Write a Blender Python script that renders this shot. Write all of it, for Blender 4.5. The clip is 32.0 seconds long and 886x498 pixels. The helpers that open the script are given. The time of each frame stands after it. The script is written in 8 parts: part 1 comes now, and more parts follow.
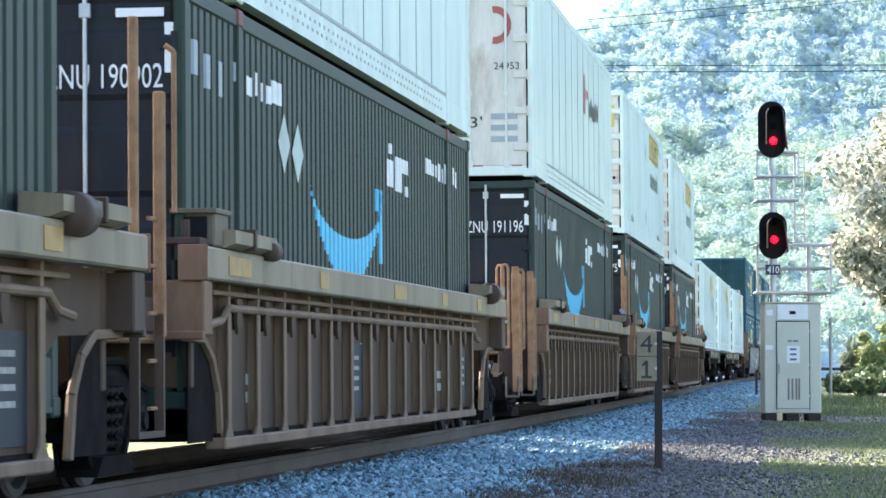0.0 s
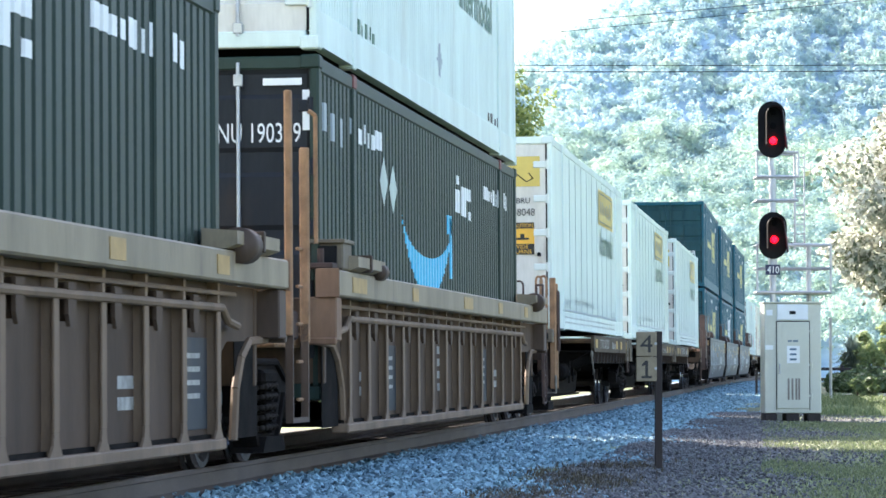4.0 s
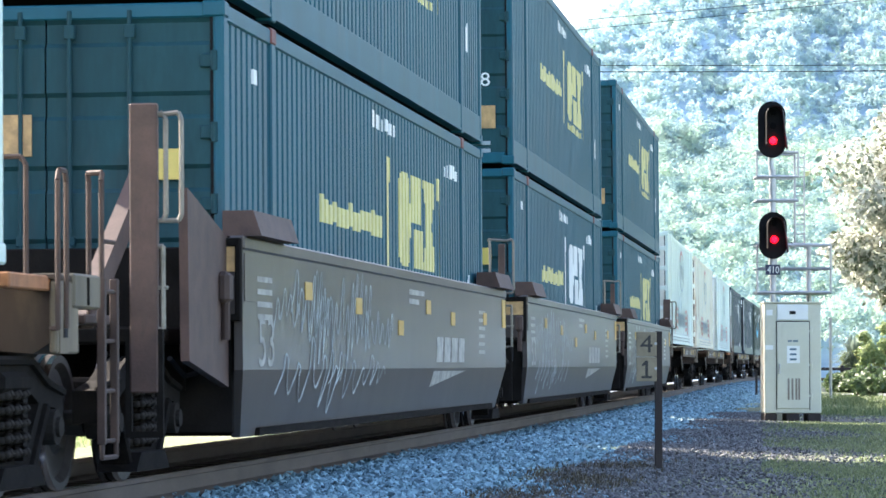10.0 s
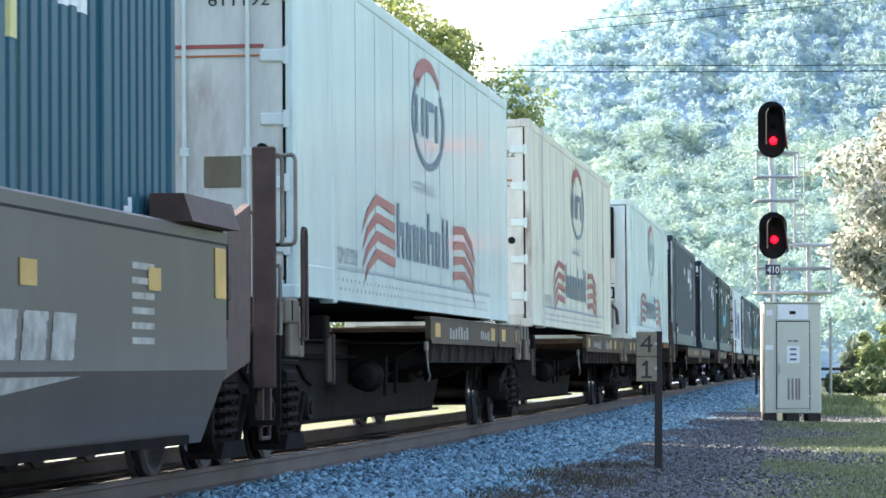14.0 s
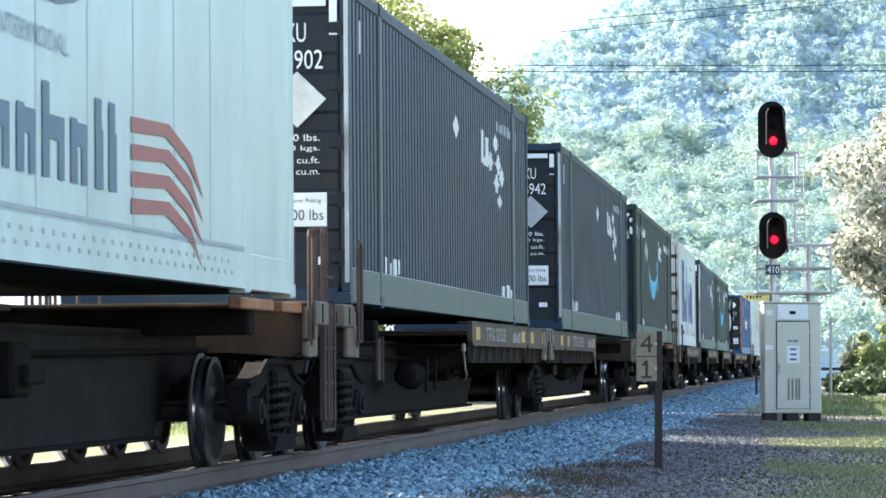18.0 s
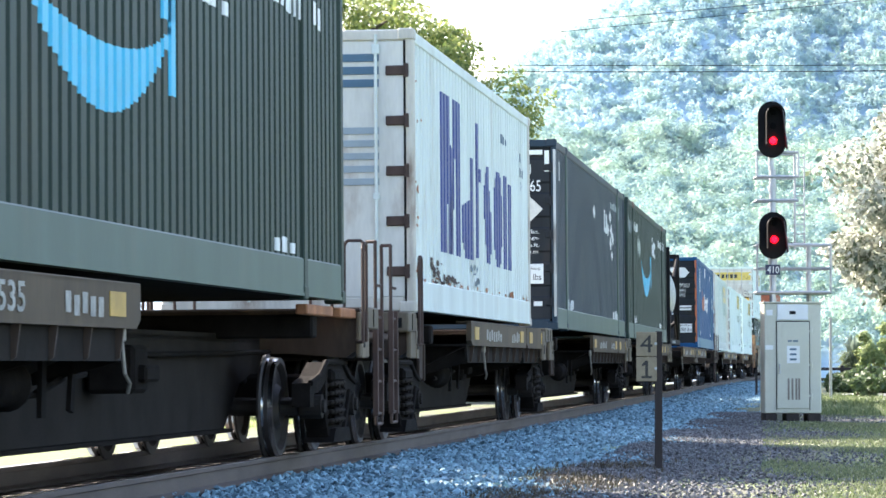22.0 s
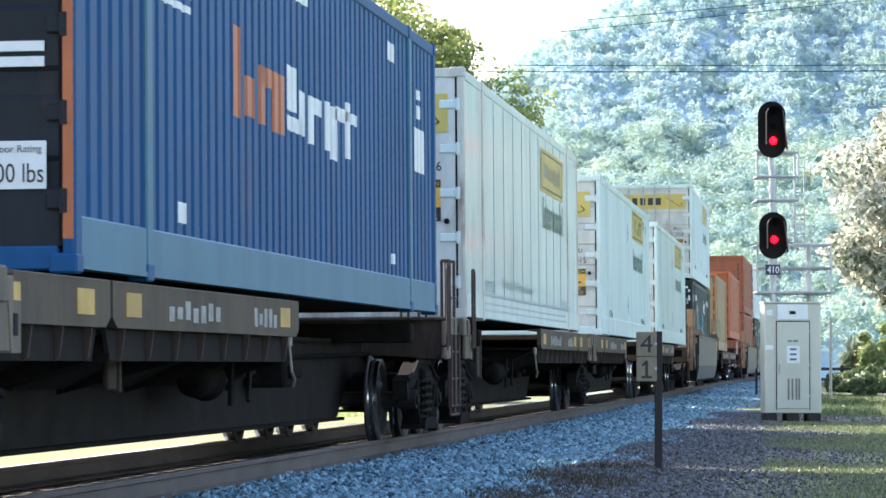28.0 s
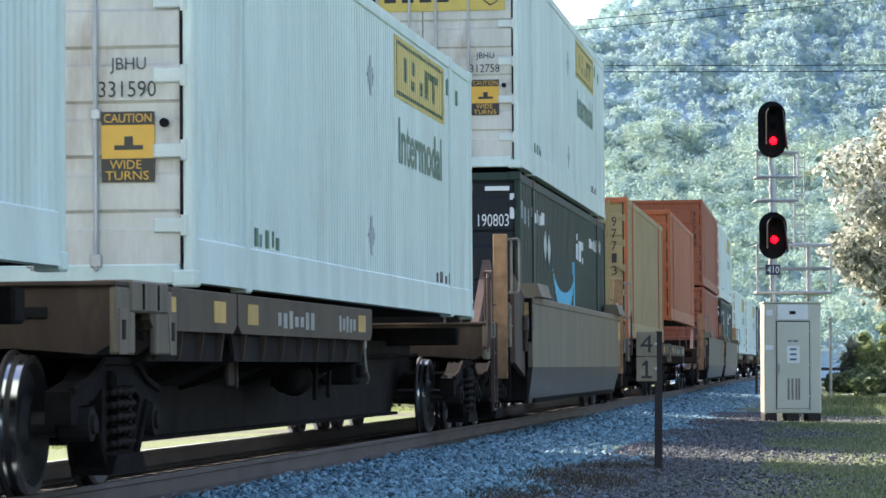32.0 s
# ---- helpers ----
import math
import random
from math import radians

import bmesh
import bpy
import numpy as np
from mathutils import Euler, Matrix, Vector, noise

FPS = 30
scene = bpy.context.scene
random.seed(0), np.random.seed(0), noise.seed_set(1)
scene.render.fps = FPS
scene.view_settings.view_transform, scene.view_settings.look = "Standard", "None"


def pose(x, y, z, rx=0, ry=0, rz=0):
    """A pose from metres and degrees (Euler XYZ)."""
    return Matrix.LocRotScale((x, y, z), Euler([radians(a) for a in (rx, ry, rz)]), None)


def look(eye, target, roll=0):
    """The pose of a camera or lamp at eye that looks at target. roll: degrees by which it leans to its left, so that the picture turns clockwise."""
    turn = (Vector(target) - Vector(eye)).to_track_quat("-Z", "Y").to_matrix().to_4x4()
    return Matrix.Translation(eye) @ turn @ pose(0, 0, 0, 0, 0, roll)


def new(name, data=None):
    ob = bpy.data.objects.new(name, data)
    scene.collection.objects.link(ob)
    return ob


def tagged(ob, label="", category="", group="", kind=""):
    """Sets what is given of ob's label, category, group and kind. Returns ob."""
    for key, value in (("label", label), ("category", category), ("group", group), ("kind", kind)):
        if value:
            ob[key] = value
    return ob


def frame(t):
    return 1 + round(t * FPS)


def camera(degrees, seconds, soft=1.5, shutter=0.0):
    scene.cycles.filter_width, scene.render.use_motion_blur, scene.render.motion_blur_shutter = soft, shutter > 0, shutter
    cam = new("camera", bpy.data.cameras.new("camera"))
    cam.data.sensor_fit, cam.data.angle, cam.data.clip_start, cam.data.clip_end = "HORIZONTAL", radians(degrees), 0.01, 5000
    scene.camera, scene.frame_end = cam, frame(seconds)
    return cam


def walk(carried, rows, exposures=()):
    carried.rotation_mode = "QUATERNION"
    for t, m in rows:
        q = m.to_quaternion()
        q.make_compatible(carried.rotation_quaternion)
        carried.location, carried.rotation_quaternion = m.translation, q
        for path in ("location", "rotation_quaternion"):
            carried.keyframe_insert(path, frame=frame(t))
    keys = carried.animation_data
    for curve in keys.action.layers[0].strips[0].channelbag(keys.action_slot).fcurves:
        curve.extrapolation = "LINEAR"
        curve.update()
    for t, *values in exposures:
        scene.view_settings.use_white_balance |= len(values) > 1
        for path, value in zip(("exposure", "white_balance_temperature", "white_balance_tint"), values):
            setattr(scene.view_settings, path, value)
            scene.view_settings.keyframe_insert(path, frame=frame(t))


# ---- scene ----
# Rail tops lie at z = 0; the track's centreline runs past the camera's left.
CAM_H, TILT, FOV = 0.7895, 2.030, 15.504
cam = camera(FOV, 32.0, soft=1.6, shutter=0.07)
walk(cam, [(0.0, pose(0, 0, CAM_H, 90 + TILT, 0, 0)), (32.0, pose(0, 0, CAM_H, 90 + TILT, 0, 0))],
     exposures=[(0.0, 2.02, 6500, 15), (3.3, 2.12, 6500, 15), (6.0, 1.62, 6500, 15), (8.4, 1.57, 6500, 15), (9.2, 1.87, 6500, 15), (9.8, 2.17, 6500, 15), (11.0, 2.17, 6500, 15), (12.5, 2.02, 6500, 15), (14.0, 1.8, 6500, 15), (17.2, 1.8, 6500, 15), (20.0, 2.3, 6500, 15), (22.0, 2.02, 6500, 15), (23.0, 1.82, 6500, 15), (24.5, 2.17, 6500, 15), (26.5, 1.92, 6500, 15), (29.0, 1.62, 6500, 15), (30.5, 1.27, 6500, 15), (32.0, 1.32, 6500, 15)])

# ---- light ----
SUN_AZ, SUN_EL = -43.0, 33.0      # degrees from +y towards +x, and above the horizon
world = bpy.data.worlds.new("sky_world")
scene.world = world
world.use_nodes = True
wn = world.node_tree
sky = wn.nodes.new("ShaderNodeTexSky")
sky.sky_type, sky.sun_disc = "NISHITA", False
sky.sun_elevation, sky.sun_rotation = radians(SUN_EL), radians(SUN_AZ)
sky.air_density, sky.dust_density, sky.ozone_density = 1.0, 2.2, 1.0
wn.links.new(sky.outputs[0], wn.nodes["Background"].inputs[0])
wn.nodes["Background"].inputs[1].default_value = 0.15
sun_data = bpy.data.lights.new("sun", "SUN")
sun_data.energy, sun_data.angle, sun_data.color = 4.5, radians(0.53), (1.0, 0.93, 0.80)
sun = new("sun", sun_data)
az, el = radians(SUN_AZ), radians(SUN_EL)
sun_way = Vector((math.sin(az) * math.cos(el), math.cos(az) * math.cos(el), math.sin(el)))
sun.matrix_world = look(sun_way * 60, (0, 0, 0))

# ---- the track's line ----
TH0, K1, K2, DX = 0.12118, -2.3e-4, 1.938e-6, -5.94532
LEAN = 0.43
SS = np.arange(-140.0, 760.0, 0.5)
SC = np.clip(SS, -20.0, 170.0) - 50.0
TH = TH0 + K1 * SC + K2 * SC ** 2
PX = np.concatenate([[0.0], np.cumsum((np.sin(TH[1:]) + np.sin(TH[:-1])) * 0.25)])
PY = np.concatenate([[0.0], np.cumsum((np.cos(TH[1:]) + np.cos(TH[:-1])) * 0.25)])
PX, PY = PX - PX[280] + DX, PY - PY[280]


def on_track(s, u=0.0):
    """A place on the track s metres along it and u metres to the right."""
    x, y, th = np.interp(s, SS, PX), np.interp(s, SS, PY), np.interp(s, SS, TH)
    return x + u * np.cos(th), y - u * np.sin(th)


def run(t):
    """How far the train has come by t seconds."""
    return 14.4508 * t - 0.01125 * (t - 15.0) ** 2


def ride(s, span, z=0.0):
    """The pose of a thing whose near end is at s, span metres long, carried at height z."""
    ax, ay = on_track(s)
    bx, by = on_track(s + span)
    return pose(ax, ay, 0, 0, 0, math.degrees(math.atan2(by - ay, bx - ax))) @ pose(0, 0, 0, -LEAN, 0, 0) @ pose(0, 0, z)


# ---- materials ----
def mat(name, colour, rough=0.6, metal=0.0, vary=0.25, scale=3.0, fine=60.0, bump=0.15, stain=None, stain_amt=0.45,
        stretch=(1, 1, 1), spec=0.5, per_object=0.0, translucent=0.0, emit=0.0, coat=0.0):
    """A surface with cloudy variation, fine grain, optional stains and a little relief."""
    m = bpy.data.materials.new(name)
    m.use_nodes = True
    nt = m.node_tree
    n, l = nt.nodes, nt.links
    b = n["Principled BSDF"]
    b.inputs["Roughness"].default_value = rough
    b.inputs["Metallic"].default_value = metal
    b.inputs["Specular IOR Level"].default_value = spec
    b.inputs["Coat Weight"].default_value, b.inputs["Coat Roughness"].default_value = coat, 0.13
    tc = n.new("ShaderNodeTexCoord")
    mp = n.new("ShaderNodeMapping")
    mp.inputs["Scale"].default_value = stretch
    l.new(tc.outputs["Object"], mp.inputs[0])
    big = n.new("ShaderNodeTexNoise")
    big.inputs["Scale"].default_value, big.inputs["Detail"].default_value = scale, 6
    small = n.new("ShaderNodeTexNoise")
    small.inputs["Scale"].default_value, small.inputs["Detail"].default_value = fine, 3
    l.new(mp.outputs[0], big.inputs["Vector"])
    l.new(mp.outputs[0], small.inputs["Vector"])
    ramp = n.new("ShaderNodeMapRange")
    ramp.inputs["From Min"].default_value, ramp.inputs["From Max"].default_value = 0.3, 0.7
    ramp.inputs["To Min"].default_value, ramp.inputs["To Max"].default_value = 1 - vary, 1 + vary * 0.6
    l.new(big.outputs[0], ramp.inputs[0])
    ramp2 = n.new("ShaderNodeMapRange")
    ramp2.inputs["To Min"].default_value, ramp2.inputs["To Max"].default_value = 1 - vary * 0.6, 1 + vary * 0.6
    l.new(small.outputs[0], ramp2.inputs[0])
    mul = n.new("ShaderNodeMath")
    mul.operation = "MULTIPLY"
    l.new(ramp.outputs[0], mul.inputs[0])
    l.new(ramp2.outputs[0], mul.inputs[1])
    hsv = n.new("ShaderNodeHueSaturation")
    hsv.inputs["Color"].default_value = (*colour, 1)
    l.new(mul.outputs[0], hsv.inputs["Value"])
    out = hsv.outputs[0]
    if per_object:
        info = n.new("ShaderNodeObjectInfo")
        r3 = n.new("ShaderNodeMapRange")
        r3.inputs["To Min"].default_value, r3.inputs["To Max"].default_value = 1 - per_object, 1 + per_object
        l.new(info.outputs["Random"], r3.inputs[0])
        m2 = n.new("ShaderNodeMath")
        m2.operation = "MULTIPLY"
        l.new(mul.outputs[0], m2.inputs[0])
        l.new(r3.outputs[0], m2.inputs[1])
        l.new(m2.outputs[0], hsv.inputs["Value"])
    if stain:
        st = n.new("ShaderNodeTexNoise")
        st.inputs["Scale"].default_value, st.inputs["Detail"].default_value = scale * 1.7, 8
        st.inputs["Roughness"].default_value = 0.65
        mp2 = n.new("ShaderNodeMapping")
        mp2.inputs["Scale"].default_value = (1.0, 1.0, 0.35)
        mp2.inputs["Location"].default_value = (3.1, 7.7, 1.3)
        l.new(tc.outputs["Object"], mp2.inputs[0])
        l.new(mp2.outputs[0], st.inputs["Vector"])
        cut = n.new("ShaderNodeMapRange")
        cut.inputs["From Min"].default_value, cut.inputs["From Max"].default_value = 0.56, 0.72
        cut.inputs["To Max"].default_value = stain_amt
        l.new(st.outputs[0], cut.inputs[0])
        mix = n.new("ShaderNodeMix")
        mix.data_type = "RGBA"
        mix.inputs[7].default_value = (*stain, 1)
        l.new(cut.outputs[0], mix.inputs[0])
        l.new(out, mix.inputs[6])
        out = mix.outputs[2]
    l.new(out, b.inputs["Base Color"])
    if bump:
        bp = n.new("ShaderNodeBump")
        bp.inputs["Strength"].default_value, bp.inputs["Distance"].default_value = bump, 0.01
        l.new(small.outputs[0], bp.inputs["Height"])
        l.new(bp.outputs[0], b.inputs["Normal"])
    if translucent:
        tr = n.new("ShaderNodeBsdfTranslucent")
        l.new(out, tr.inputs[0])
        ms = n.new("ShaderNodeMixShader")
        ms.inputs[0].default_value = translucent
        l.new(b.outputs[0], ms.inputs[1])
        l.new(tr.outputs[0], ms.inputs[2])
        l.new(ms.outputs[0], n["Material Output"].inputs[0])
    if emit:
        b.inputs["Emission Color"].default_value = (*colour, 1)
        b.inputs["Emission Strength"].default_value = emit
    return m


def paint(name, colour, rough=0.5, stain=(0.16, 0.11, 0.07), stain_amt=0.25, vary=0.14, **kw):
    """Sprayed steel: streaked downwards, with rust and road dirt."""
    return mat(name, colour, rough, vary=vary, scale=0.9, fine=14.0, bump=0.06, stain=stain, stain_amt=stain_amt, stretch=(2.2, 2.2, 0.5), **kw)


M = {}
M["amz"] = paint("dark_green_grey_paint", (0.025, 0.046, 0.038), 0.48, stain_amt=0.12, spec=0.2)
M["csx"] = paint("dark_teal_paint", (0.006, 0.090, 0.132), 0.47, stain_amt=0.2, spec=0.26)
M["umx"] = paint("slate_navy_paint", (0.012, 0.033, 0.057), 0.45, stain_amt=0.12, spec=0.28)
M["blue"] = paint("royal_blue_paint", (0.010, 0.085, 0.22), 0.5, stain_amt=0.25, spec=0.18)
# Door colours are set darker and greyer than the container sides.
M["door_dark"] = paint("stained_dark_door_paint", (0.020, 0.024, 0.030), 0.6, stain=(0.07, 0.045, 0.03), stain_amt=0.35, vary=0.3, spec=0.2)
M["door_teal"] = paint("stained_teal_door_paint", (0.014, 0.060, 0.072), 0.6, stain=(0.05, 0.045, 0.04), stain_amt=0.35, vary=0.3, spec=0.2)
M["rail_green"] = paint("grey_green_rail_paint", (0.066, 0.110, 0.092), 0.5)
M["rail_blue"] = paint("light_blue_rail_paint", (0.045, 0.165, 0.252), 0.5)
M["white"] = paint("white_paint", (0.64, 0.76, 0.72), 0.42, stain=(0.34, 0.32, 0.26), stain_amt=0.30, vary=0.12)
M["white_panel"] = paint("white_gelcoat_panel", (0.60, 0.72, 0.69), 0.5, stain=(0.34, 0.34, 0.29), stain_amt=0.25, vary=0.10, coat=0.55)
M["dirty_white"] = paint("grimy_white_paint", (0.66, 0.73, 0.70), 0.5, stain=(0.40, 0.33, 0.24), stain_amt=0.4, vary=0.12)
M["cream"] = paint("yellowed_white_paint", (0.72, 0.68, 0.52), 0.5, stain=(0.26, 0.17, 0.10), stain_amt=0.5, vary=0.15, coat=0.3)
M["door_white"] = paint("stained_white_door_paint", (0.63, 0.62, 0.57), 0.5, stain=(0.24, 0.14, 0.08), stain_amt=0.6, vary=0.2)
M["cream2"] = paint("weathered_white_paint", (0.60, 0.69, 0.64), 0.45, stain=(0.30, 0.24, 0.16), stain_amt=0.4, vary=0.12, coat=0.5)
M["tan_side"] = paint("dusty_yellowed_paint", (0.38, 0.28, 0.13), 0.55, stain_amt=0.3)
M["orange"] = paint("faded_orange_paint", (0.46, 0.125, 0.04), 0.55, stain_amt=0.3)
M["brown_red"] = paint("oxide_red_paint", (0.34, 0.10, 0.045), 0.6, stain_amt=0.3)
M["tan"] = paint("dusty_tan_paint", (0.165, 0.132, 0.082), 0.6, stain=(0.10, 0.07, 0.05), stain_amt=0.6, vary=0.25)
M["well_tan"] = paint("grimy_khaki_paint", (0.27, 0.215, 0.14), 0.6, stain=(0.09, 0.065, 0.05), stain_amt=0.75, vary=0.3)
M["well_dark"] = paint("dark_brown_stained_steel", (0.092, 0.060, 0.040), 0.75, spec=0.2, stain=(0.10, 0.065, 0.045), stain_amt=0.4, vary=0.35)
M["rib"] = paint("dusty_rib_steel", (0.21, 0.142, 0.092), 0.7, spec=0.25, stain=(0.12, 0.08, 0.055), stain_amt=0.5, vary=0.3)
M["well_grey"] = paint("smooth_grey_steel_paint", (0.072, 0.058, 0.052), 0.5, stain=(0.10, 0.085, 0.08), stain_amt=0.5, vary=0.15, spec=0.3, coat=0.25)
M["rust"] = mat("rusty_handrail_steel", (0.31, 0.175, 0.09), 0.75, vary=0.35, scale=6, fine=80, bump=0.2, stain=(0.10, 0.05, 0.03))
M["well_brown"] = paint("smoky_brown_steel", (0.085, 0.056, 0.040), 0.65, spec=0.3, stain=(0.05, 0.036, 0.028), stain_amt=0.6, vary=0.3)
M["post_brown"] = mat("dull_red_brown_steel", (0.085, 0.047, 0.037), 0.7, vary=0.3, scale=5, fine=60, bump=0.15, stain=(0.03, 0.02, 0.018))
M["rust_dark"] = mat("dark_rusted_steel", (0.06, 0.034, 0.026), 0.75, vary=0.35, scale=6, fine=80, bump=0.2)
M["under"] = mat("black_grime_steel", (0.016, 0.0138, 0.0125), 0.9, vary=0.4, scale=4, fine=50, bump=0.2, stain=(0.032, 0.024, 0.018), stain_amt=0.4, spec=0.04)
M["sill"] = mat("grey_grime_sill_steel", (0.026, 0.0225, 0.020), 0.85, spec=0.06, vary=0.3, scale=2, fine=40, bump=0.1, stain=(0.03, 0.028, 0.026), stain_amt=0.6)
M["wheel"] = mat("worn_wheel_steel", (0.055, 0.048, 0.044), 0.55, 0.6, vary=0.3, scale=8, fine=90, bump=0.15)
M["tread"] = mat("polished_tread_steel", (0.55, 0.55, 0.56), 0.18, 1.0, vary=0.1, bump=0.0)
M["steel"] = mat("galvanised_steel", (0.42, 0.44, 0.46), 0.42, 0.7, vary=0.2, scale=5, fine=70, bump=0.08)
M["black"] = mat("black_rubber_and_paint", (0.008, 0.008, 0.009), 0.7, vary=0.3, bump=0.05, spec=0.15)
M["sm_blue"] = mat("light_blue_decal", (0.03, 0.50, 0.76), 0.4, vary=0.08, bump=0)
M["d_white"] = mat("white_decal", (0.78, 0.80, 0.80), 0.4, vary=0.08, bump=0)
M["d_yellow"] = mat("pale_yellow_decal", (0.64, 0.57, 0.22), 0.45, vary=0.15, bump=0)
M["sign_yellow"] = mat("yellow_sign_film", (0.62, 0.47, 0.11), 0.4, vary=0.12, bump=0)
M["faded_yellow"] = mat("faded_dusty_reflector", (0.44, 0.27, 0.085), 0.5, vary=0.3, bump=0)
M["orange_sign"] = mat("amber_sign_film", (0.75, 0.42, 0.05), 0.4, vary=0.1, bump=0)
M["d_green"] = mat("dark_green_decal", (0.035, 0.13, 0.075), 0.4, vary=0.12, bump=0)
M["d_navy"] = mat("navy_decal", (0.007, 0.038, 0.225), 0.4, vary=0.1, bump=0)
M["d_steel"] = mat("slate_blue_decal", (0.06, 0.13, 0.20), 0.4, vary=0.1, bump=0)
M["plate_navy"] = mat("dark_navy_plate", (0.012, 0.018, 0.06), 0.4, vary=0.05, bump=0)
M["d_red"] = mat("faded_red_decal", (0.36, 0.085, 0.07), 0.45, vary=0.12, bump=0)
M["d_orange"] = mat("orange_decal", (0.50, 0.14, 0.045), 0.45, vary=0.12, bump=0)
M["d_black"] = mat("black_decal", (0.015, 0.015, 0.017), 0.4, vary=0.1, bump=0)
M["d_grey"] = mat("pale_grey_print", (0.30, 0.36, 0.40), 0.4, vary=0.1, bump=0)
M["d_pearl"] = mat("pale_green_white_decal", (0.46, 0.56, 0.52), 0.4, vary=0.15, bump=0)
M["d_print"] = mat("grey_green_print", (0.13, 0.19, 0.20), 0.5, vary=0.2, bump=0)
M["graffiti"] = mat("thin_worn_spray_paint", (0.36, 0.40, 0.40), 0.7, vary=0.6, scale=5, fine=25, bump=0, stain=(0.16, 0.16, 0.16), stain_amt=0.7)
M["cabinet"] = mat("beige_enamel_steel", (0.57, 0.57, 0.48), 0.4, vary=0.08, scale=1.5, fine=30, bump=0.03, stain=(0.30, 0.26, 0.2), stain_amt=0.25)
M["red_lamp"] = mat("lit_red_lens", (1.0, 0.0006, 0.0025), 0.3, vary=0, bump=0, emit=9.0)
M["visor_edge"] = mat("grey_edge_highlight", (0.10, 0.11, 0.12), 0.5, vary=0.2, bump=0)
M["lens_off"] = mat("dark_glass_lens", (0.004, 0.005, 0.006), 0.8, vary=0.05, bump=0, spec=0.1)
M["rail"] = mat("brown_rusted_rail", (0.10, 0.075, 0.06), 0.7, vary=0.3, scale=5, fine=60, bump=0.15, stretch=(0.3, 0.3, 1))
M["rail_top"] = mat("polished_railhead", (0.50, 0.49, 0.48), 0.22, 1.0, vary=0.15, bump=0.02)
M["tie"] = mat("creosoted_timber", (0.055, 0.042, 0.034), 0.85, vary=0.4, scale=4, fine=45, bump=0.4, per_object=0.3)
M["louvre"] = mat("louvre_shade_colour", (0.22, 0.19, 0.16), 0.6, vary=0.15, bump=0)
M["orange_rust"] = mat("bright_orange_rust", (0.36, 0.15, 0.065), 0.8, vary=0.35, scale=5, fine=60, bump=0.15, stain=(0.10, 0.05, 0.03))
M["wood"] = mat("weathered_dark_timber", (0.034, 0.025, 0.023), 0.8, vary=0.4, scale=5, fine=50, bump=0.3, stretch=(1, 1, 0.2))
M["tank_white"] = paint("tank_cream_enamel", (0.70, 0.69, 0.64), 0.35, stain=(0.25, 0.18, 0.12), stain_amt=0.3)


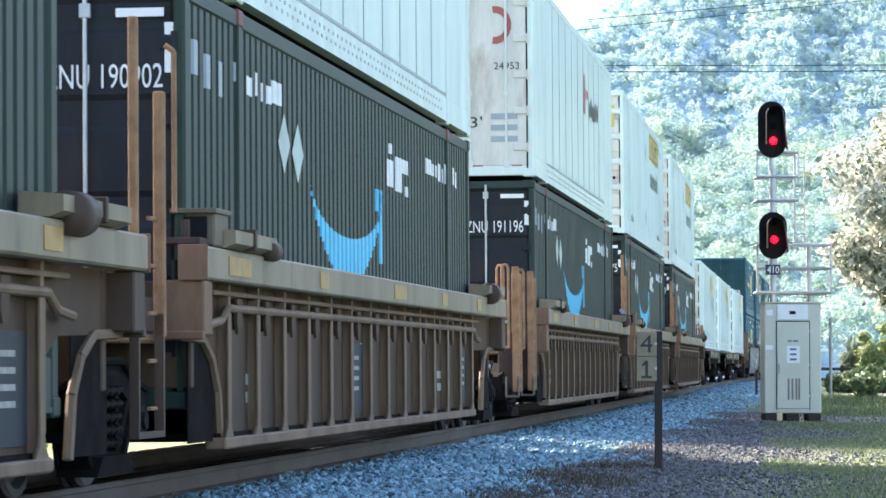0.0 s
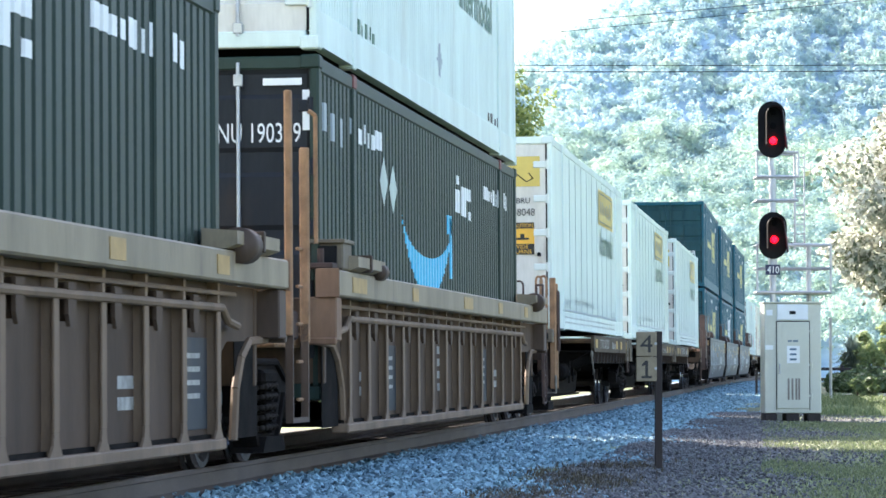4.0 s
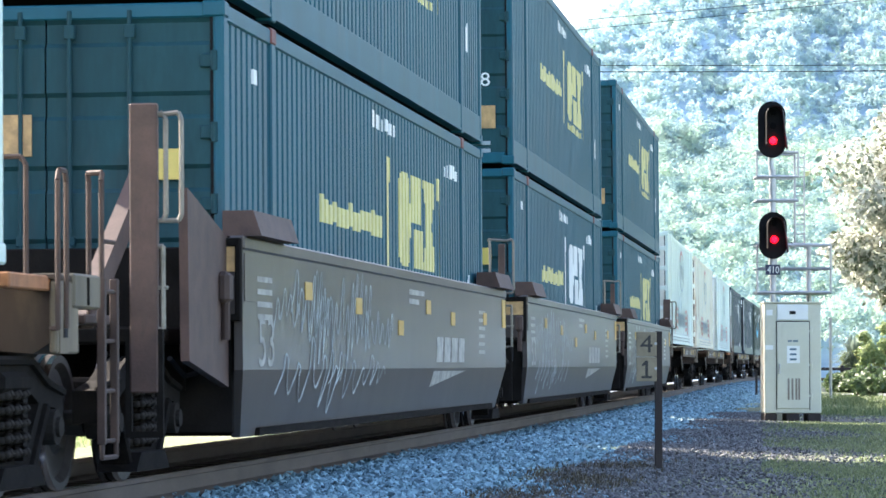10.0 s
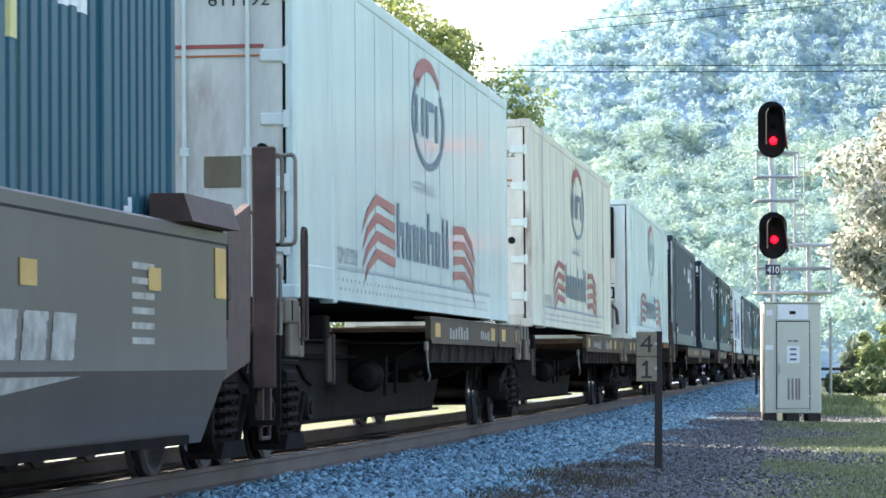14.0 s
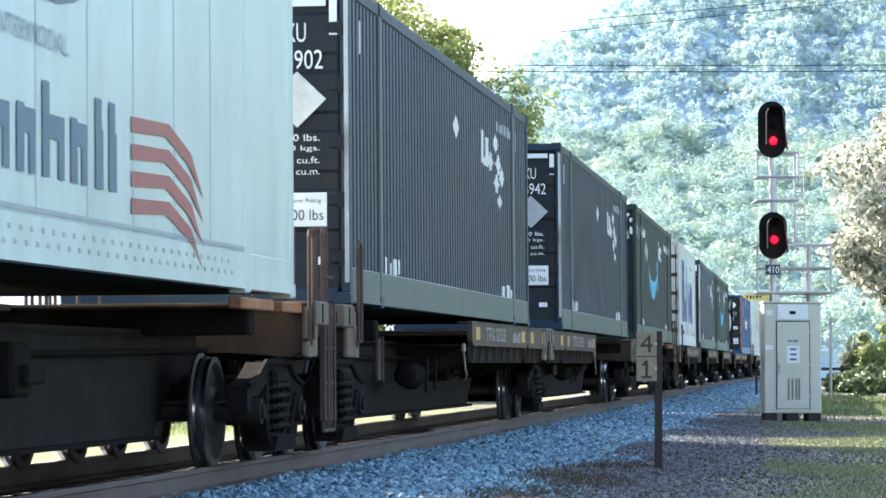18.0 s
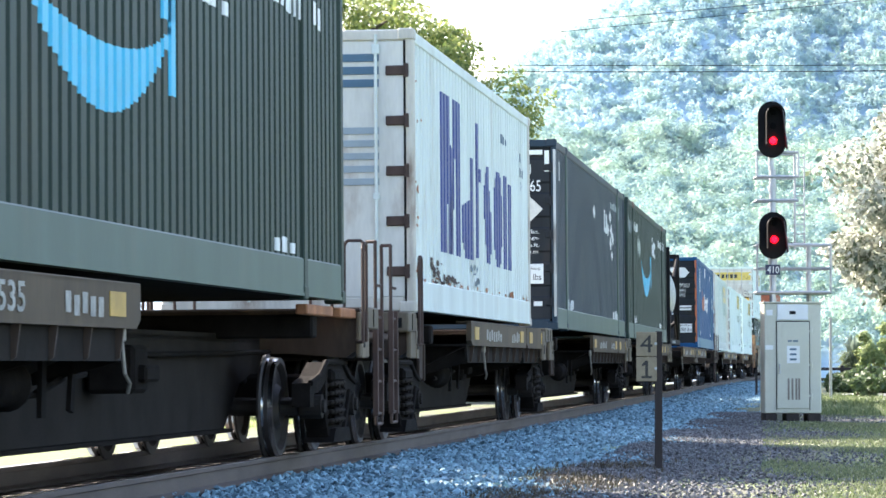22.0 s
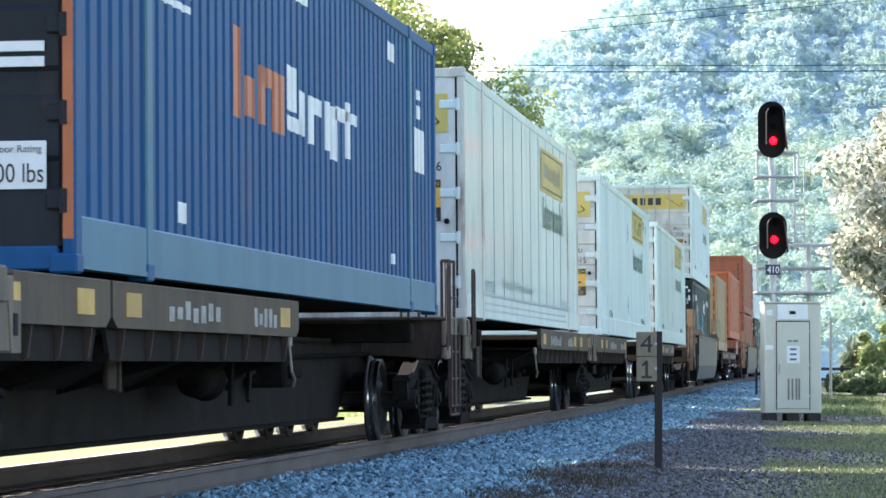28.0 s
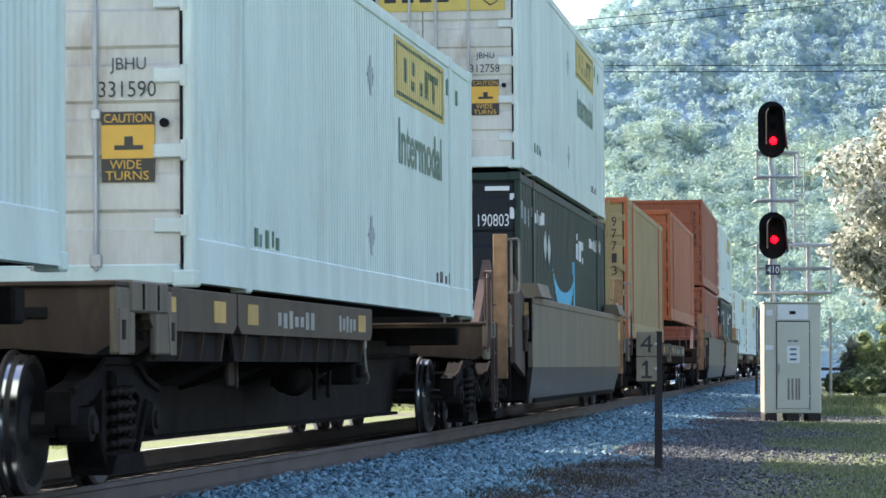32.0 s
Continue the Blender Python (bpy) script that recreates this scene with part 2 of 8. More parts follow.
# ---- mesh making ----
class Build:
    """Collects vertices and faces for one mesh."""

    def __init__(self):
        self.v, self.f, self.smooth = [], [], False

    def add(self, verts, faces):
        k = len(self.v)
        self.v.extend(verts)
        self.f.extend([tuple(k + i for i in f) for f in faces])
        return self

    def box(self, x0, x1, y0, y1, z0, z1, c=0.0):
        if c <= 0:
            vs = [(x, y, z) for x in (x0, x1) for y in (y0, y1) for z in (z0, z1)]
            return self.add(vs, [(0, 1, 3, 2), (4, 6, 7, 5), (0, 4, 5, 1), (2, 3, 7, 6), (0, 2, 6, 4), (1, 5, 7, 3)])
        c = min(c, (x1 - x0) * 0.45, (y1 - y0) * 0.45, (z1 - z0) * 0.45)
        X, Y, Z = (x0, x1), (y0, y1), (z0, z1)
        vs, ix = [], {}
        for i in (0, 1):
            for j in (0, 1):
                for k in (0, 1):
                    sx, sy, sz = (c, -c)[i], (c, -c)[j], (c, -c)[k]
                    for a, p in enumerate(((X[i], Y[j] + sy, Z[k] + sz), (X[i] + sx, Y[j], Z[k] + sz), (X[i] + sx, Y[j] + sy, Z[k]))):
                        ix[i, j, k, a] = len(vs)
                        vs.append(p)
        fs = []
        for i in (0, 1):
            q = [ix[i, 0, 0, 0], ix[i, 0, 1, 0], ix[i, 1, 1, 0], ix[i, 1, 0, 0]]
            fs.append(q if i == 0 else q[::-1])
            q = [ix[0, i, 0, 1], ix[1, i, 0, 1], ix[1, i, 1, 1], ix[0, i, 1, 1]]
            fs.append(q if i == 0 else q[::-1])
            q = [ix[0, 0, i, 2], ix[0, 1, i, 2], ix[1, 1, i, 2], ix[1, 0, i, 2]]
            fs.append(q if i == 0 else q[::-1])
        for i in (0, 1):
            for j in (0, 1):
                fs.append([ix[i, j, 0, 0], ix[i, j, 1, 0], ix[i, j, 1, 1], ix[i, j, 0, 1]])
                fs.append([ix[i, 0, j, 0], ix[i, 1, j, 0], ix[i, 1, j, 2], ix[i, 0, j, 2]])
                fs.append([ix[0, i, j, 1], ix[1, i, j, 1], ix[1, i, j, 2], ix[0, i, j, 2]])
                for k in (0, 1):
                    fs.append([ix[i, j, k, 0], ix[i, j, k, 1], ix[i, j, k, 2]])
        return self.add(vs, fs)

    def cyl(self, p0, p1, r, n=10, r1=None, cap=True):
        p0, p1 = Vector(p0), Vector(p1)
        d = (p1 - p0).normalized()
        a = d.orthogonal().normalized()
        b = d.cross(a)
        r1 = r if r1 is None else r1
        vs = []
        for p, q in ((p0, r), (p1, r1)):
            vs += [tuple(p + (a * math.cos(t) + b * math.sin(t)) * q) for t in (2 * math.pi * i / n for i in range(n))]
        fs = [(i, (i + 1) % n, n + (i + 1) % n, n + i) for i in range(n)]
        if cap:
            fs += [tuple(range(n))[::-1], tuple(range(n, 2 * n))]
        return self.add(vs, fs)

    def pipe(self, pts, r, n=8):
        for p, q in zip(pts, pts[1:]):
            self.cyl(p, q, r, n)
        return self

    def plate(self, poly, y0, y1):
        """A plate of the outline poly (x, z), from y0 to y1."""
        n = len(poly)
        vs = [(x, y0, z) for x, z in poly] + [(x, y1, z) for x, z in poly]
        fs = [tuple(range(n)), tuple(range(n, 2 * n))[::-1]] + [(i, n + i, n + (i + 1) % n, (i + 1) % n) for i in range(n)]
        return self.add(vs, fs)

    def slab(self, poly, x0, x1):
        """A plate of the outline poly (y, z), from x0 to x1."""
        n = len(poly)
        vs = [(x0, y, z) for y, z in poly] + [(x1, y, z) for y, z in poly]
        fs = [tuple(range(n))[::-1], tuple(range(n, 2 * n))] + [(i, (i + 1) % n, n + (i + 1) % n, n + i) for i in range(n)]
        return self.add(vs, fs)

    def lathe(self, prof, n=28, axis="y"):
        """The profile (along, radius) turned round an axis through the origin."""
        vs = []
        for a, r in prof:
            for i in range(n):
                t = 2 * math.pi * i / n
                c, s = r * math.cos(t), r * math.sin(t)
                vs.append((c, a, s) if axis == "y" else (c, s, a) if axis == "z" else (a, c, s))
        fs = []
        for k in range(len(prof) - 1):
            fs += [(k * n + i, k * n + (i + 1) % n, (k + 1) * n + (i + 1) % n, (k + 1) * n + i) for i in range(n)]
        return self.add(vs, fs)

    def mesh(self, name):
        me = bpy.data.meshes.new(name)
        me.from_pydata(self.v, [], self.f)
        bm = bmesh.new()
        bm.from_mesh(me)
        bmesh.ops.recalc_face_normals(bm, faces=bm.faces)
        bm.to_mesh(me)
        bm.free()
        if self.smooth:
            me.polygons.foreach_set("use_smooth", [True] * len(me.polygons))
        me.update()
        return me


KEPT = {}


def kept(key, make):
    """One mesh for all alike parts."""
    if key not in KEPT:
        b = make()
        KEPT[key] = b if isinstance(b, bpy.types.Mesh) else b.mesh(str(key[0]) if isinstance(key, tuple) else str(key))
    return KEPT[key]


MARKS = {"lettering_block": "row of painted letter shapes", "lettering_bar": "worn painted mark", "panel_mark": "dark shapes on a yellow panel", "panel_border": "thin border of a yellow panel",
         "stencil": "small stencilled bars", "logo_block": "bold painted logo shape", "diamond_outline": "thin lozenge mark", "red_swoosh": "curved red stripe", "ring": "painted ring",
         "smile": "light blue curved stripe", "diamond": "pale lozenge", "graffiti": "sprayed strokes", "bracket": "angular painted bracket", "rust_patch": "flaking rust patches",
         "scrape": "grey scrape marks", "soot_stain": "brown soot stain", "rivets": "rows of small rivets"}


def part(name, b, material, parent, label="", at=None):
    """Links a mesh as one part under its thing."""
    me = b if isinstance(b, bpy.types.Mesh) else b.mesh(name)
    if not me.materials:
        me.materials.append(material)
    elif me.materials[0] != material:
        me = me.copy()
        me.materials[0] = material
    ob = new(name, me)
    ob.parent = parent
    if at is not None:
        ob.matrix_basis = at
    if name in MARKS:
        return tagged(ob, label or MARKS[name], kind="stuff")
    return tagged(ob, label) if label else ob


def thing(name, label, category, m=None, group="", kind=""):
    ob = new(name)
    ob.empty_display_size = 0.3
    if m is not None:
        ob.matrix_basis = m
    return tagged(ob, label, category, group, kind)


def solid(name, b, material, label, category, m=None, group="", kind=""):
    """A thing, or a piece of the setting, of one mesh."""
    me = b if isinstance(b, bpy.types.Mesh) else b.mesh(name)
    me.materials.append(material)
    ob = new(name, me)
    if m is not None:
        ob.matrix_basis = m
    return tagged(ob, label, category, group, kind)


def letters(text, width, height, depth=0.004, bold=0.0):
    """Raised characters, fitted to width and height, facing -y, from x = 0, z = 0."""
    cu = bpy.data.curves.new("characters", "FONT")
    cu.body, cu.extrude, cu.resolution_u, cu.offset = text, 0.0, 3, bold
    ob = new("characters", cu)
    me = bpy.data.meshes.new_from_object(ob)
    bpy.data.objects.remove(ob)
    co = np.empty(len(me.vertices) * 3)
    me.vertices.foreach_get("co", co)
    co = co.reshape(-1, 3)
    lo, hi = co.min(0), co.max(0)
    x = (co[:, 0] - lo[0]) / max(hi[0] - lo[0], 1e-6) * width
    z = (co[:, 1] - lo[1]) / max(hi[1] - lo[1], 1e-6) * height
    me.vertices.foreach_set("co", np.stack([x, np.full_like(x, -depth), z], 1).ravel())
    me.update()
    return me


# ---- corrugated walls and what is painted on them ----
def waves(x0, x1, pitch, depth):
    """The profile (x, y) of a corrugated wall, its outer faces at y = 0 and its hollows at +depth."""
    n = max(1, int(round((x1 - x0) / pitch)))
    p = (x1 - x0) / n
    pts = []
    for i in range(n):
        a = x0 + i * p
        pts += [(a, 0.0), (a + 0.60 * p, 0.0), (a + 0.70 * p, depth), (a + 0.90 * p, depth)]
    return pts + [(x1, 0.0)]


def corrugated(x0, x1, z0, z1, y, pitch, depth):
    pts = waves(x0, x1, pitch, depth)
    b = Build()
    vs = [(x, y + d, z) for x, d in pts for z in (z0, z1)]
    return b.add(vs, [(2 * i, 2 * i + 2, 2 * i + 3, 2 * i + 1) for i in range(len(pts) - 1)])


def spans(polys, x):
    out = []
    for poly in polys:
        zs = []
        for (xa, za), (xb, zb) in zip(poly, poly[1:] + poly[:1]):
            if (xa <= x) != (xb <= x):
                zs.append(za + (zb - za) * (x - xa) / (xb - xa))
        zs.sort()
        out += list(zip(zs[::2], zs[1::2]))
    return out


def painted(polys, x0, x1, y, pitch, depth):
    """Paint on a corrugated wall: the shapes polys (x, z), laid over each face of the profile."""
    pts = waves(x0, x1, pitch, depth)
    b = Build()
    lo, hi = min(p[0] for q in polys for p in q), max(p[0] for q in polys for p in q)
    for (xa, da), (xb, db) in zip(pts, pts[1:]):
        if xb < lo or xa > hi:
            continue
        for za, zb in spans(polys, (xa + xb) / 2):
            if zb - za > 0.004:
                b.add([(xa, y + da - 0.004, za), (xb, y + db - 0.004, za), (xb, y + db - 0.004, zb), (xa, y + da - 0.004, zb)], [(0, 1, 2, 3)])
    return b


def flat_paint(polys, y, step=0.03):
    """Paint on a flat wall."""
    b = Build()
    for q in polys:
        lo, hi = min(p[0] for p in q), max(p[0] for p in q)
        n = max(1, int((hi - lo) / step))
        w = (hi - lo) / n
        if len(q) == 4 and len({round(p[0], 4) for p in q}) == 2:
            b.add([(x, y, z) for x, z in q], [tuple(range(len(q)))])
            continue
        for i in range(n):
            for za, zb in spans([q], lo + (i + 0.5) * w):
                b.add([(lo + i * w, y, za), (lo + (i + 1) * w, y, za), (lo + (i + 1) * w, y, zb), (lo + i * w, y, zb)], [(0, 1, 2, 3)])
    return b


def rect(x0, x1, z0, z1):
    return [(x0, z0), (x1, z0), (x1, z1), (x0, z1)]


def lozenge(x0, x1, z0, z1):
    return [((x0 + x1) / 2, z0), (x1, (z0 + z1) / 2), ((x0 + x1) / 2, z1), (x0, (z0 + z1) / 2)]


def crescent(x0, x1, ztip, zlow, thick):
    n = 20
    lower = [(x0 + (x1 - x0) * i / n, ztip - (ztip - zlow) * math.sin(math.pi * i / n) ** 0.7) for i in range(n + 1)]
    upper = [(x, z + thick * math.sin(math.pi * i / n)) for i, (x, z) in enumerate(lower)]
    return lower + upper[::-1][1:-1]


def blocks(x0, x1, z0, z1, n, seed=1, gap=0.25):
    """A row of plain uprights that stands for lettering."""
    rnd = random.Random(seed)
    w = (x1 - x0) / n
    return [rect(x0 + i * w, x0 + (i + 1 - gap) * w, z0 + rnd.choice((0, 0, 0.12)) * (z1 - z0), z1 - rnd.choice((0, 0.15, 0.3)) * (z1 - z0)) for i in range(n)]


def blotches(x0, x1, z0, z1, n, seed):
    """Small uneven patches, each a rough hexagon."""
    rnd = random.Random(seed)
    out = []
    for _ in range(n):
        x, z = rnd.uniform(x0, x1), z0 + (z1 - z0) * rnd.random() ** 1.6
        w, h = rnd.uniform(0.05, 0.26) * rnd.random() + 0.04, rnd.uniform(0.012, 0.05)
        out.append([(x + w * math.cos(t) * rnd.uniform(0.5, 1.2), z + h * math.sin(t) * rnd.uniform(0.5, 1.3)) for t in (math.pi * k / 3 for k in range(6))])
    return out


# ---- ground, ballast and track ----
def scatter_mesh(name, centres, radii, squash=0.75, seed=3):
    """Many rough stones in one mesh: squashed, twisted octahedra."""
    rng = np.random.default_rng(seed)
    n = len(centres)
    base = np.array([(1, 0, 0), (-1, 0, 0), (0, 1, 0), (0, -1, 0), (0, 0, 1), (0, 0, -1)], float)
    v = base[None] * rng.uniform(0.55, 1.25, (n, 6, 1)) + rng.normal(0, 0.16, (n, 6, 3))
    ang = rng.uniform(0, 6.283, n)
    c, s = np.cos(ang)[:, None], np.sin(ang)[:, None]
    tilt = rng.uniform(-0.9, 0.9, n)
    ct, st = np.cos(tilt)[:, None], np.sin(tilt)[:, None]
    x, y, z = v[..., 0], v[..., 1], v[..., 2] * squash
    y, z = y * ct - z * st, y * st + z * ct
    v = np.stack([x * c - y * s, x * s + y * c, z], -1) * radii[:, None, None] + centres[:, None]
    tri = np.array([(0, 2, 4), (2, 1, 4), (1, 3, 4), (3, 0, 4), (2, 0, 5), (1, 2, 5), (3, 1, 5), (0, 3, 5)])
    f = (tri[None] + 6 * np.arange(n)[:, None, None]).reshape(-1, 3)
    me = bpy.data.meshes.new(name)
    me.from_pydata(v.reshape(-1, 3).tolist(), [], f.tolist())
    return me


def stone_mat(name, dark, light):
    m = bpy.data.materials.new(name)
    m.use_nodes = True
    n, l = m.node_tree.nodes, m.node_tree.links
    b = n["Principled BSDF"]
    b.inputs["Roughness"].default_value = 0.75
    geo = n.new("ShaderNodeNewGeometry")
    mix = n.new("ShaderNodeMix")
    mix.data_type = "RGBA"
    mix.inputs[6].default_value, mix.inputs[7].default_value = (*dark, 1), (*light, 1)
    l.new(geo.outputs["Random Per Island"], mix.inputs[0])
    tc = n.new("ShaderNodeTexCoord")
    no = n.new("ShaderNodeTexNoise")
    no.inputs["Scale"].default_value, no.inputs["Detail"].default_value = 45.0, 4
    l.new(tc.outputs["Object"], no.inputs["Vector"])
    hs = n.new("ShaderNodeHueSaturation")
    mr = n.new("ShaderNodeMapRange")
    mr.inputs["To Min"].default_value, mr.inputs["To Max"].default_value = 0.6, 1.4
    l.new(no.outputs[0], mr.inputs[0])
    l.new(mr.outputs[0], hs.inputs["Value"])
    l.new(mix.outputs[2], hs.inputs["Color"])
    l.new(hs.outputs[0], b.inputs["Base Color"])
    return m


def ground_mat():
    m = bpy.data.materials.new("dirt_gravel_and_grass_ground")
    m.use_nodes = True
    n, l = m.node_tree.nodes, m.node_tree.links
    b = n["Principled BSDF"]
    b.inputs["Roughness"].default_value = 0.9
    tc = n.new("ShaderNodeTexCoord")
    big, fine = n.new("ShaderNodeTexNoise"), n.new("ShaderNodeTexNoise")
    big.inputs["Scale"].default_value, big.inputs["Detail"].default_value = 0.35, 8
    fine.inputs["Scale"].default_value, fine.inputs["Detail"].default_value = 22.0, 6
    for t in (big, fine):
        l.new(tc.outputs["Object"], t.inputs["Vector"])
    ramp = n.new("ShaderNodeValToRGB")
    e = ramp.color_ramp.elements
    e[0].position, e[0].color = 0.36, (0.10, 0.09, 0.075, 1)
    e[1].position, e[1].color = 0.56, (0.13, 0.17, 0.05, 1)
    l.new(big.outputs[0], ramp.inputs[0])
    hs = n.new("ShaderNodeHueSaturation")
    mr = n.new("ShaderNodeMapRange")
    mr.inputs["From Min"].default_value, mr.inputs["From Max"].default_value = 0.3, 0.7
    mr.inputs["To Min"].default_value, mr.inputs["To Max"].default_value = 0.5, 1.5
    l.new(fine.outputs[0], mr.inputs[0])
    l.new(mr.outputs[0], hs.inputs["Value"])
    l.new(ramp.outputs[0], hs.inputs["Color"])
    l.new(hs.outputs[0], b.inputs["Base Color"])
    bp = n.new("ShaderNodeBump")
    bp.inputs["Strength"].default_value, bp.inputs["Distance"].default_value = 0.6, 0.03
    l.new(fine.outputs[0], bp.inputs["Height"])
    l.new(bp.outputs[0], b.inputs["Normal"])
    return m


GROUND = -0.24


def land(x, y):
    """The ground's height."""
    far = np.clip((y - 150.0) / 400.0, 0, 1)
    return GROUND + 0.03 * np.sin(x * 0.9 + y * 0.23) * np.cos(y * 0.41 - x * 0.3) - 6.0 * far ** 2


gx = np.concatenate([np.arange(-2400, -60, 120), np.arange(-60, -12, 4), np.arange(-12, 30, 0.75), np.arange(30, 90, 6), np.arange(90, 2401, 110)])
gy = np.concatenate([np.arange(-1500, -20, 120), np.arange(-20, 10, 3), np.arange(10, 100, 0.9), np.arange(100, 300, 10), np.arange(300, 3001, 100)])
GX, GY = np.meshgrid(gx, gy)
GZ = land(GX, GY)
ground_b = Build()
nx = len(gx)
ground_b.add([tuple(p) for p in np.stack([GX, GY, GZ], -1).reshape(-1, 3).tolist()],
             [(j * nx + i, j * nx + i + 1, (j + 1) * nx + i + 1, (j + 1) * nx + i) for j in range(len(gy) - 1) for i in range(nx - 1)])
ground_b.smooth = True
solid("ground", ground_b, ground_mat(), "packed dirt and gravel ground with thin patchy grass", "ground", kind="structure")

M["ballast_bed"] = stone_mat("grey_ballast_bed", (0.12, 0.15, 0.18), (0.16, 0.195, 0.23))
# Stone colours take on the blue cast of skylit shade.
M["ballast"] = stone_mat("crushed_stone_skylight_blue", (0.035, 0.085, 0.115), (0.27, 0.46, 0.55))
M["gravel"] = stone_mat("dark_brown_gravel", (0.020, 0.021, 0.023), (0.17, 0.175, 0.19))

PROFILE = [(-3.9, GROUND - 0.05), (-2.1, -0.23), (-1.75, -0.20), (1.75, -0.20), (2.3, -0.23), (3.7, GROUND - 0.05)]
bed = Build()
stations = list(range(-110, 420, 5))
for s in stations:
    for u, z in PROFILE:
        x, y = on_track(s, u)
        bed.v.append((float(x), float(y), z))
k = len(PROFILE)
bed.f = [(j * k + i, j * k + i + 1, (j + 1) * k + i + 1, (j + 1) * k + i) for j in range(len(stations) - 1) for i in range(k - 1)]
solid("ballast_bed", bed, M["ballast_bed"], "long bed of crushed grey stone under the track", "ballast", kind="structure")


def bed_height(u):
    return np.interp(u, [p[0] for p in PROFILE], [p[1] for p in PROFILE])


rng = np.random.default_rng(11)
# stones lie thick near the camera and thin out with distance
s_st = 13.0 + 165.0 * rng.random(96000) ** 1.95
u_st = rng.uniform(0.95, 3.75, 96000) + rng.normal(0, 0.12, 96000)
r_st = rng.uniform(0.018, 0.042, 96000) * (1 + s_st / 110)
x_st, y_st = on_track(s_st, u_st)
z_st = bed_height(u_st) + rng.uniform(-0.005, 0.03, 96000)
tagged(solid("ballast_stones", scatter_mesh("ballast_stones", np.stack([x_st, y_st, z_st], -1), r_st), M["ballast"],
             "loose crushed grey ballast stones beside the rail", "ballast"), kind="stuff")
n_g = 76000
s_g = 20.0 + 50.0 * rng.random(n_g) ** 1.4
u_g = 2.95 + np.where(rng.random(n_g) < 0.55, np.abs(rng.normal(0, 0.9, n_g)), np.abs(rng.normal(0, 2.8, n_g)))
x_g, y_g = on_track(s_g, u_g)
z_g = land(x_g, y_g) + rng.uniform(-0.01, 0.012, n_g)
tagged(solid("gravel", scatter_mesh("gravel", np.stack([x_g, y_g, z_g], -1), rng.uniform(0.008, 0.03, n_g), seed=5), M["gravel"],
             "scattered dark gravel on the dirt beside the ballast", "gravel"), kind="stuff")

RAIL_PROFILE = [(-0.07, -0.18), (0.07, -0.18), (0.07, -0.165), (0.012, -0.145), (0.012, -0.045), (0.037, -0.035), (0.037, -0.008), (0.028, 0.0),
                (-0.028, 0.0), (-0.037, -0.008), (-0.037, -0.035), (-0.012, -0.045), (-0.012, -0.145), (-0.07, -0.165)]
for side, word in ((0.755, "near"), (-0.755, "far")):
    rb, cap = Build(), Build()
    st = [-100.0 + 2.5 * i for i in range(190)]
    for s in st:
        for du, z in RAIL_PROFILE:
            x, y = on_track(s, side + du)
            rb.v.append((float(x), float(y), z))
        for du in (-0.026, 0.026):
            x, y = on_track(s, side + du)
            cap.v.append((float(x), float(y), 0.003))
    n = len(RAIL_PROFILE)
    rb.f = [(j * n + i, j * n + (i + 1) % n, (j + 1) * n + (i + 1) % n, (j + 1) * n + i) for j in range(len(st) - 1) for i in range(n)]
    cap.f = [(2 * j, 2 * j + 1, 2 * j + 3, 2 * j + 2) for j in range(len(st) - 1)]
    rail = solid("rail", rb, M["rail"], "brown rusted steel rail spiked to timber ties", "rail", kind="structure", group="rails")
    part("railhead", cap, M["rail_top"], rail, "polished running surface")

tie_me = Build().box(-1.3, 1.3, -0.115, 0.115, -0.36, -0.182, 0.012).mesh("tie")
tie_me.materials.append(M["tie"])
ties = thing("tie_row", "row of dark creosoted timber ties in the ballast", "railway ties", kind="structure")
for i in range(230):
    s = 8.0 + 0.56 * i
    x, y = on_track(s)
    th = float(np.interp(s, SS, TH))
    o = new("tie", tie_me)
    o.parent = ties
    o.matrix_basis = pose(float(x), float(y), random.uniform(-0.008, 0.004), 0, 0, -math.degrees(th) + random.uniform(-0.8, 0.8))


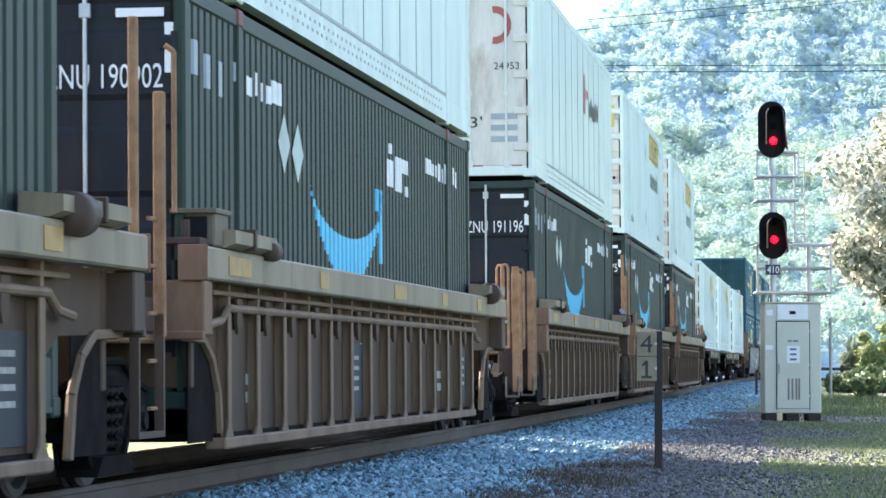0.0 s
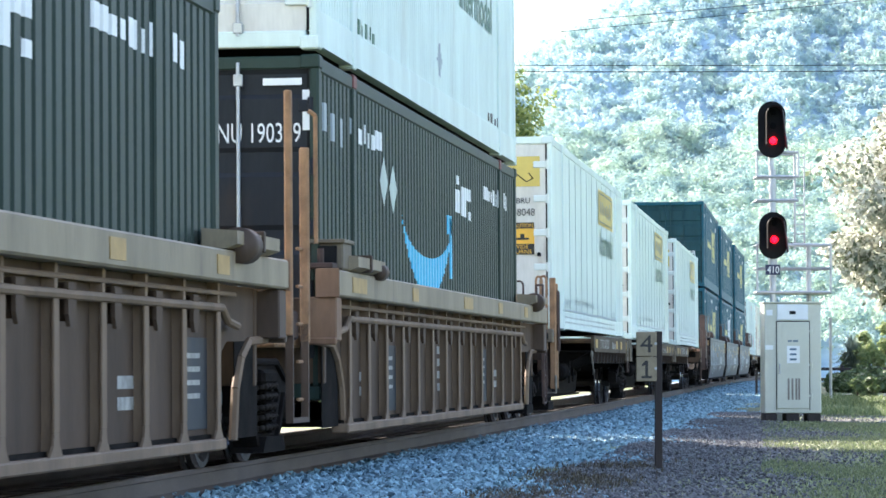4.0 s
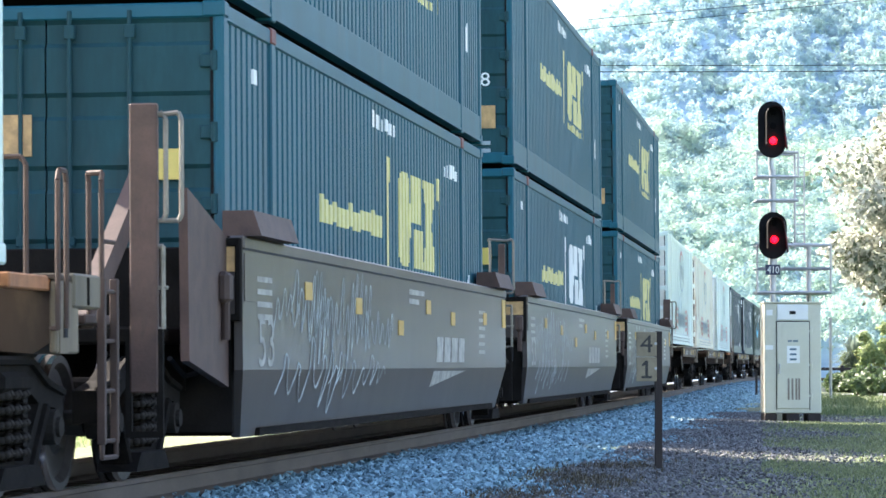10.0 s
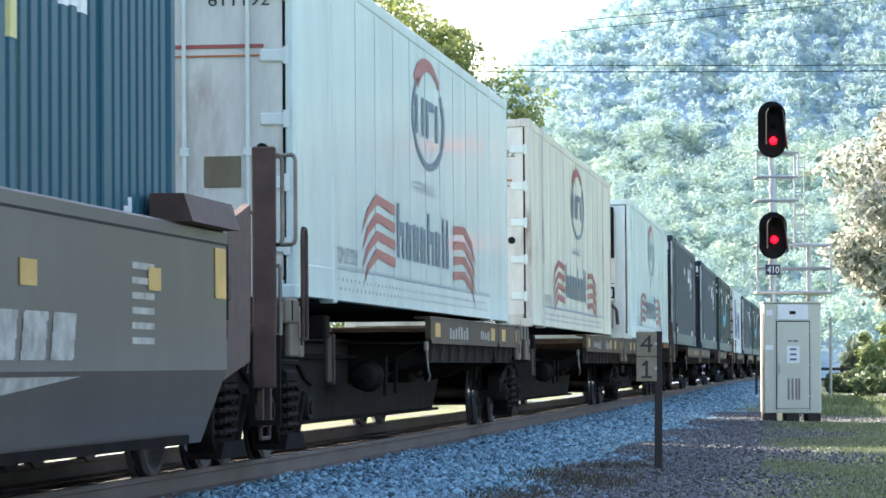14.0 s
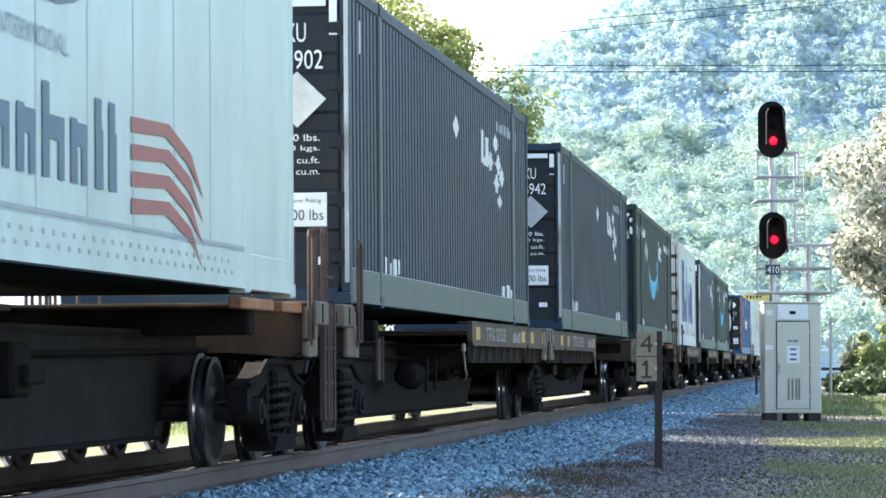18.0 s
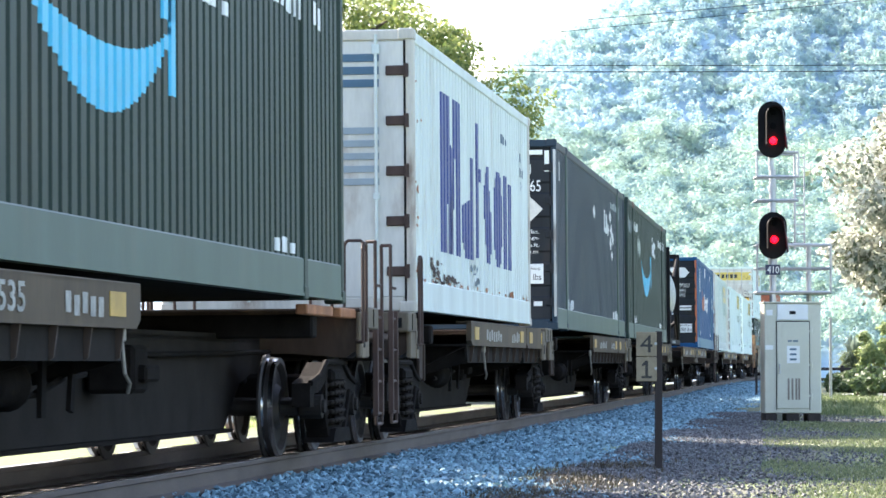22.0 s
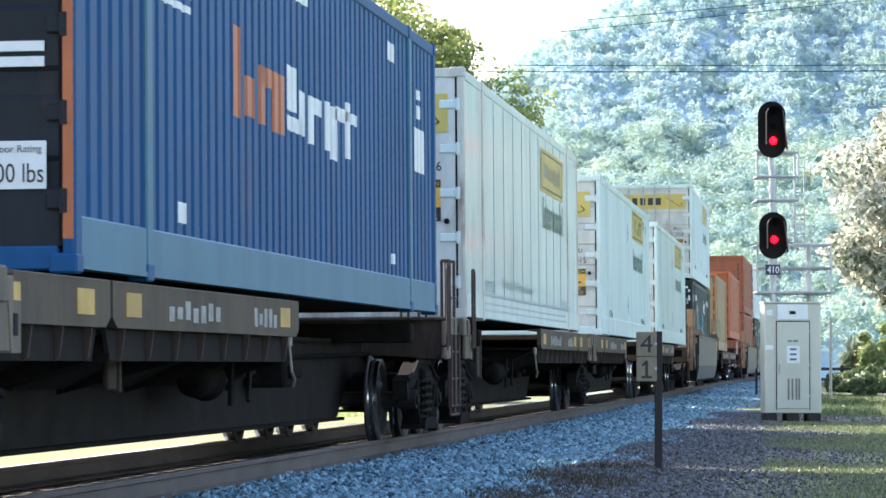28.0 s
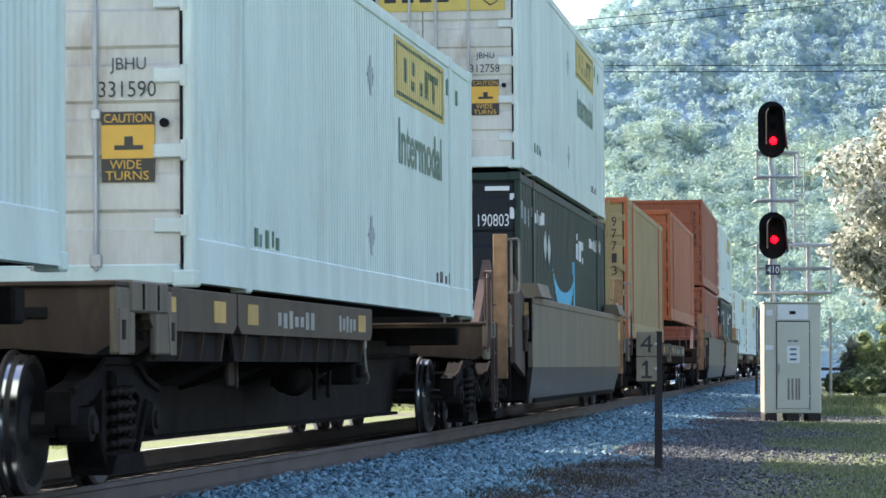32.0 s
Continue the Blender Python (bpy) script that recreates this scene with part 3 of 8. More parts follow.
# ---- plants ----
def leaf_mat(name, a, c, translucent=0.35, rough=0.45, gloss=0.5, clump=0.0):
    m = bpy.data.materials.new(name)
    m.use_nodes = True
    n, l = m.node_tree.nodes, m.node_tree.links
    b = n["Principled BSDF"]
    b.inputs["Roughness"].default_value = rough
    b.inputs["Specular IOR Level"].default_value = gloss
    geo = n.new("ShaderNodeNewGeometry")
    mix = n.new("ShaderNodeMix")
    mix.data_type = "RGBA"
    mix.inputs[6].default_value, mix.inputs[7].default_value = (*a, 1), (*c, 1)
    # Noise sets whole crowns to the shaded or the sunlit tint.
    if clump:
        nz = n.new("ShaderNodeTexNoise")
        nz.inputs["Scale"].default_value, nz.inputs["Detail"].default_value = clump, 2
        l.new(geo.outputs["Position"], nz.inputs["Vector"])
        sharp = n.new("ShaderNodeMapRange")
        sharp.inputs["From Min"].default_value, sharp.inputs["From Max"].default_value = 0.36, 0.62
        sharp.inputs["To Max"].default_value = 0.75
        l.new(nz.outputs[0], sharp.inputs[0])
        fine = n.new("ShaderNodeMath")
        fine.operation, fine.inputs[1].default_value = "MULTIPLY", 0.25
        l.new(geo.outputs["Random Per Island"], fine.inputs[0])
        both = n.new("ShaderNodeMath")
        l.new(sharp.outputs[0], both.inputs[0])
        l.new(fine.outputs[0], both.inputs[1])
        l.new(both.outputs[0], mix.inputs[0])
    else:
        l.new(geo.outputs["Random Per Island"], mix.inputs[0])
    l.new(mix.outputs[2], b.inputs["Base Color"])
    tr = n.new("ShaderNodeBsdfTranslucent")
    l.new(mix.outputs[2], tr.inputs[0])
    ms = n.new("ShaderNodeMixShader")
    ms.inputs[0].default_value = translucent
    l.new(b.outputs[0], ms.inputs[1])
    l.new(tr.outputs[0], ms.inputs[2])
    l.new(ms.outputs[0], n["Material Output"].inputs[0])
    return m


def leaves_mesh(name, centres, size, rng, up=0.3, ways=None, loose=0.45):
    """One small bent leaf, or spray of leaves, at each centre."""
    n = len(centres)
    nrm = rng.normal(0, 1, (n, 3))
    if ways is None:
        nrm[:, 2] = np.abs(nrm[:, 2]) + up
    else:
        nrm = nrm * loose + ways + np.array((0, 0, up))
    nrm /= np.linalg.norm(nrm, axis=1)[:, None]
    a = np.cross(nrm, rng.normal(0, 1, (n, 3)))
    a /= np.linalg.norm(a, axis=1)[:, None]
    b = np.cross(nrm, a)
    sz = size * rng.uniform(0.6, 1.4, n)[:, None]
    a, b = a * sz, b * sz * 0.55
    bend = nrm * sz * 0.25
    v = np.stack([centres - a, centres + b - bend * 0.2, centres + a - bend, centres - b - bend * 0.2], 1)
    f = np.arange(4 * n).reshape(-1, 4)
    me = bpy.data.meshes.new(name)
    me.from_pydata(v.reshape(-1, 3).tolist(), [], f.tolist())
    return me


def crown_points(clumps, per, rng, shell=0.55):
    """Leaf places round a list of clump centres (x, y, z, radius)."""
    out, ways = [], []
    for x, y, z, r in clumps:
        d = rng.normal(0, 1, (per, 3))
        d /= np.linalg.norm(d, axis=1)[:, None]
        rad = r * (shell + (1 - shell) * rng.random(per)) * (1 + 0.25 * np.sin(d[:, 0] * 5 + x) * np.cos(d[:, 2] * 6 + y))
        out.append(np.array((x, y, z)) + d * rad[:, None] * np.array((1, 1, 0.8)))
        ways.append(d)
    return np.concatenate(out), np.concatenate(ways)


M["bark"] = mat("furrowed_grey_brown_bark", (0.12, 0.095, 0.075), 0.9, vary=0.4, scale=4, fine=30, bump=0.5, stretch=(1, 1, 0.25))


def tree(label, x, y, height, radius, leaf, seed, n_clumps, per, leaf_size, low=0.25, lean=(0, 0), slim=1.0):
    r = random.Random(seed)
    g = np.random.default_rng(seed)
    z0 = float(land(np.array(x), np.array(y)))
    th = thing("tree", label, "tree", pose(x, y, z0))
    trunk = Build()
    pts = [(0, 0, -0.2), (0.1, 0.05, height * 0.2), (-0.05, 0.1, height * 0.45), (0.1, 0, height * 0.75)]
    rad = height * 0.022
    for i, (p, q) in enumerate(zip(pts, pts[1:])):
        trunk.cyl(p, q, rad * (1 - 0.28 * i), 10, rad * (1 - 0.28 * (i + 1)))
    clumps = []
    for i in range(n_clumps):
        a, h = r.uniform(0, 6.283), low + (0.97 - low) * (i + r.random()) / n_clumps
        w = radius * math.sin(math.pi * min(1, 0.12 + 0.88 * (h - low) / (1 - low))) ** 0.6 * r.uniform(0.35, 0.95)
        clumps.append((math.cos(a) * w + lean[0] * h, math.sin(a) * w + lean[1] * h, h * height, radius * slim * r.uniform(0.18, 0.34)))
    for cx, cy, cz, cr in clumps[::2]:
        zb = max(height * 0.18, cz - math.hypot(cx, cy) * 0.7)
        trunk.cyl((0.05, 0.05, zb), (cx * 0.5, cy * 0.5, (zb + cz) / 2 + 0.2), rad * 0.4, 6, rad * 0.25)
        trunk.cyl((cx * 0.5, cy * 0.5, (zb + cz) / 2 + 0.2), (cx, cy, cz), rad * 0.25, 6, rad * 0.08)
    part("trunk", trunk, M["bark"], th)
    cp, cw = crown_points(clumps, per, g)
    part("crown", leaves_mesh("crown", cp, leaf_size, g, 0.3, cw * 0.6), leaf, th)
    return th


M["leaf_far"] = leaf_mat("yellow_green_leaves", (0.11, 0.18, 0.05), (0.38, 0.41, 0.13), 0.55)
# Near-white leaf colour paints sun glare, the dark one the shaded gaps.
M["leaf_glare"] = leaf_mat("glare_white_leaves", (0.08, 0.11, 0.05), (0.80, 0.80, 0.70), 0.5, 0.25)
# Pale haze tint in the leaf colour; replaced further down.
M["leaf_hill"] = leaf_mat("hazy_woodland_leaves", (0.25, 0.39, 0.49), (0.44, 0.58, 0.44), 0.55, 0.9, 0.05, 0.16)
M["leaf_bush"] = leaf_mat("dark_shrub_leaves", (0.06, 0.10, 0.04), (0.17, 0.23, 0.09), 0.35)
M["lawn"] = leaf_mat("dull_grey_green_blades", (0.09, 0.125, 0.055), (0.27, 0.30, 0.15), 0.3)
M["grass"] = leaf_mat("green_grass_blades", (0.08, 0.12, 0.05), (0.22, 0.26, 0.12), 0.4)


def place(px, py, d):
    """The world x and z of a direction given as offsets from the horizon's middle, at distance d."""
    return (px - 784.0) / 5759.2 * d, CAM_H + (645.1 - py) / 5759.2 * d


# the tree behind the train and the pale tree beside the signal
tree("leafy broad tree with yellow-green sunlit foliage", -2.45, 92.0, 11.6, 5.1, M["leaf_far"], 4, 60, 1300, 0.075, 0.2, slim=0.85)
tree("tree with glossy leaves, sun glare painted near-white in them", 12.8, 82.0, 7.6, 4.0, M["leaf_glare"], 9, 78, 520, 0.085, 0.34, slim=0.72)



tree("broad leafy green tree beyond the lane", 24.0, 92.0, 10.5, 4.6, M["leaf_far"], 12, 34, 420, 0.13, 0.2)
tree("broad leafy green tree beyond the lane", 36.0, 118.0, 12.0, 5.4, M["leaf_far"], 13, 34, 420, 0.15, 0.2)
tree("broad leafy green tree beyond the lane", 27.0, 70.0, 9.0, 4.0, M["leaf_far"], 14, 30, 380, 0.13, 0.2)


def shrub(name, label, x, y, h, r, leaf, seed, n, per, size):
    """A low bush: stems and a loose heap of leaf clumps."""
    g = np.random.default_rng(seed)
    z0 = float(land(np.array(x), np.array(y)))
    th = thing(name, label, "shrub", pose(x, y, z0))
    stems, clumps = Build(), []
    for i in range(n):
        a, w = g.uniform(0, 6.283), r * math.sqrt(g.random())
        z = h * (0.15 + 0.75 * g.random()) * (1 - 0.45 * (w / r) ** 2)
        clumps.append((w * math.cos(a), w * math.sin(a), z, r * g.uniform(0.14, 0.3)))
        stems.cyl((0.1 * math.cos(a), 0.1 * math.sin(a), -0.1), (w * math.cos(a), w * math.sin(a), z), 0.03, 5, 0.008)
    part("stem", stems, M["bark"], th)
    cp, cw = crown_points(clumps, per, g)
    part("foliage", leaves_mesh("foliage", cp, size, g, 0.3, cw * 0.6), leaf, th)
    return th


M["leaf_bright"] = leaf_mat("sunny_lime_leaves", (0.18, 0.26, 0.10), (0.44, 0.48, 0.22), 0.5)
M["leaf_fir"] = leaf_mat("blue_green_needles", (0.12, 0.17, 0.13), (0.34, 0.40, 0.32), 0.45)
shrub("shrub", "sunlit lime-green bush behind the fence", 17.9, 134.0, 2.95, 1.5, M["leaf_bright"], 31, 34, 420, 0.085)
g = np.random.default_rng(32)
spiky = thing("spiky_plant", "tall spiky blue-green yucca behind the fence", "shrub", pose(16.85, 134.0, float(land(np.array(16.85), np.array(134.0)))))
part("stem", Build().cyl((0, 0, -0.1), (0.05, 0, 1.2), 0.12, 8, 0.09), M["bark"], spiky)
sp_b = Build()
for k in range(230):
    a, e, ln = g.uniform(0, 6.283), g.uniform(-0.15, 1.45), g.uniform(0.7, 1.15)
    d = Vector((math.cos(a) * math.cos(e), math.sin(a) * math.cos(e), math.sin(e)))
    o = Vector((0.0, 0.0, g.uniform(0.7, 1.5)))
    w = d.cross(Vector((0.2, 0.1, 1.0))).normalized() * 0.045
    t = o + d * ln - Vector((0, 0, 0.22 * ln * math.cos(e)))
    mid = o + d * ln * 0.5
    sp_b.add([tuple(o - w), tuple(o + w), tuple(mid + w), tuple(t), tuple(mid - w)], [(0, 1, 2, 4), (4, 2, 3)])
part("foliage", sp_b, M["leaf_fir"], spiky)
shrub("shrub", "low dark green bush beside the road", 15.6, 119.5, 0.85, 1.7, M["leaf_bush"], 33, 40, 320, 0.08)
shrub("shrub", "low dark green bush beside the road", 18.2, 121.0, 0.9, 1.9, M["leaf_bush"], 34, 40, 320, 0.08)
shrub("shrub", "small weedy bush behind the cabinet", 12.5, 97.0, 0.7, 0.6, M["leaf_bush"], 35, 14, 160, 0.06)
shrub("shrub", "low weeds beyond the far rail in the sun", -6.9, 24.5, 0.30, 0.5, M["leaf_bright"], 36, 16, 90, 0.045)
shrub("shrub", "low weeds beyond the far rail in the sun", -6.4, 30.0, 0.30, 0.6, M["leaf_bright"], 37, 16, 90, 0.05)
for k in range(5):
    fx = 14.6 + 1.45 * k
    post = solid("fence_post", Build().box(-0.07, 0.07, -0.07, 0.07, -0.3, 0.98, 0.015), M["wood"], "weathered brown timber fence post", "fence post", pose(fx, 131.0, float(land(np.array(fx), np.array(131.0)))), group="fence posts")
fence = thing("fence_rail", "weathered brown timber fence rails between posts", "fence", pose(14.6, 130.9, float(land(np.array(16.0), np.array(131.0)))))
for z in (0.42, 0.84):
    part("rail_board", Build().box(-0.1, 5.9, -0.03, 0.02, z - 0.06, z + 0.06, 0.01), M["wood"], fence)
M["asphalt"] = mat("worn_pale_asphalt", (0.16, 0.155, 0.15), 0.85, vary=0.2, scale=0.6, fine=30, bump=0.2)
road_b = Build().box(10.5, 60.0, 103.0, 113.0, GROUND - 0.35, GROUND + 0.012)
solid("road", road_b, M["asphalt"], "narrow pale asphalt lane behind the signal cabinet", "road", kind="structure")
solid("marker_post", Build().cyl((0, 0, -0.2), (0, 0, 2.35), 0.045, 10).box(-0.05, 0.05, -0.05, 0.05, 2.35, 2.40, 0.01), M["steel"], "plain galvanised steel post behind the cabinet", "post",
      pose(11.25, 94.5, float(land(np.array(11.25), np.array(94.5)))))

# brambles along the far side of the line
g = np.random.default_rng(41)
hs_ = 12.0 + 118.0 * g.random(420)
hu_ = -4.9 - 2.2 * g.random(420)
hx_, hy_ = on_track(hs_, hu_)
hc = [(float(a), float(b), GROUND + 0.15 + 0.75 * g.random() * min(1.0, (-4.5 - c) / 0.9), g.uniform(0.25, 0.5)) for a, b, c in zip(hx_, hy_, hu_)]
cp, cw = crown_points(hc, 110, g, 0.6)
M["leaf_bramble"] = leaf_mat("dark_bramble_leaves", (0.025, 0.045, 0.016), (0.09, 0.12, 0.035), 0.12)
solid("bramble_hedge", leaves_mesh("bramble_hedge", cp, 0.075, g, 0.3, cw * 0.6), M["leaf_bramble"], "low dark bramble hedge beyond the far rail", "hedge", kind="stuff")

# grass: thin tufts on the dirt, thick beyond the cabinet
g = np.random.default_rng(17)


def blades(xs, ys, h, rng):
    n = len(xs)
    z = land(xs, ys) - 0.01
    a = rng.uniform(0, 6.283, n)
    w = 0.006 + 0.00006 * ys
    hh = h * rng.uniform(0.5, 1.3, n)
    lx, ly = rng.normal(0, 0.35, n) * hh, rng.normal(0, 0.35, n) * hh
    base = np.stack([xs, ys, z], -1)
    side = np.stack([np.cos(a) * w, np.sin(a) * w, np.zeros(n)], -1)
    mid = base + np.stack([lx * 0.35, ly * 0.35, hh * 0.6], -1)
    tip = base + np.stack([lx, ly, hh], -1)
    v = np.stack([base - side, base + side, mid + side * 0.7, mid - side * 0.7, tip], 1).reshape(-1, 3)
    k = 5 * np.arange(n)[:, None]
    f = (k + np.array([0, 1, 2, 3])).tolist() + (k + np.array([3, 2, 4])).tolist()
    me = bpy.data.meshes.new("grass")
    me.from_pydata(v.tolist(), [], f)
    return me


n = 90000
ys = 27 + 73 * g.random(n) ** 1.3
tx = np.interp(ys, PY, PX)
xs = tx + 4.0 + 9.5 * g.random(n)
patch = np.sin(xs * 1.1 + 0.7 * np.sin(ys * 0.35)) + np.sin(ys * 0.33 + xs * 0.5) + 0.45 * (xs - tx - 6.3) + np.where(ys > 66, 1.5, 0)
keep = (patch + g.normal(0, 0.45, n) > 0.45) & ~((np.abs(xs - 6.2) < 0.8) & (ys > 56.5) & (ys < 60.5))
solid("grass", blades(xs[keep], ys[keep], 0.05 + 0.10 * (ys[keep] > 66), g), M["grass"], "thin tufts of short green grass on dirt", "grass", kind="stuff")
n = 72000
ys = 25 + 33 * g.random(n)
xs = ys * (0.098 + 0.06 * g.random(n))
keepn = g.random(n) < 0.8
patch = np.sin(ys * 0.62 + 0.8 * np.sin(xs * 1.7)) + 0.7 * np.sin(xs * 2.3 + ys * 0.21) + 30 * (xs / ys - 0.115)
keep = keepn & (patch + g.normal(0, 0.7, n) > 0.3)
solid("lawn_grass", blades(xs[keep], ys[keep], 0.045, g), M["lawn"], "short thin grass beside the gravel", "grass", kind="stuff")
M["dead_weed"] = leaf_mat("dead_brown_weeds", (0.035, 0.028, 0.02), (0.12, 0.10, 0.06), 0.15)
n = 9000
ws_ = g.normal(29.0, 2.6, n)
wu_ = 3.25 + 0.045 * (ws_ - 29.0) + g.normal(0, 0.28, n)
xs, ys = on_track(ws_, wu_)
keep = np.sin(xs * 3.1) * np.sin(ys * 1.3) + g.normal(0, 0.5, n) > 0.1
solid("dead_weeds", blades(xs[keep], ys[keep], 0.055, g), M["dead_weed"], "matted dead brown weeds at the edge of the ballast", "weeds", kind="stuff")
n = 9000
ys = 15 + 60 * g.random(n)
xs = np.interp(ys, PY, PX) - 3.9 - 1.6 * g.random(n)
solid("verge_grass", blades(xs, ys, 0.09, g), M["leaf_bright"], "sunlit yellow-green verge grass beyond the far rail", "grass", kind="stuff")


# ---- wooded mountainside ----
def hill_height(x, y):
    """A gentle wooded foot, then a steep face with a spur whose flank turns away from the sun."""
    a = x / np.maximum(y, 1.0) * 600.0
    brk = 592.0 - 0.55 * np.clip(a - 8.0, 0, 30.0) + 0.42 * np.clip(a - 40.0, 0, 60.0) + 3.0 * np.sin(a * 0.16) + 1.5 * np.sin(a * 0.37 + 1.0)
    foot = np.clip((y - 430.0) * 0.235, -6, None)
    face = (brk - 430.0) * 0.235 + (y - brk) * 0.47
    up = np.where(y < brk, foot, face) + 0.9 * np.sin(x * 0.13 + y * 0.02) * np.clip((y - 430) / 60, 0, 1) + 0.5 * np.sin(x * 0.31 - y * 0.05)
    crest = 54.5 + 0.80 * (a - 10.0) + 1.2 * np.sin(x * 0.35 + 1)
    crest = np.maximum(crest, 22.0 + 6 * np.sin(x * 0.02))
    back = np.clip(1 - np.maximum(y - 860, 0) / 900.0, 0, 1)
    return np.where(up < crest, up, crest) * back - 6.0 * (y < 430)


hx, hy = np.arange(-420, 700, 10.0), np.concatenate([np.arange(410, 720, 6.0), np.arange(720, 1500, 30.0)])
HX, HY = np.meshgrid(hx, hy)
hill_b = Build()
hill_b.add([tuple(p) for p in np.stack([HX, HY, hill_height(HX, HY)], -1).reshape(-1, 3).tolist()],
           [(j * len(hx) + i, j * len(hx) + i + 1, (j + 1) * len(hx) + i + 1, (j + 1) * len(hx) + i) for j in range(len(hy) - 1) for i in range(len(hx) - 1)])
hill_b.smooth = True
# Pale blue soil colour paints in the haze of distance.
M["hill_soil"] = mat("haze_blue_woodland_floor", (0.41, 0.56, 0.66), 0.9, vary=0.2, scale=0.05, fine=0.6, bump=0)
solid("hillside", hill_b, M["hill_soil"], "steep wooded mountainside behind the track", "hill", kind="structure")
g = np.random.default_rng(21)


def woods_mesh(n, y0, y1, a0, a1, r0, r1, per, size, lobes=7):
    """Round-topped crowns of several lobes, covered with leaf sprays that lie along each lobe."""
    pts, ways = [], []
    for i in range(n):
        y = math.sqrt(y0 ** 2 + (y1 ** 2 - y0 ** 2) * g.random())
        x = g.uniform(a0, a1) * y
        z = float(hill_height(np.array(x), np.array(y)))
        R = g.uniform(r0, r1) * (1.35 if g.random() < 0.12 else 1.0)
        cl = [(x, y, z + R * 1.0, R * 0.75)]
        for _ in range(lobes):
            t, e = g.uniform(0, 6.283), g.uniform(-0.1, 1.3)
            cl.append((x + R * 0.72 * math.cos(t) * math.cos(e), y + R * 0.72 * math.sin(t) * math.cos(e), z + R * (1.0 + 0.85 * math.sin(e)), R * g.uniform(0.28, 0.46)))
        cp, cw = crown_points(cl, per, g, 0.86)
        mid = cp - np.array((x, y, z + R * 0.7))
        mid /= np.linalg.norm(mid, axis=1)[:, None]
        pts.append(cp)
        ways.append(0.75 * cw + 0.5 * mid)
    return leaves_mesh("woodland", np.concatenate(pts), size, g, 0.12, np.concatenate(ways), 0.22)


# Leaf colours hold the haze: bluish for shaded crowns, greener for sunlit ones.
M["leaf_hill"] = leaf_mat("haze_blue_woodland_leaves", (0.45, 0.60, 0.67), (0.61, 0.72, 0.61), 0.42, 0.9, 0.05, 0.22)
M["leaf_hill_near"] = leaf_mat("haze_paled_woodland_leaves", (0.32, 0.46, 0.48), (0.52, 0.63, 0.48), 0.38, 0.9, 0.05, 0.25)
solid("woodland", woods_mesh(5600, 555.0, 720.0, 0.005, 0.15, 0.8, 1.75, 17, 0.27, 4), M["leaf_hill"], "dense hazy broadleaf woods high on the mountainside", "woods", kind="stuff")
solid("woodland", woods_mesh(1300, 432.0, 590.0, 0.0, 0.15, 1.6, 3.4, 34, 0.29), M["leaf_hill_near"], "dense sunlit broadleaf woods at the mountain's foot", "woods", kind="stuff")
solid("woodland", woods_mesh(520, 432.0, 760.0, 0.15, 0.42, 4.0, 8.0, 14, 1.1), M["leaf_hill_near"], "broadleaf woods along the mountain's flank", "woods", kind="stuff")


# ---- signal, cabinet, mileposts and wires ----
def signal_cabinet():
    th = thing("signal_cabinet", "tall beige steel signal cabinet standing on short blocks", "cabinet", pose(6.23, 58.0, -0.22))
    w, h = 0.505, 2.10
    part("body", Build().box(-w, w, -0.02, 0.75, 0.14, h, 0.015), M["cabinet"], th)
    part("roof_cap", Build().box(-w - 0.015, w + 0.015, -0.05, 0.78, h, h + 0.025, 0.006), M["cabinet"], th)
    door = part("door", Build().box(-0.285, 0.29, -0.05, -0.02, 0.22, 1.76, 0.01), M["cabinet"], th)
    part("handle", Build().box(-0.255, -0.225, -0.085, -0.05, 0.84, 1.02, 0.008), M["steel"], door, "steel latch handle")
    part("door_seam", Build().box(-0.30, -0.287, -0.03, -0.018, 0.2, 1.78).box(0.292, 0.305, -0.03, -0.018, 0.2, 1.78).box(-0.3, 0.305, -0.03, -0.018, 1.765, 1.78), M["black"], door)
    # Flat strips on the door paint the shade inside the louvres.
    for x in (-0.10, -0.03, 0.04, 0.09):
        part("vent_slot", Build().box(x, x + 0.035, -0.054, -0.049, 0.38, 0.76), M["louvre"], door, "louvre slot with its shade painted grey-brown")
    for z in (0.45, 1.0, 1.6):
        part("hinge", Build().cyl((0.33, -0.04, z - 0.05), (0.33, -0.04, z + 0.05), 0.018, 8).box(0.29, 0.40, -0.035, -0.02, z - 0.02, z + 0.02), M["cabinet"], th)
    part("notice", Build().box(-0.11, 0.12, -0.058, -0.051, 1.03, 1.34), M["d_white"], door, "white warning notice")
    for k, z in enumerate((1.08, 1.17, 1.26)):
        part("notice_bar", Build().box(-0.06, 0.06, -0.063, -0.058, z, z + 0.035), M["d_steel"], door, "illegible printed bar")
    part("lettering_bar", Build().box(-0.09, -0.02, -0.054, -0.05, 1.41, 1.44).box(0.0, 0.09, -0.054, -0.05, 1.41, 1.44), M["d_steel"], door)
    panel = part("top_panel", Build().box(-0.28, 0.27, -0.045, -0.02, 1.80, 2.08, 0.008), M["d_white"], th, "pale panel above the door")
    part("small_window", Build().box(-0.06, 0.05, -0.05, -0.044, 1.90, 1.96), M["black"], panel)
    part("label_plate", Build().box(-0.47, -0.36, -0.027, -0.02, 1.88, 1.98), M["d_white"], th)
    part("label_plate", Build().box(-0.49, -0.35, -0.027, -0.02, 1.27, 1.35), M["d_white"], th)
    for x0, x1 in ((-0.50, -0.28), (-0.12, 0.12), (0.26, 0.50)):
        part("base_block", Build().box(x0, x1, 0.0, 0.7, -0.06, 0.14, 0.02), M["wood"], th, "dark timber block")
    return th


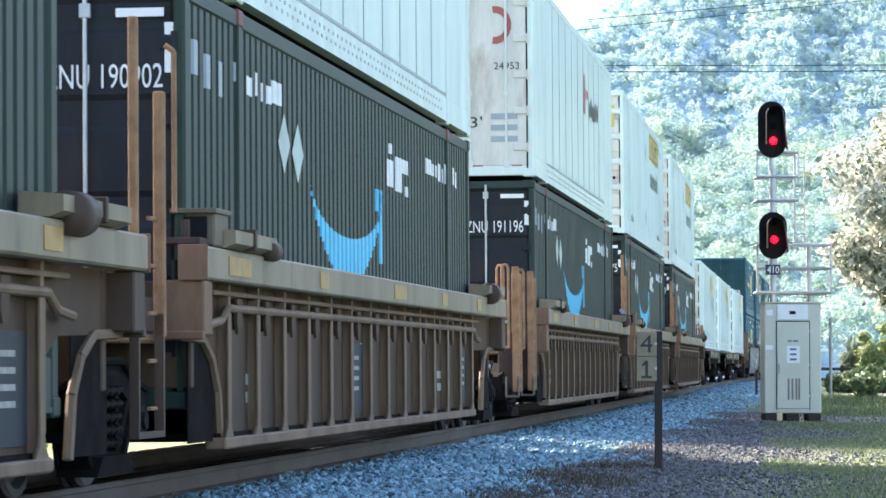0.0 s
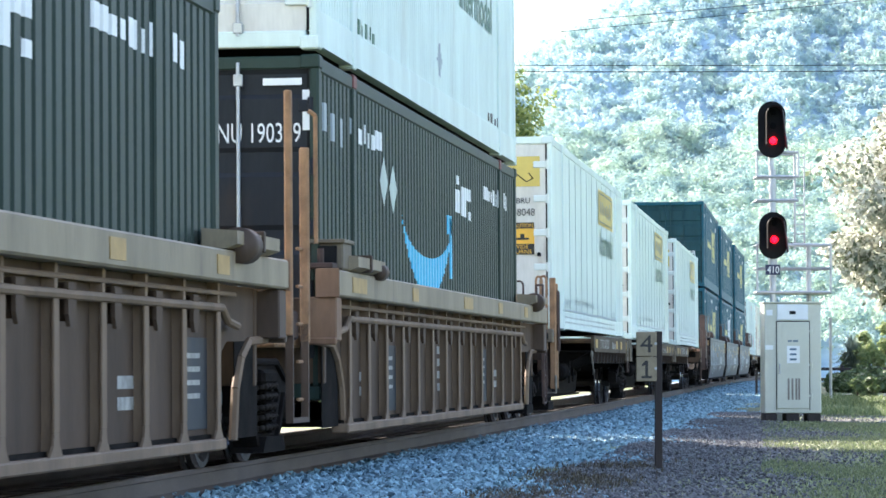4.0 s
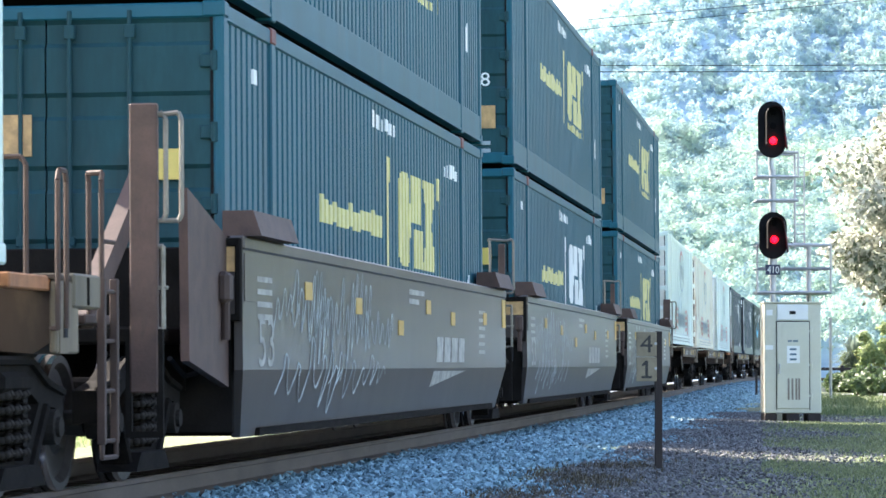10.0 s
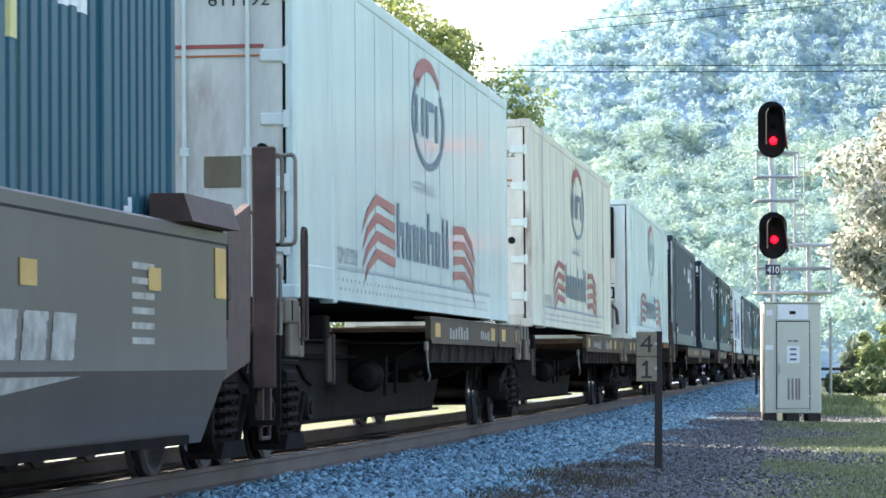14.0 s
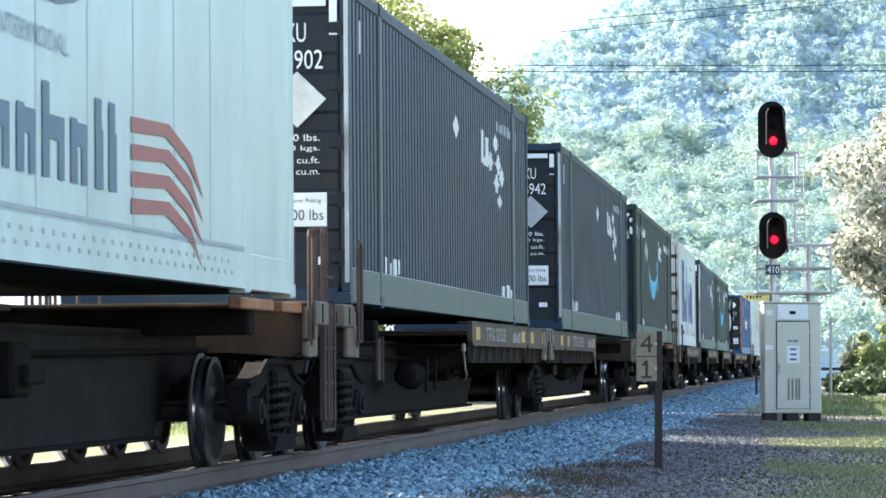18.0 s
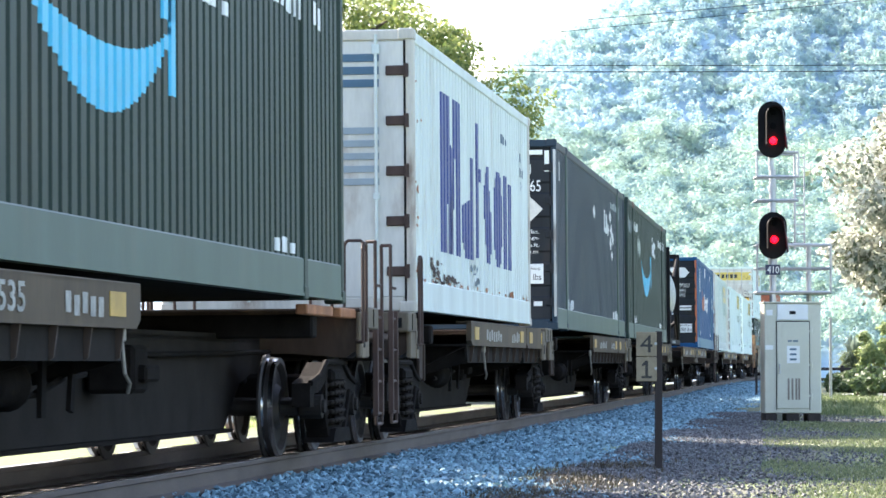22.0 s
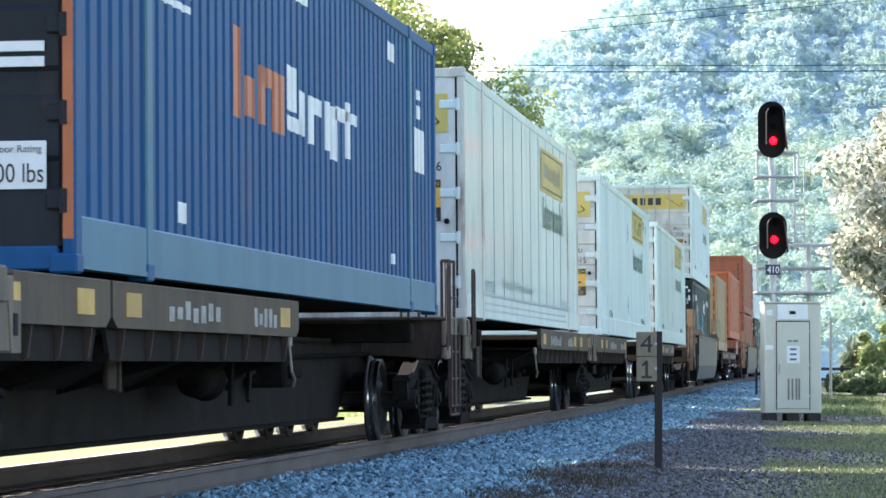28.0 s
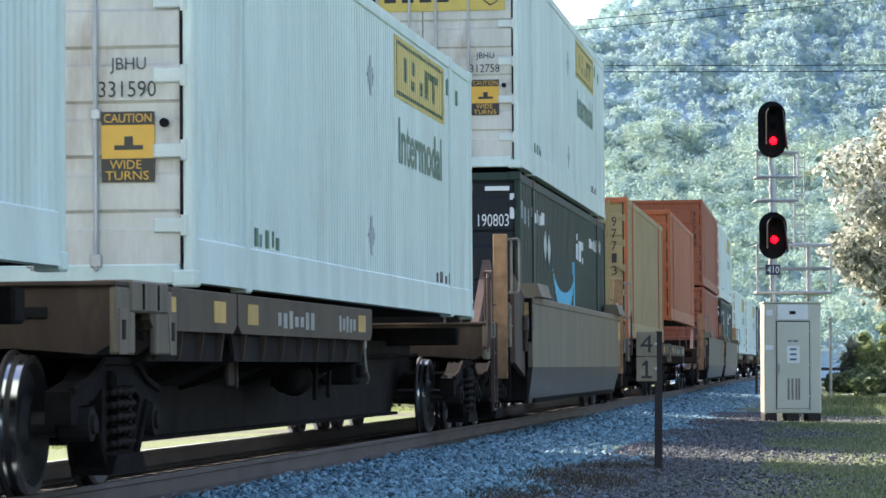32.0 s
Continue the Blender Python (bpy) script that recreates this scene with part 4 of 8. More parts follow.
def signal_mast():
    th = thing("railway_signal", "two-headed railway signal showing red on a galvanised mast", "railway signal", pose(6.02, 59.6, -0.26))
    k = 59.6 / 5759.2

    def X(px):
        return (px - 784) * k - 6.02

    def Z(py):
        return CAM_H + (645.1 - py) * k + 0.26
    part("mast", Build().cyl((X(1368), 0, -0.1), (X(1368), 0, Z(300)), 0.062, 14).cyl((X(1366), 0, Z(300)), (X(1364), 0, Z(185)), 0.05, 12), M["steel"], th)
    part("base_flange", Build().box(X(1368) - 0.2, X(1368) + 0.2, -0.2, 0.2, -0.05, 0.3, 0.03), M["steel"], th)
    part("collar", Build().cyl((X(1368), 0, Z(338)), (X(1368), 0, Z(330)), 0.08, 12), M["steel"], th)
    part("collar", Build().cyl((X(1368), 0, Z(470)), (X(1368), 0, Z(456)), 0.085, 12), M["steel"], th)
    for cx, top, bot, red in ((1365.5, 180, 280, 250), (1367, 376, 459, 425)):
        head = Build()
        w, hh = 0.255, (bot - top) * k / 2
        zc = Z((top + bot) / 2)
        poly = []
        for i in range(32):
            t = 2 * math.pi * i / 32
            zz = math.sin(t)
            poly.append((X(cx) + w * math.cos(t), zc + (hh - w) * (1 if zz > 0 else -1) + w * zz))
        head.plate(poly, -0.16, -0.12)
        hd = part("backboard", head, M["black"], th, "black oval backboard")
        part("housing", Build().box(X(cx) - 0.15, X(cx) + 0.15, -0.12, 0.12, zc - hh * 0.8, zc + hh * 0.8, 0.05), M["black"], hd)
        # one tall visor round the lamps, open below
        visor, rim = Build(), Build()
        arch = [(X(cx + 3) + 0.155 * math.cos(t), zc + (hh - w) + 0.155 * math.sin(t)) for t in (math.pi * j / 12 for j in range(13))]
        ring = [(X(cx + 8) + 0.17, zc - hh * 0.72)] + arch + [(X(cx + 3) - 0.155, zc - hh * 0.55)]
        for (xa, za), (xb, zb) in zip(ring, ring[1:]):
            visor.add([(xa, -0.165, za), (xb, -0.165, zb), (xb, -0.44, zb), (xa, -0.44, za)], [(0, 1, 2, 3)])
            visor.add([(xa + 0.01, -0.165, za), (xb + 0.01, -0.165, zb), (xb + 0.01, -0.44, zb), (xa + 0.01, -0.44, za)], [(3, 2, 1, 0)])
        vs_ = part("visor", visor, M["black"], hd, "black sheet visor round the lamps")
        # Grey rim paints the highlight along the visor's edge.
        rim.pipe([(xa, -0.44, za) for xa, za in ring[:4]], 0.008, 6)
        part("visor_edge", rim, M["visor_edge"], vs_, "visor edge with its highlight painted grey")
        zs = [Z(red)] + ([Z(red - 30)] if red > 300 else [Z(red - 26), Z(red - 50)])
        for i, zl in enumerate(zs):
            part("lens", Build().cyl((X(cx + 2), -0.19, zl), (X(cx + 2), -0.165, zl), 0.062, 18), M["red_lamp"] if i == 0 else M["lens_off"], hd,
                 "glowing red lens" if i == 0 else "unlit dark lens")
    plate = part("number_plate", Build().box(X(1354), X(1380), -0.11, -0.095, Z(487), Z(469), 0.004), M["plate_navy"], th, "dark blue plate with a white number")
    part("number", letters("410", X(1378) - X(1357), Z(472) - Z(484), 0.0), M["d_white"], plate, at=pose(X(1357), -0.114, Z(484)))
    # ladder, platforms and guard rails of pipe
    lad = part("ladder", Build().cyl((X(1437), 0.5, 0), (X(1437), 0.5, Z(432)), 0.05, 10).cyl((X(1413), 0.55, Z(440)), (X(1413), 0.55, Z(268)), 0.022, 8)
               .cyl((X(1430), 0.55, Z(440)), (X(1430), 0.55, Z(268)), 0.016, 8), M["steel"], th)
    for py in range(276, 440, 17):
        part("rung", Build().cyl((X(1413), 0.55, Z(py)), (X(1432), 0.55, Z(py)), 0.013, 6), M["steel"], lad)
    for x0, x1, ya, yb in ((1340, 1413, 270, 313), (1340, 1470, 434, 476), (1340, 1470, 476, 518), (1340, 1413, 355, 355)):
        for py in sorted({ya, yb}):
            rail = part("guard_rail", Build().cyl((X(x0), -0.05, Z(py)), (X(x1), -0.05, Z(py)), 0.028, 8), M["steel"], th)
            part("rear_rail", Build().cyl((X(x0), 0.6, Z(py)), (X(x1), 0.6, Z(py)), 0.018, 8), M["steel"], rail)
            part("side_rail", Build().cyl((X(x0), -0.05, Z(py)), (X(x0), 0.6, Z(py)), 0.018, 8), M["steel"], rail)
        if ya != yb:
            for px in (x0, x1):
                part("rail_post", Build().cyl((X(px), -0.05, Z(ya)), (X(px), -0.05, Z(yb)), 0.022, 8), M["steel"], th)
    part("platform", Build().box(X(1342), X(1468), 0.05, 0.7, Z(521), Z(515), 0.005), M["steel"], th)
    return th


def milepost(x, y, h, sign):
    th = thing("milepost", "slim dark wooden post carrying a small white milepost sign" if sign else "short dark marker post in the ballast", "milepost", pose(x, y, GROUND))
    part("post", Build().box(-0.036, 0.036, -0.036, 0.036, -0.3, h, 0.006), M["wood"], th)
    if sign:
        b = part("sign_board", Build().box(-0.217, -0.02, -0.06, -0.038, h - 0.243, h - 0.005, 0.006), M["d_sign"], th, "dulled white sign board with a black numeral")
        c = part("sign_board", Build().box(-0.217, -0.02, -0.06, -0.038, h - 0.485, h - 0.25, 0.006), M["d_sign"], th, "dulled white sign board with a black numeral")
        part("numeral", letters("4", 0.12, 0.17, 0.0), M["d_black"], b, at=pose(-0.18, -0.064, h - 0.205))
        part("numeral", Build().plate([(-0.05, 0.0), (0.05, 0.0), (0.05, 0.022), (0.014, 0.022), (0.014, 0.17), (-0.010, 0.17), (-0.045, 0.135), (-0.045, 0.112), (-0.014, 0.128), (-0.014, 0.022), (-0.05, 0.022)], -0.0015, 0.0), M["d_black"], c, at=pose(-0.118, -0.0615, h - 0.455))
        part("bolt", Build().cyl((-0.03, -0.066, h - 0.12), (-0.03, -0.05, h - 0.12), 0.014, 8), M["steel"], b)
        part("bolt", Build().cyl((-0.03, -0.066, h - 0.36), (-0.03, -0.05, h - 0.36), 0.014, 8), M["steel"], c)
    return th


M["d_sign"] = mat("dulled_white_sign_paint", (0.27, 0.22, 0.145), 0.6, vary=0.25, scale=8, fine=60, bump=0.05, stain=(0.15, 0.12, 0.09))
signal_cabinet()
signal_mast()
milepost(2.09, 31.6, 1.35, True)
milepost(10.2, 106.0, 0.85, False)


def cable(pts, r, sag):
    b = Build()
    (x0, y0, z0), (x1, y1, z1) = pts
    n = 24
    q = [(x0 + (x1 - x0) * i / n, y0 + (y1 - y0) * i / n, z0 + (z1 - z0) * i / n - sag * 4 * (i / n) * (1 - i / n)) for i in range(n + 1)]
    b.pipe(q, r, 6)
    return solid("overhead_wire", b, M["black"], "thin dark overhead power wire across the valley", "cable", group="overhead wires", kind="structure")


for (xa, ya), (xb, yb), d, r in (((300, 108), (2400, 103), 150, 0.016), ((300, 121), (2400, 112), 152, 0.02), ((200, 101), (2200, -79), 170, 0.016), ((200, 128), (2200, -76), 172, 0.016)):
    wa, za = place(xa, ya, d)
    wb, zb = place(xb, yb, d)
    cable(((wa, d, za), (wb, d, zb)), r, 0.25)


# ---- the train: containers ----
W, HC = 1.30, 2.896
MOVES = []          # thing, place of its near end in the train, its span, its height
SPINS = []          # wheelset, its truck's place in the train, its pose in its thing


def side_marks(style, box, L, seed):
    """What is painted on the camera's side: rows of (name, polygons, material)."""
    x0, x1 = box
    if style == "amz":
        return [("smile", [crescent(5.1, 9.25, 1.84, 1.00, 0.42), rect(9.0, 9.3, 1.25, 1.92), rect(8.75, 9.3, 1.74, 1.95)], M["sm_blue"]),
                ("diamond", [lozenge(3.60, 4.14, 1.80, 2.28)], M["d_pearl"]), ("diamond", [lozenge(4.22, 4.78, 1.76, 2.24)], M["d_pearl"]),
                ("lettering_block", [rect(0.35, 0.52, 2.28, 2.52), rect(0.75, 0.92, 2.22, 2.46), rect(1.25, 1.4, 2.2, 2.45), rect(1.75, 1.9, 2.36, 2.5)], M["d_grey"]),
                ("lettering_block", blocks(2.35, 3.85, 2.30, 2.50, 6, 3, 0.3), M["d_white"]),
                ("lettering_block", [rect(9.55, 10.05, 2.02, 2.28), rect(9.7, 9.95, 2.34, 2.44), rect(10.2, 10.6, 2.0, 2.34), rect(10.6, 11.1, 2.2, 2.34), rect(10.8, 11.1, 1.98, 2.08)], M["d_white"]),
                ("lettering_block", blocks(12.4, 14.25, 2.28, 2.50, 7, 5, 0.3), M["d_white"]), ("lettering_block", blocks(14.75, 15.1, 2.28, 2.5, 2, 6, 0.4), M["d_white"]),
                ("lettering_block", blocks(2.3, 3.3, 0.36, 0.50, 3, 7, 0.35), M["d_white"]), ("lettering_block", blocks(12.8, 13.9, 0.36, 0.48, 3, 8, 0.35), M["d_white"])]
    if style in ("csx", "csxw"):
        y = M["d_yellow"] if style == "csx" else M["d_white"]
        return [("bracket", [rect(8.2, 8.42, 2.06, 2.30), rect(8.2, 8.27, 1.15, 2.06)], y), ("bracket", [rect(12.0, 12.25, 2.06, 2.30), rect(12.18, 12.25, 1.15, 2.06)], y),
                ("logo_block", [[(8.95, 1.45), (9.2, 1.28), (9.75, 1.28), (9.85, 1.6), (9.85, 1.9), (9.75, 2.22), (9.2, 2.22), (8.95, 2.05)]], y),
                ("logo_block", [rect(9.95, 10.7, 1.74, 2.22), rect(10.15, 10.75, 1.28, 1.68)], y),
                ("logo_block", [[(10.85, 2.22), (11.8, 2.22), (11.55, 1.75), (11.8, 1.28), (10.85, 1.28), (11.1, 1.75)]], y),
                ("lettering_block", blocks(9.0, 11.8, 1.12, 1.24, 9, 4, 0.2), M["d_yellow"]),
                ("lettering_block", blocks(4.3, 7.9, 1.50, 1.74, 16, seed, 0.3), M["d_yellow"]),
                ("lettering_block", blocks(7.3, 8.9, 2.52, 2.68, 6, 2, 0.3), M["d_white"]), ("lettering_block", blocks(12.6, 13.8, 2.36, 2.52, 5, 9, 0.3), M["d_white"]),
                ("lettering_block", blocks(1.2, 1.5, 2.40, 2.56, 1, 9, 0.3), M["d_white"]), ("lettering_block", blocks(14.7, 15.0, 1.0, 1.4, 2, 9, 0.3), M["d_white"])]
    if style == "umx":
        return [("logo_block", [rect(10.55, 10.8, 1.92, 2.32), rect(10.8, 11.2, 1.9, 2.0), rect(11.1, 11.35, 1.9, 2.26)], M["d_white"]),
                ("logo_block", [lozenge(11.3, 11.9, 1.86, 2.12), lozenge(11.9, 12.5, 2.12, 2.38), lozenge(12.2, 12.8, 1.86, 2.14), lozenge(12.0, 12.6, 1.62, 1.88), lozenge(12.6, 13.2, 1.72, 2.0), lozenge(12.4, 12.9, 1.44, 1.64)], M["d_white"]),
                ("diamond", [lozenge(7.7, 8.3, 2.02, 2.30)], M["d_white"]), ("lettering_block", blocks(0.7, 0.9, 2.3, 2.6, 1, 2, 0.2), M["d_white"]),
                ("lettering_block", blocks(2.3, 3.5, 0.34, 0.50, 4, 7, 0.35), M["d_white"]), ("lettering_block", blocks(12.9, 14.4, 0.34, 0.50, 3, 8, 0.35), M["d_white"]),
                ("lettering_block", blocks(12.3, 14.1, 2.42, 2.56, 6, 4, 0.35), M["d_grey"]), ("lettering_block", blocks(14.6, 14.8, 2.3, 2.6, 1, 4, 0.3), M["d_grey"])]
    if style == "blue":
        return [("logo_block", [rect(2.3 + 0.4 * i, 2.62 + 0.4 * i, z, z + 0.05) for i in range(3) for z in np.arange(1.85, 2.6, 0.1)] + [lozenge(2.2, 2.9, 2.0, 2.4)], M["d_white"]),
                ("logo_block", [rect(4.85, 5.2, 1.28, 1.95), rect(5.35, 5.75, 1.32, 1.62), rect(5.9, 6.2, 1.3, 1.75), rect(6.0, 6.5, 1.6, 1.75), rect(6.4, 6.95, 1.28, 1.75)], M["d_orange"]),
                ("logo_block", [rect(7.15, 7.6, 1.5, 1.86), rect(7.15, 7.9, 1.34, 1.46), rect(7.7, 7.95, 1.34, 1.7), rect(8.1, 8.4, 1.3, 1.7), rect(8.3, 8.8, 1.56, 1.7), rect(8.95, 9.2, 1.3, 1.72), rect(9.3, 9.6, 1.24, 1.7), rect(9.5, 10.0, 1.6, 1.72), rect(10.15, 10.4, 1.3, 1.8), rect(10.1, 10.8, 1.62, 1.72)], M["d_white"]),
                ("lettering_block", [rect(7.45, 8.05, 2.42, 2.74)], M["d_white"]), ("lettering_block", [rect(12.7, 13.1, 2.42, 2.6)], M["d_white"]),
                ("lettering_block", [rect(14.6, 15.3, 1.45, 1.9), rect(14.7, 15.1, 2.0, 2.14), rect(14.7, 15.1, 2.2, 2.3)], M["d_white"]), ("lettering_block", [rect(2.9, 3.2, 0.42, 0.56), rect(12.9, 13.2, 0.45, 0.55)], M["d_white"])]
    if style == "mat":
        return [("logo_block", [rect(2.35, 2.80, 0.70, 2.45), [(2.80, 2.45), (3.10, 2.45), (3.45, 1.25), (3.30, 0.70), (3.05, 0.70)], [(3.75, 2.45), (3.45, 2.45), (3.15, 0.70), (3.45, 0.70)], rect(3.70, 4.15, 0.70, 2.45)], M["d_navy"]),
                ("logo_block", [[(4.35, 0.9), (4.6, 0.70), (5.4, 0.70), (5.4, 1.9), (5.1, 1.9), (5.1, 1.4), (4.35, 1.3)]], M["d_navy"]),
                ("logo_block", [rect(5.65, 5.98, 0.74, 2.35), rect(5.98, 6.3, 1.66, 1.82)], M["d_navy"]),
                ("logo_block", [[(6.55, 1.5), (6.8, 1.9), (7.1, 1.9), (7.45, 1.0), (7.2, 0.70), (6.8, 0.72), (6.7, 1.1)]], M["d_navy"]),
                ("logo_block", [[(7.7, 1.0), (7.95, 0.70), (8.4, 0.70), (8.65, 1.0), (8.65, 1.6), (8.4, 1.9), (7.95, 1.9), (7.7, 1.6)]], M["d_navy"]),
                ("logo_block", [rect(8.9, 9.22, 0.70, 1.9), rect(9.46, 9.78, 0.70, 1.82)], M["d_navy"]),
                ("lettering_block", blocks(8.6, 9.3, 2.3, 2.42, 3, 2, 0.4) + blocks(10.9, 11.3, 2.2, 2.32, 1, 2, 0.4) + blocks(10.9, 11.5, 2.0, 2.12, 2, 2, 0.3) + blocks(11.0, 11.2, 1.82, 1.94, 1, 2, 0.3), M["d_steel"]),
                ("rust_patch", blotches(1.2, 4.0, 0.34, 0.46, 22, 5) + blotches(1.2, 2.6, 0.46, 0.60, 9, 6), M["rust_dark"]),
                ("rust_patch", blotches(0.2, 11.9, 0.34, 0.40, 30, 7), M["orange_rust"]), ("rust_patch", blotches(0.2, 0.7, 0.4, 2.5, 10, 8), M["orange_rust"]),
                ("scrape", blotches(5.1, 5.9, 0.42, 0.95, 12, 9), M["d_steel"])]
    if style == "jb":
        return [("yellow_panel", [rect(9.8, 13.75, 2.10, 2.72)], M["sign_yellow"]),
                ("panel_border", [rect(9.95, 13.6, 2.64, 2.68), rect(9.95, 13.6, 2.14, 2.18), rect(9.95, 10.05, 2.14, 2.68), rect(13.5, 13.6, 2.14, 2.68)], M["d_green"]),
                ("panel_mark", [rect(10.5, 10.7, 2.3, 2.55), rect(11.0, 11.3, 2.26, 2.36), rect(11.1, 11.3, 2.42, 2.56), rect(11.7, 11.9, 2.26, 2.4), rect(12.1, 12.4, 2.26, 2.56), rect(12.3, 13.2, 2.48, 2.56), rect(12.7, 12.9, 2.26, 2.56)], M["d_green"]),
                ("diamond_outline", [lozenge(8.05, 8.45, 1.95, 2.38), lozenge(8.05, 8.45, 0.46, 0.88)], M["d_grey"]),
                ("lettering_block", blocks(2.3, 3.5, 0.36, 0.50, 5, 7, 0.5), M["d_green"]), ("lettering_block", blocks(12.95, 14.4, 0.36, 0.48, 4, 8, 0.45), M["d_black"]),
                ("lettering_block", blocks(13.9, 14.2, 2.45, 2.65, 2, 8, 0.4) + blocks(14.7, 15.0, 2.4, 2.6, 1, 8, 0.4), M["d_green"])]
    return []


def door_end(th, style, body, L):
    """The doors that face the camera, with rods, hinges, placards and writing."""
    hb = 0.16
    white = style in ("jb", "rjb", "nfi", "mat", "plain", "red")
    dm = M["door_white"] if white else {"umx": M["door_dark"], "blue": M["door_dark"], "amz": M["door_dark"], "csx": M["door_teal"], "csxw": M["door_teal"]}.get(style, body)
    if style in ("jb", "umx", "csx", "csxw", "blue", "orange", "amz"):
        rows = 5 if style in ("umx", "csx", "csxw", "blue") else 7 if style == "jb" else 4
        hh = (HC - 0.12 - hb) / rows
        pts = []
        for i in range(rows):
            a = hb + i * hh
            pts += [(0.03, a), (0.03, a + hh * 0.62), (0.055, a + hh * 0.68), (0.055, a + hh * 0.94)]
        pts.append((0.03, HC - 0.12))
        for side, (ya, yb) in (("a", (-1.22, -0.006)), ("b", (0.006, 1.22))):
            vs = [(x, y, z) for x, z in pts for y in (ya, yb)]
            bb = Build().add(vs, [(2 * i, 2 * i + 1, 2 * i + 3, 2 * i + 2) for i in range(len(pts) - 1)])
            part("door", kept(("door", style, side), lambda bb=bb: bb), dm, th)
    else:
        for side, (ya, yb) in (("a", (-1.22, -0.006)), ("b", (0.006, 1.22))):
            part("door", kept(("door_flat", side), lambda ya=ya, yb=yb: Build().box(0.025, 0.075, ya, yb, hb, HC - 0.12, 0.012)), dm, th)
    rod_m = M["steel"] if style in ("amz", "jb", "rjb", "umx") else M["dirty_white"] if white else dm
    for y in ((-0.46, -0.12, 0.12, 0.46) if style == "umx" else (-0.62, -0.18, 0.18, 0.62) if style in ("amz", "blue", "csx", "csxw", "jb", "rjb") else (-0.92, -0.40, 0.40, 0.92)):
        part("lock_rod", kept("lock_rod", lambda: Build().cyl((0.005, 0, hb - 0.04), (0.005, 0, HC - 0.06), 0.017, 8)
             .box(-0.012, 0.03, -0.04, 0.04, hb - 0.02, hb + 0.07, 0.006).box(-0.012, 0.03, -0.04, 0.04, HC - 0.26, HC - 0.16, 0.006).box(-0.012, 0.03, -0.035, 0.035, 1.15, 1.22, 0.006)), rod_m, th, at=pose(0, y, 0))
    for i in range(5):
        z = 0.42 + i * (HC - 0.85) / 4
        for sy in (-1, 1):
            part("hinge", kept(("hinge", sy, white), lambda sy=sy: Build().box(0.0, 0.035, min(sy * (1.02 if white else 1.13), sy * 1.27), max(sy * (1.02 if white else 1.13), sy * 1.27), -0.05, 0.05, 0.01).cyl((0.005, sy * 1.235, -0.07), (0.005, sy * 1.235, 0.07), 0.026, 8)),
                 M["dirty_white"] if style in ("rjb", "jb", "nfi") else M["rust_dark"] if style == "mat" else dm, th, at=pose(0, 0, z))
    for sy in (-1, 1):
        part("door_gasket", kept(("gasket", sy), lambda sy=sy: Build().box(0.018, 0.04, sy * 1.225 - 0.022, sy * 1.225 + 0.022, hb, HC - 0.1)), M["black"], th, "black rubber door gasket")
    num, n2 = th.get("marks", ("", ""))
    turn = pose(0, 0, 0, 0, 0, -90)     # writing on the near end reads from +y to -y

    def word(text, y, z, w, h, m, name="number"):
        part(name, letters(text, w, h, 0.0), m, th, at=pose(0.018, y, z) @ turn)

    def card(name, y0, y1, z0, z1, m, label="", x=0.012):
        return part(name, Build().box(x, x + 0.012, y0, y1, z0, z1, 0.002), m, th, label)
    if style == "amz":
        word("AZNU " + num, -0.23, 2.16, 0.92, 0.165, M["d_white"])
        card("placard", -1.16, -0.83, 2.64, 2.70, M["d_white"], "white reflective placard")
        card("placard", -1.225, -1.165, 2.26, 2.60, M["d_white"], "white reflective placard")
        for i, t in enumerate(("30 480 KG", "67 200 LBS")):
            word(t, -0.50, 1.10 - 0.11 * i, 0.44, 0.075, M["d_white"], "data_line")
        for i in range(3):
            card("data_bar", -0.92, -0.50, 0.70 + i * 0.09, 0.745 + i * 0.09, M["d_grey"])
        card("data_bar", -0.42, -0.22, 1.02, 1.07, M["d_grey"])
        card("red_white_tape", -1.05, -0.80, 0.06, 0.10, M["d_red"])
    elif style == "umx":
        part("post_edge", Build().box(-0.006, 0.004, -1.302, -1.262, 0.2, HC - 0.16, 0.002), M["worn_edge"], th, "pale scuffed post edge")
        word("UMXU", -0.52, 2.34, 0.40, 0.17, M["d_white"], "letters")
        word(num, -0.55, 2.10, 0.52, 0.17, M["d_white"])
        card("placard", -1.10, -0.78, 2.66, 2.73, M["d_white"], "white reflective placard")
        card("placard", -1.20, -1.13, 2.40, 2.72, M["d_white"], "white reflective placard")
        d = Build().slab([(-0.84, 1.58), (-0.58, 1.83), (-0.84, 2.08), (-1.10, 1.83)], 0.008, 0.02)
        part("hazard_placard", d, M["steel"], th, "blank metal placard diamond")
        for i, t in enumerate(("10360 lbs.", "4700 kgs.", "3966 cu.ft.", "112.3 cu.m.")):
            word(t, -0.58, 1.46 - 0.1 * i, 0.46, 0.06, M["d_white"], "data_line")
        word("TARE", -0.18, 1.46, 0.2, 0.06, M["d_white"], "data_line")
        word("INTERIOR", -0.18, 1.26, 0.34, 0.06, M["d_white"], "data_line")
        card("rating_sign", -1.10, -0.54, 0.70, 1.00, M["d_white"], "white floor rating sign")
        part("sign_text", letters("24,000 lbs", 0.50, 0.11, 0.0), M["d_black"], th, at=pose(0.008, -0.57, 0.74) @ turn)
        part("sign_text", letters("Forklift Floor Rating", 0.46, 0.05, 0.0), M["d_black"], th, at=pose(0.008, -0.59, 0.90) @ turn)
        card("sticker", -1.08, -0.95, 0.36, 0.43, M["d_white"], "small white sticker")
        card("red_white_tape", -1.10, -0.95, 0.07, 0.12, M["d_red"])
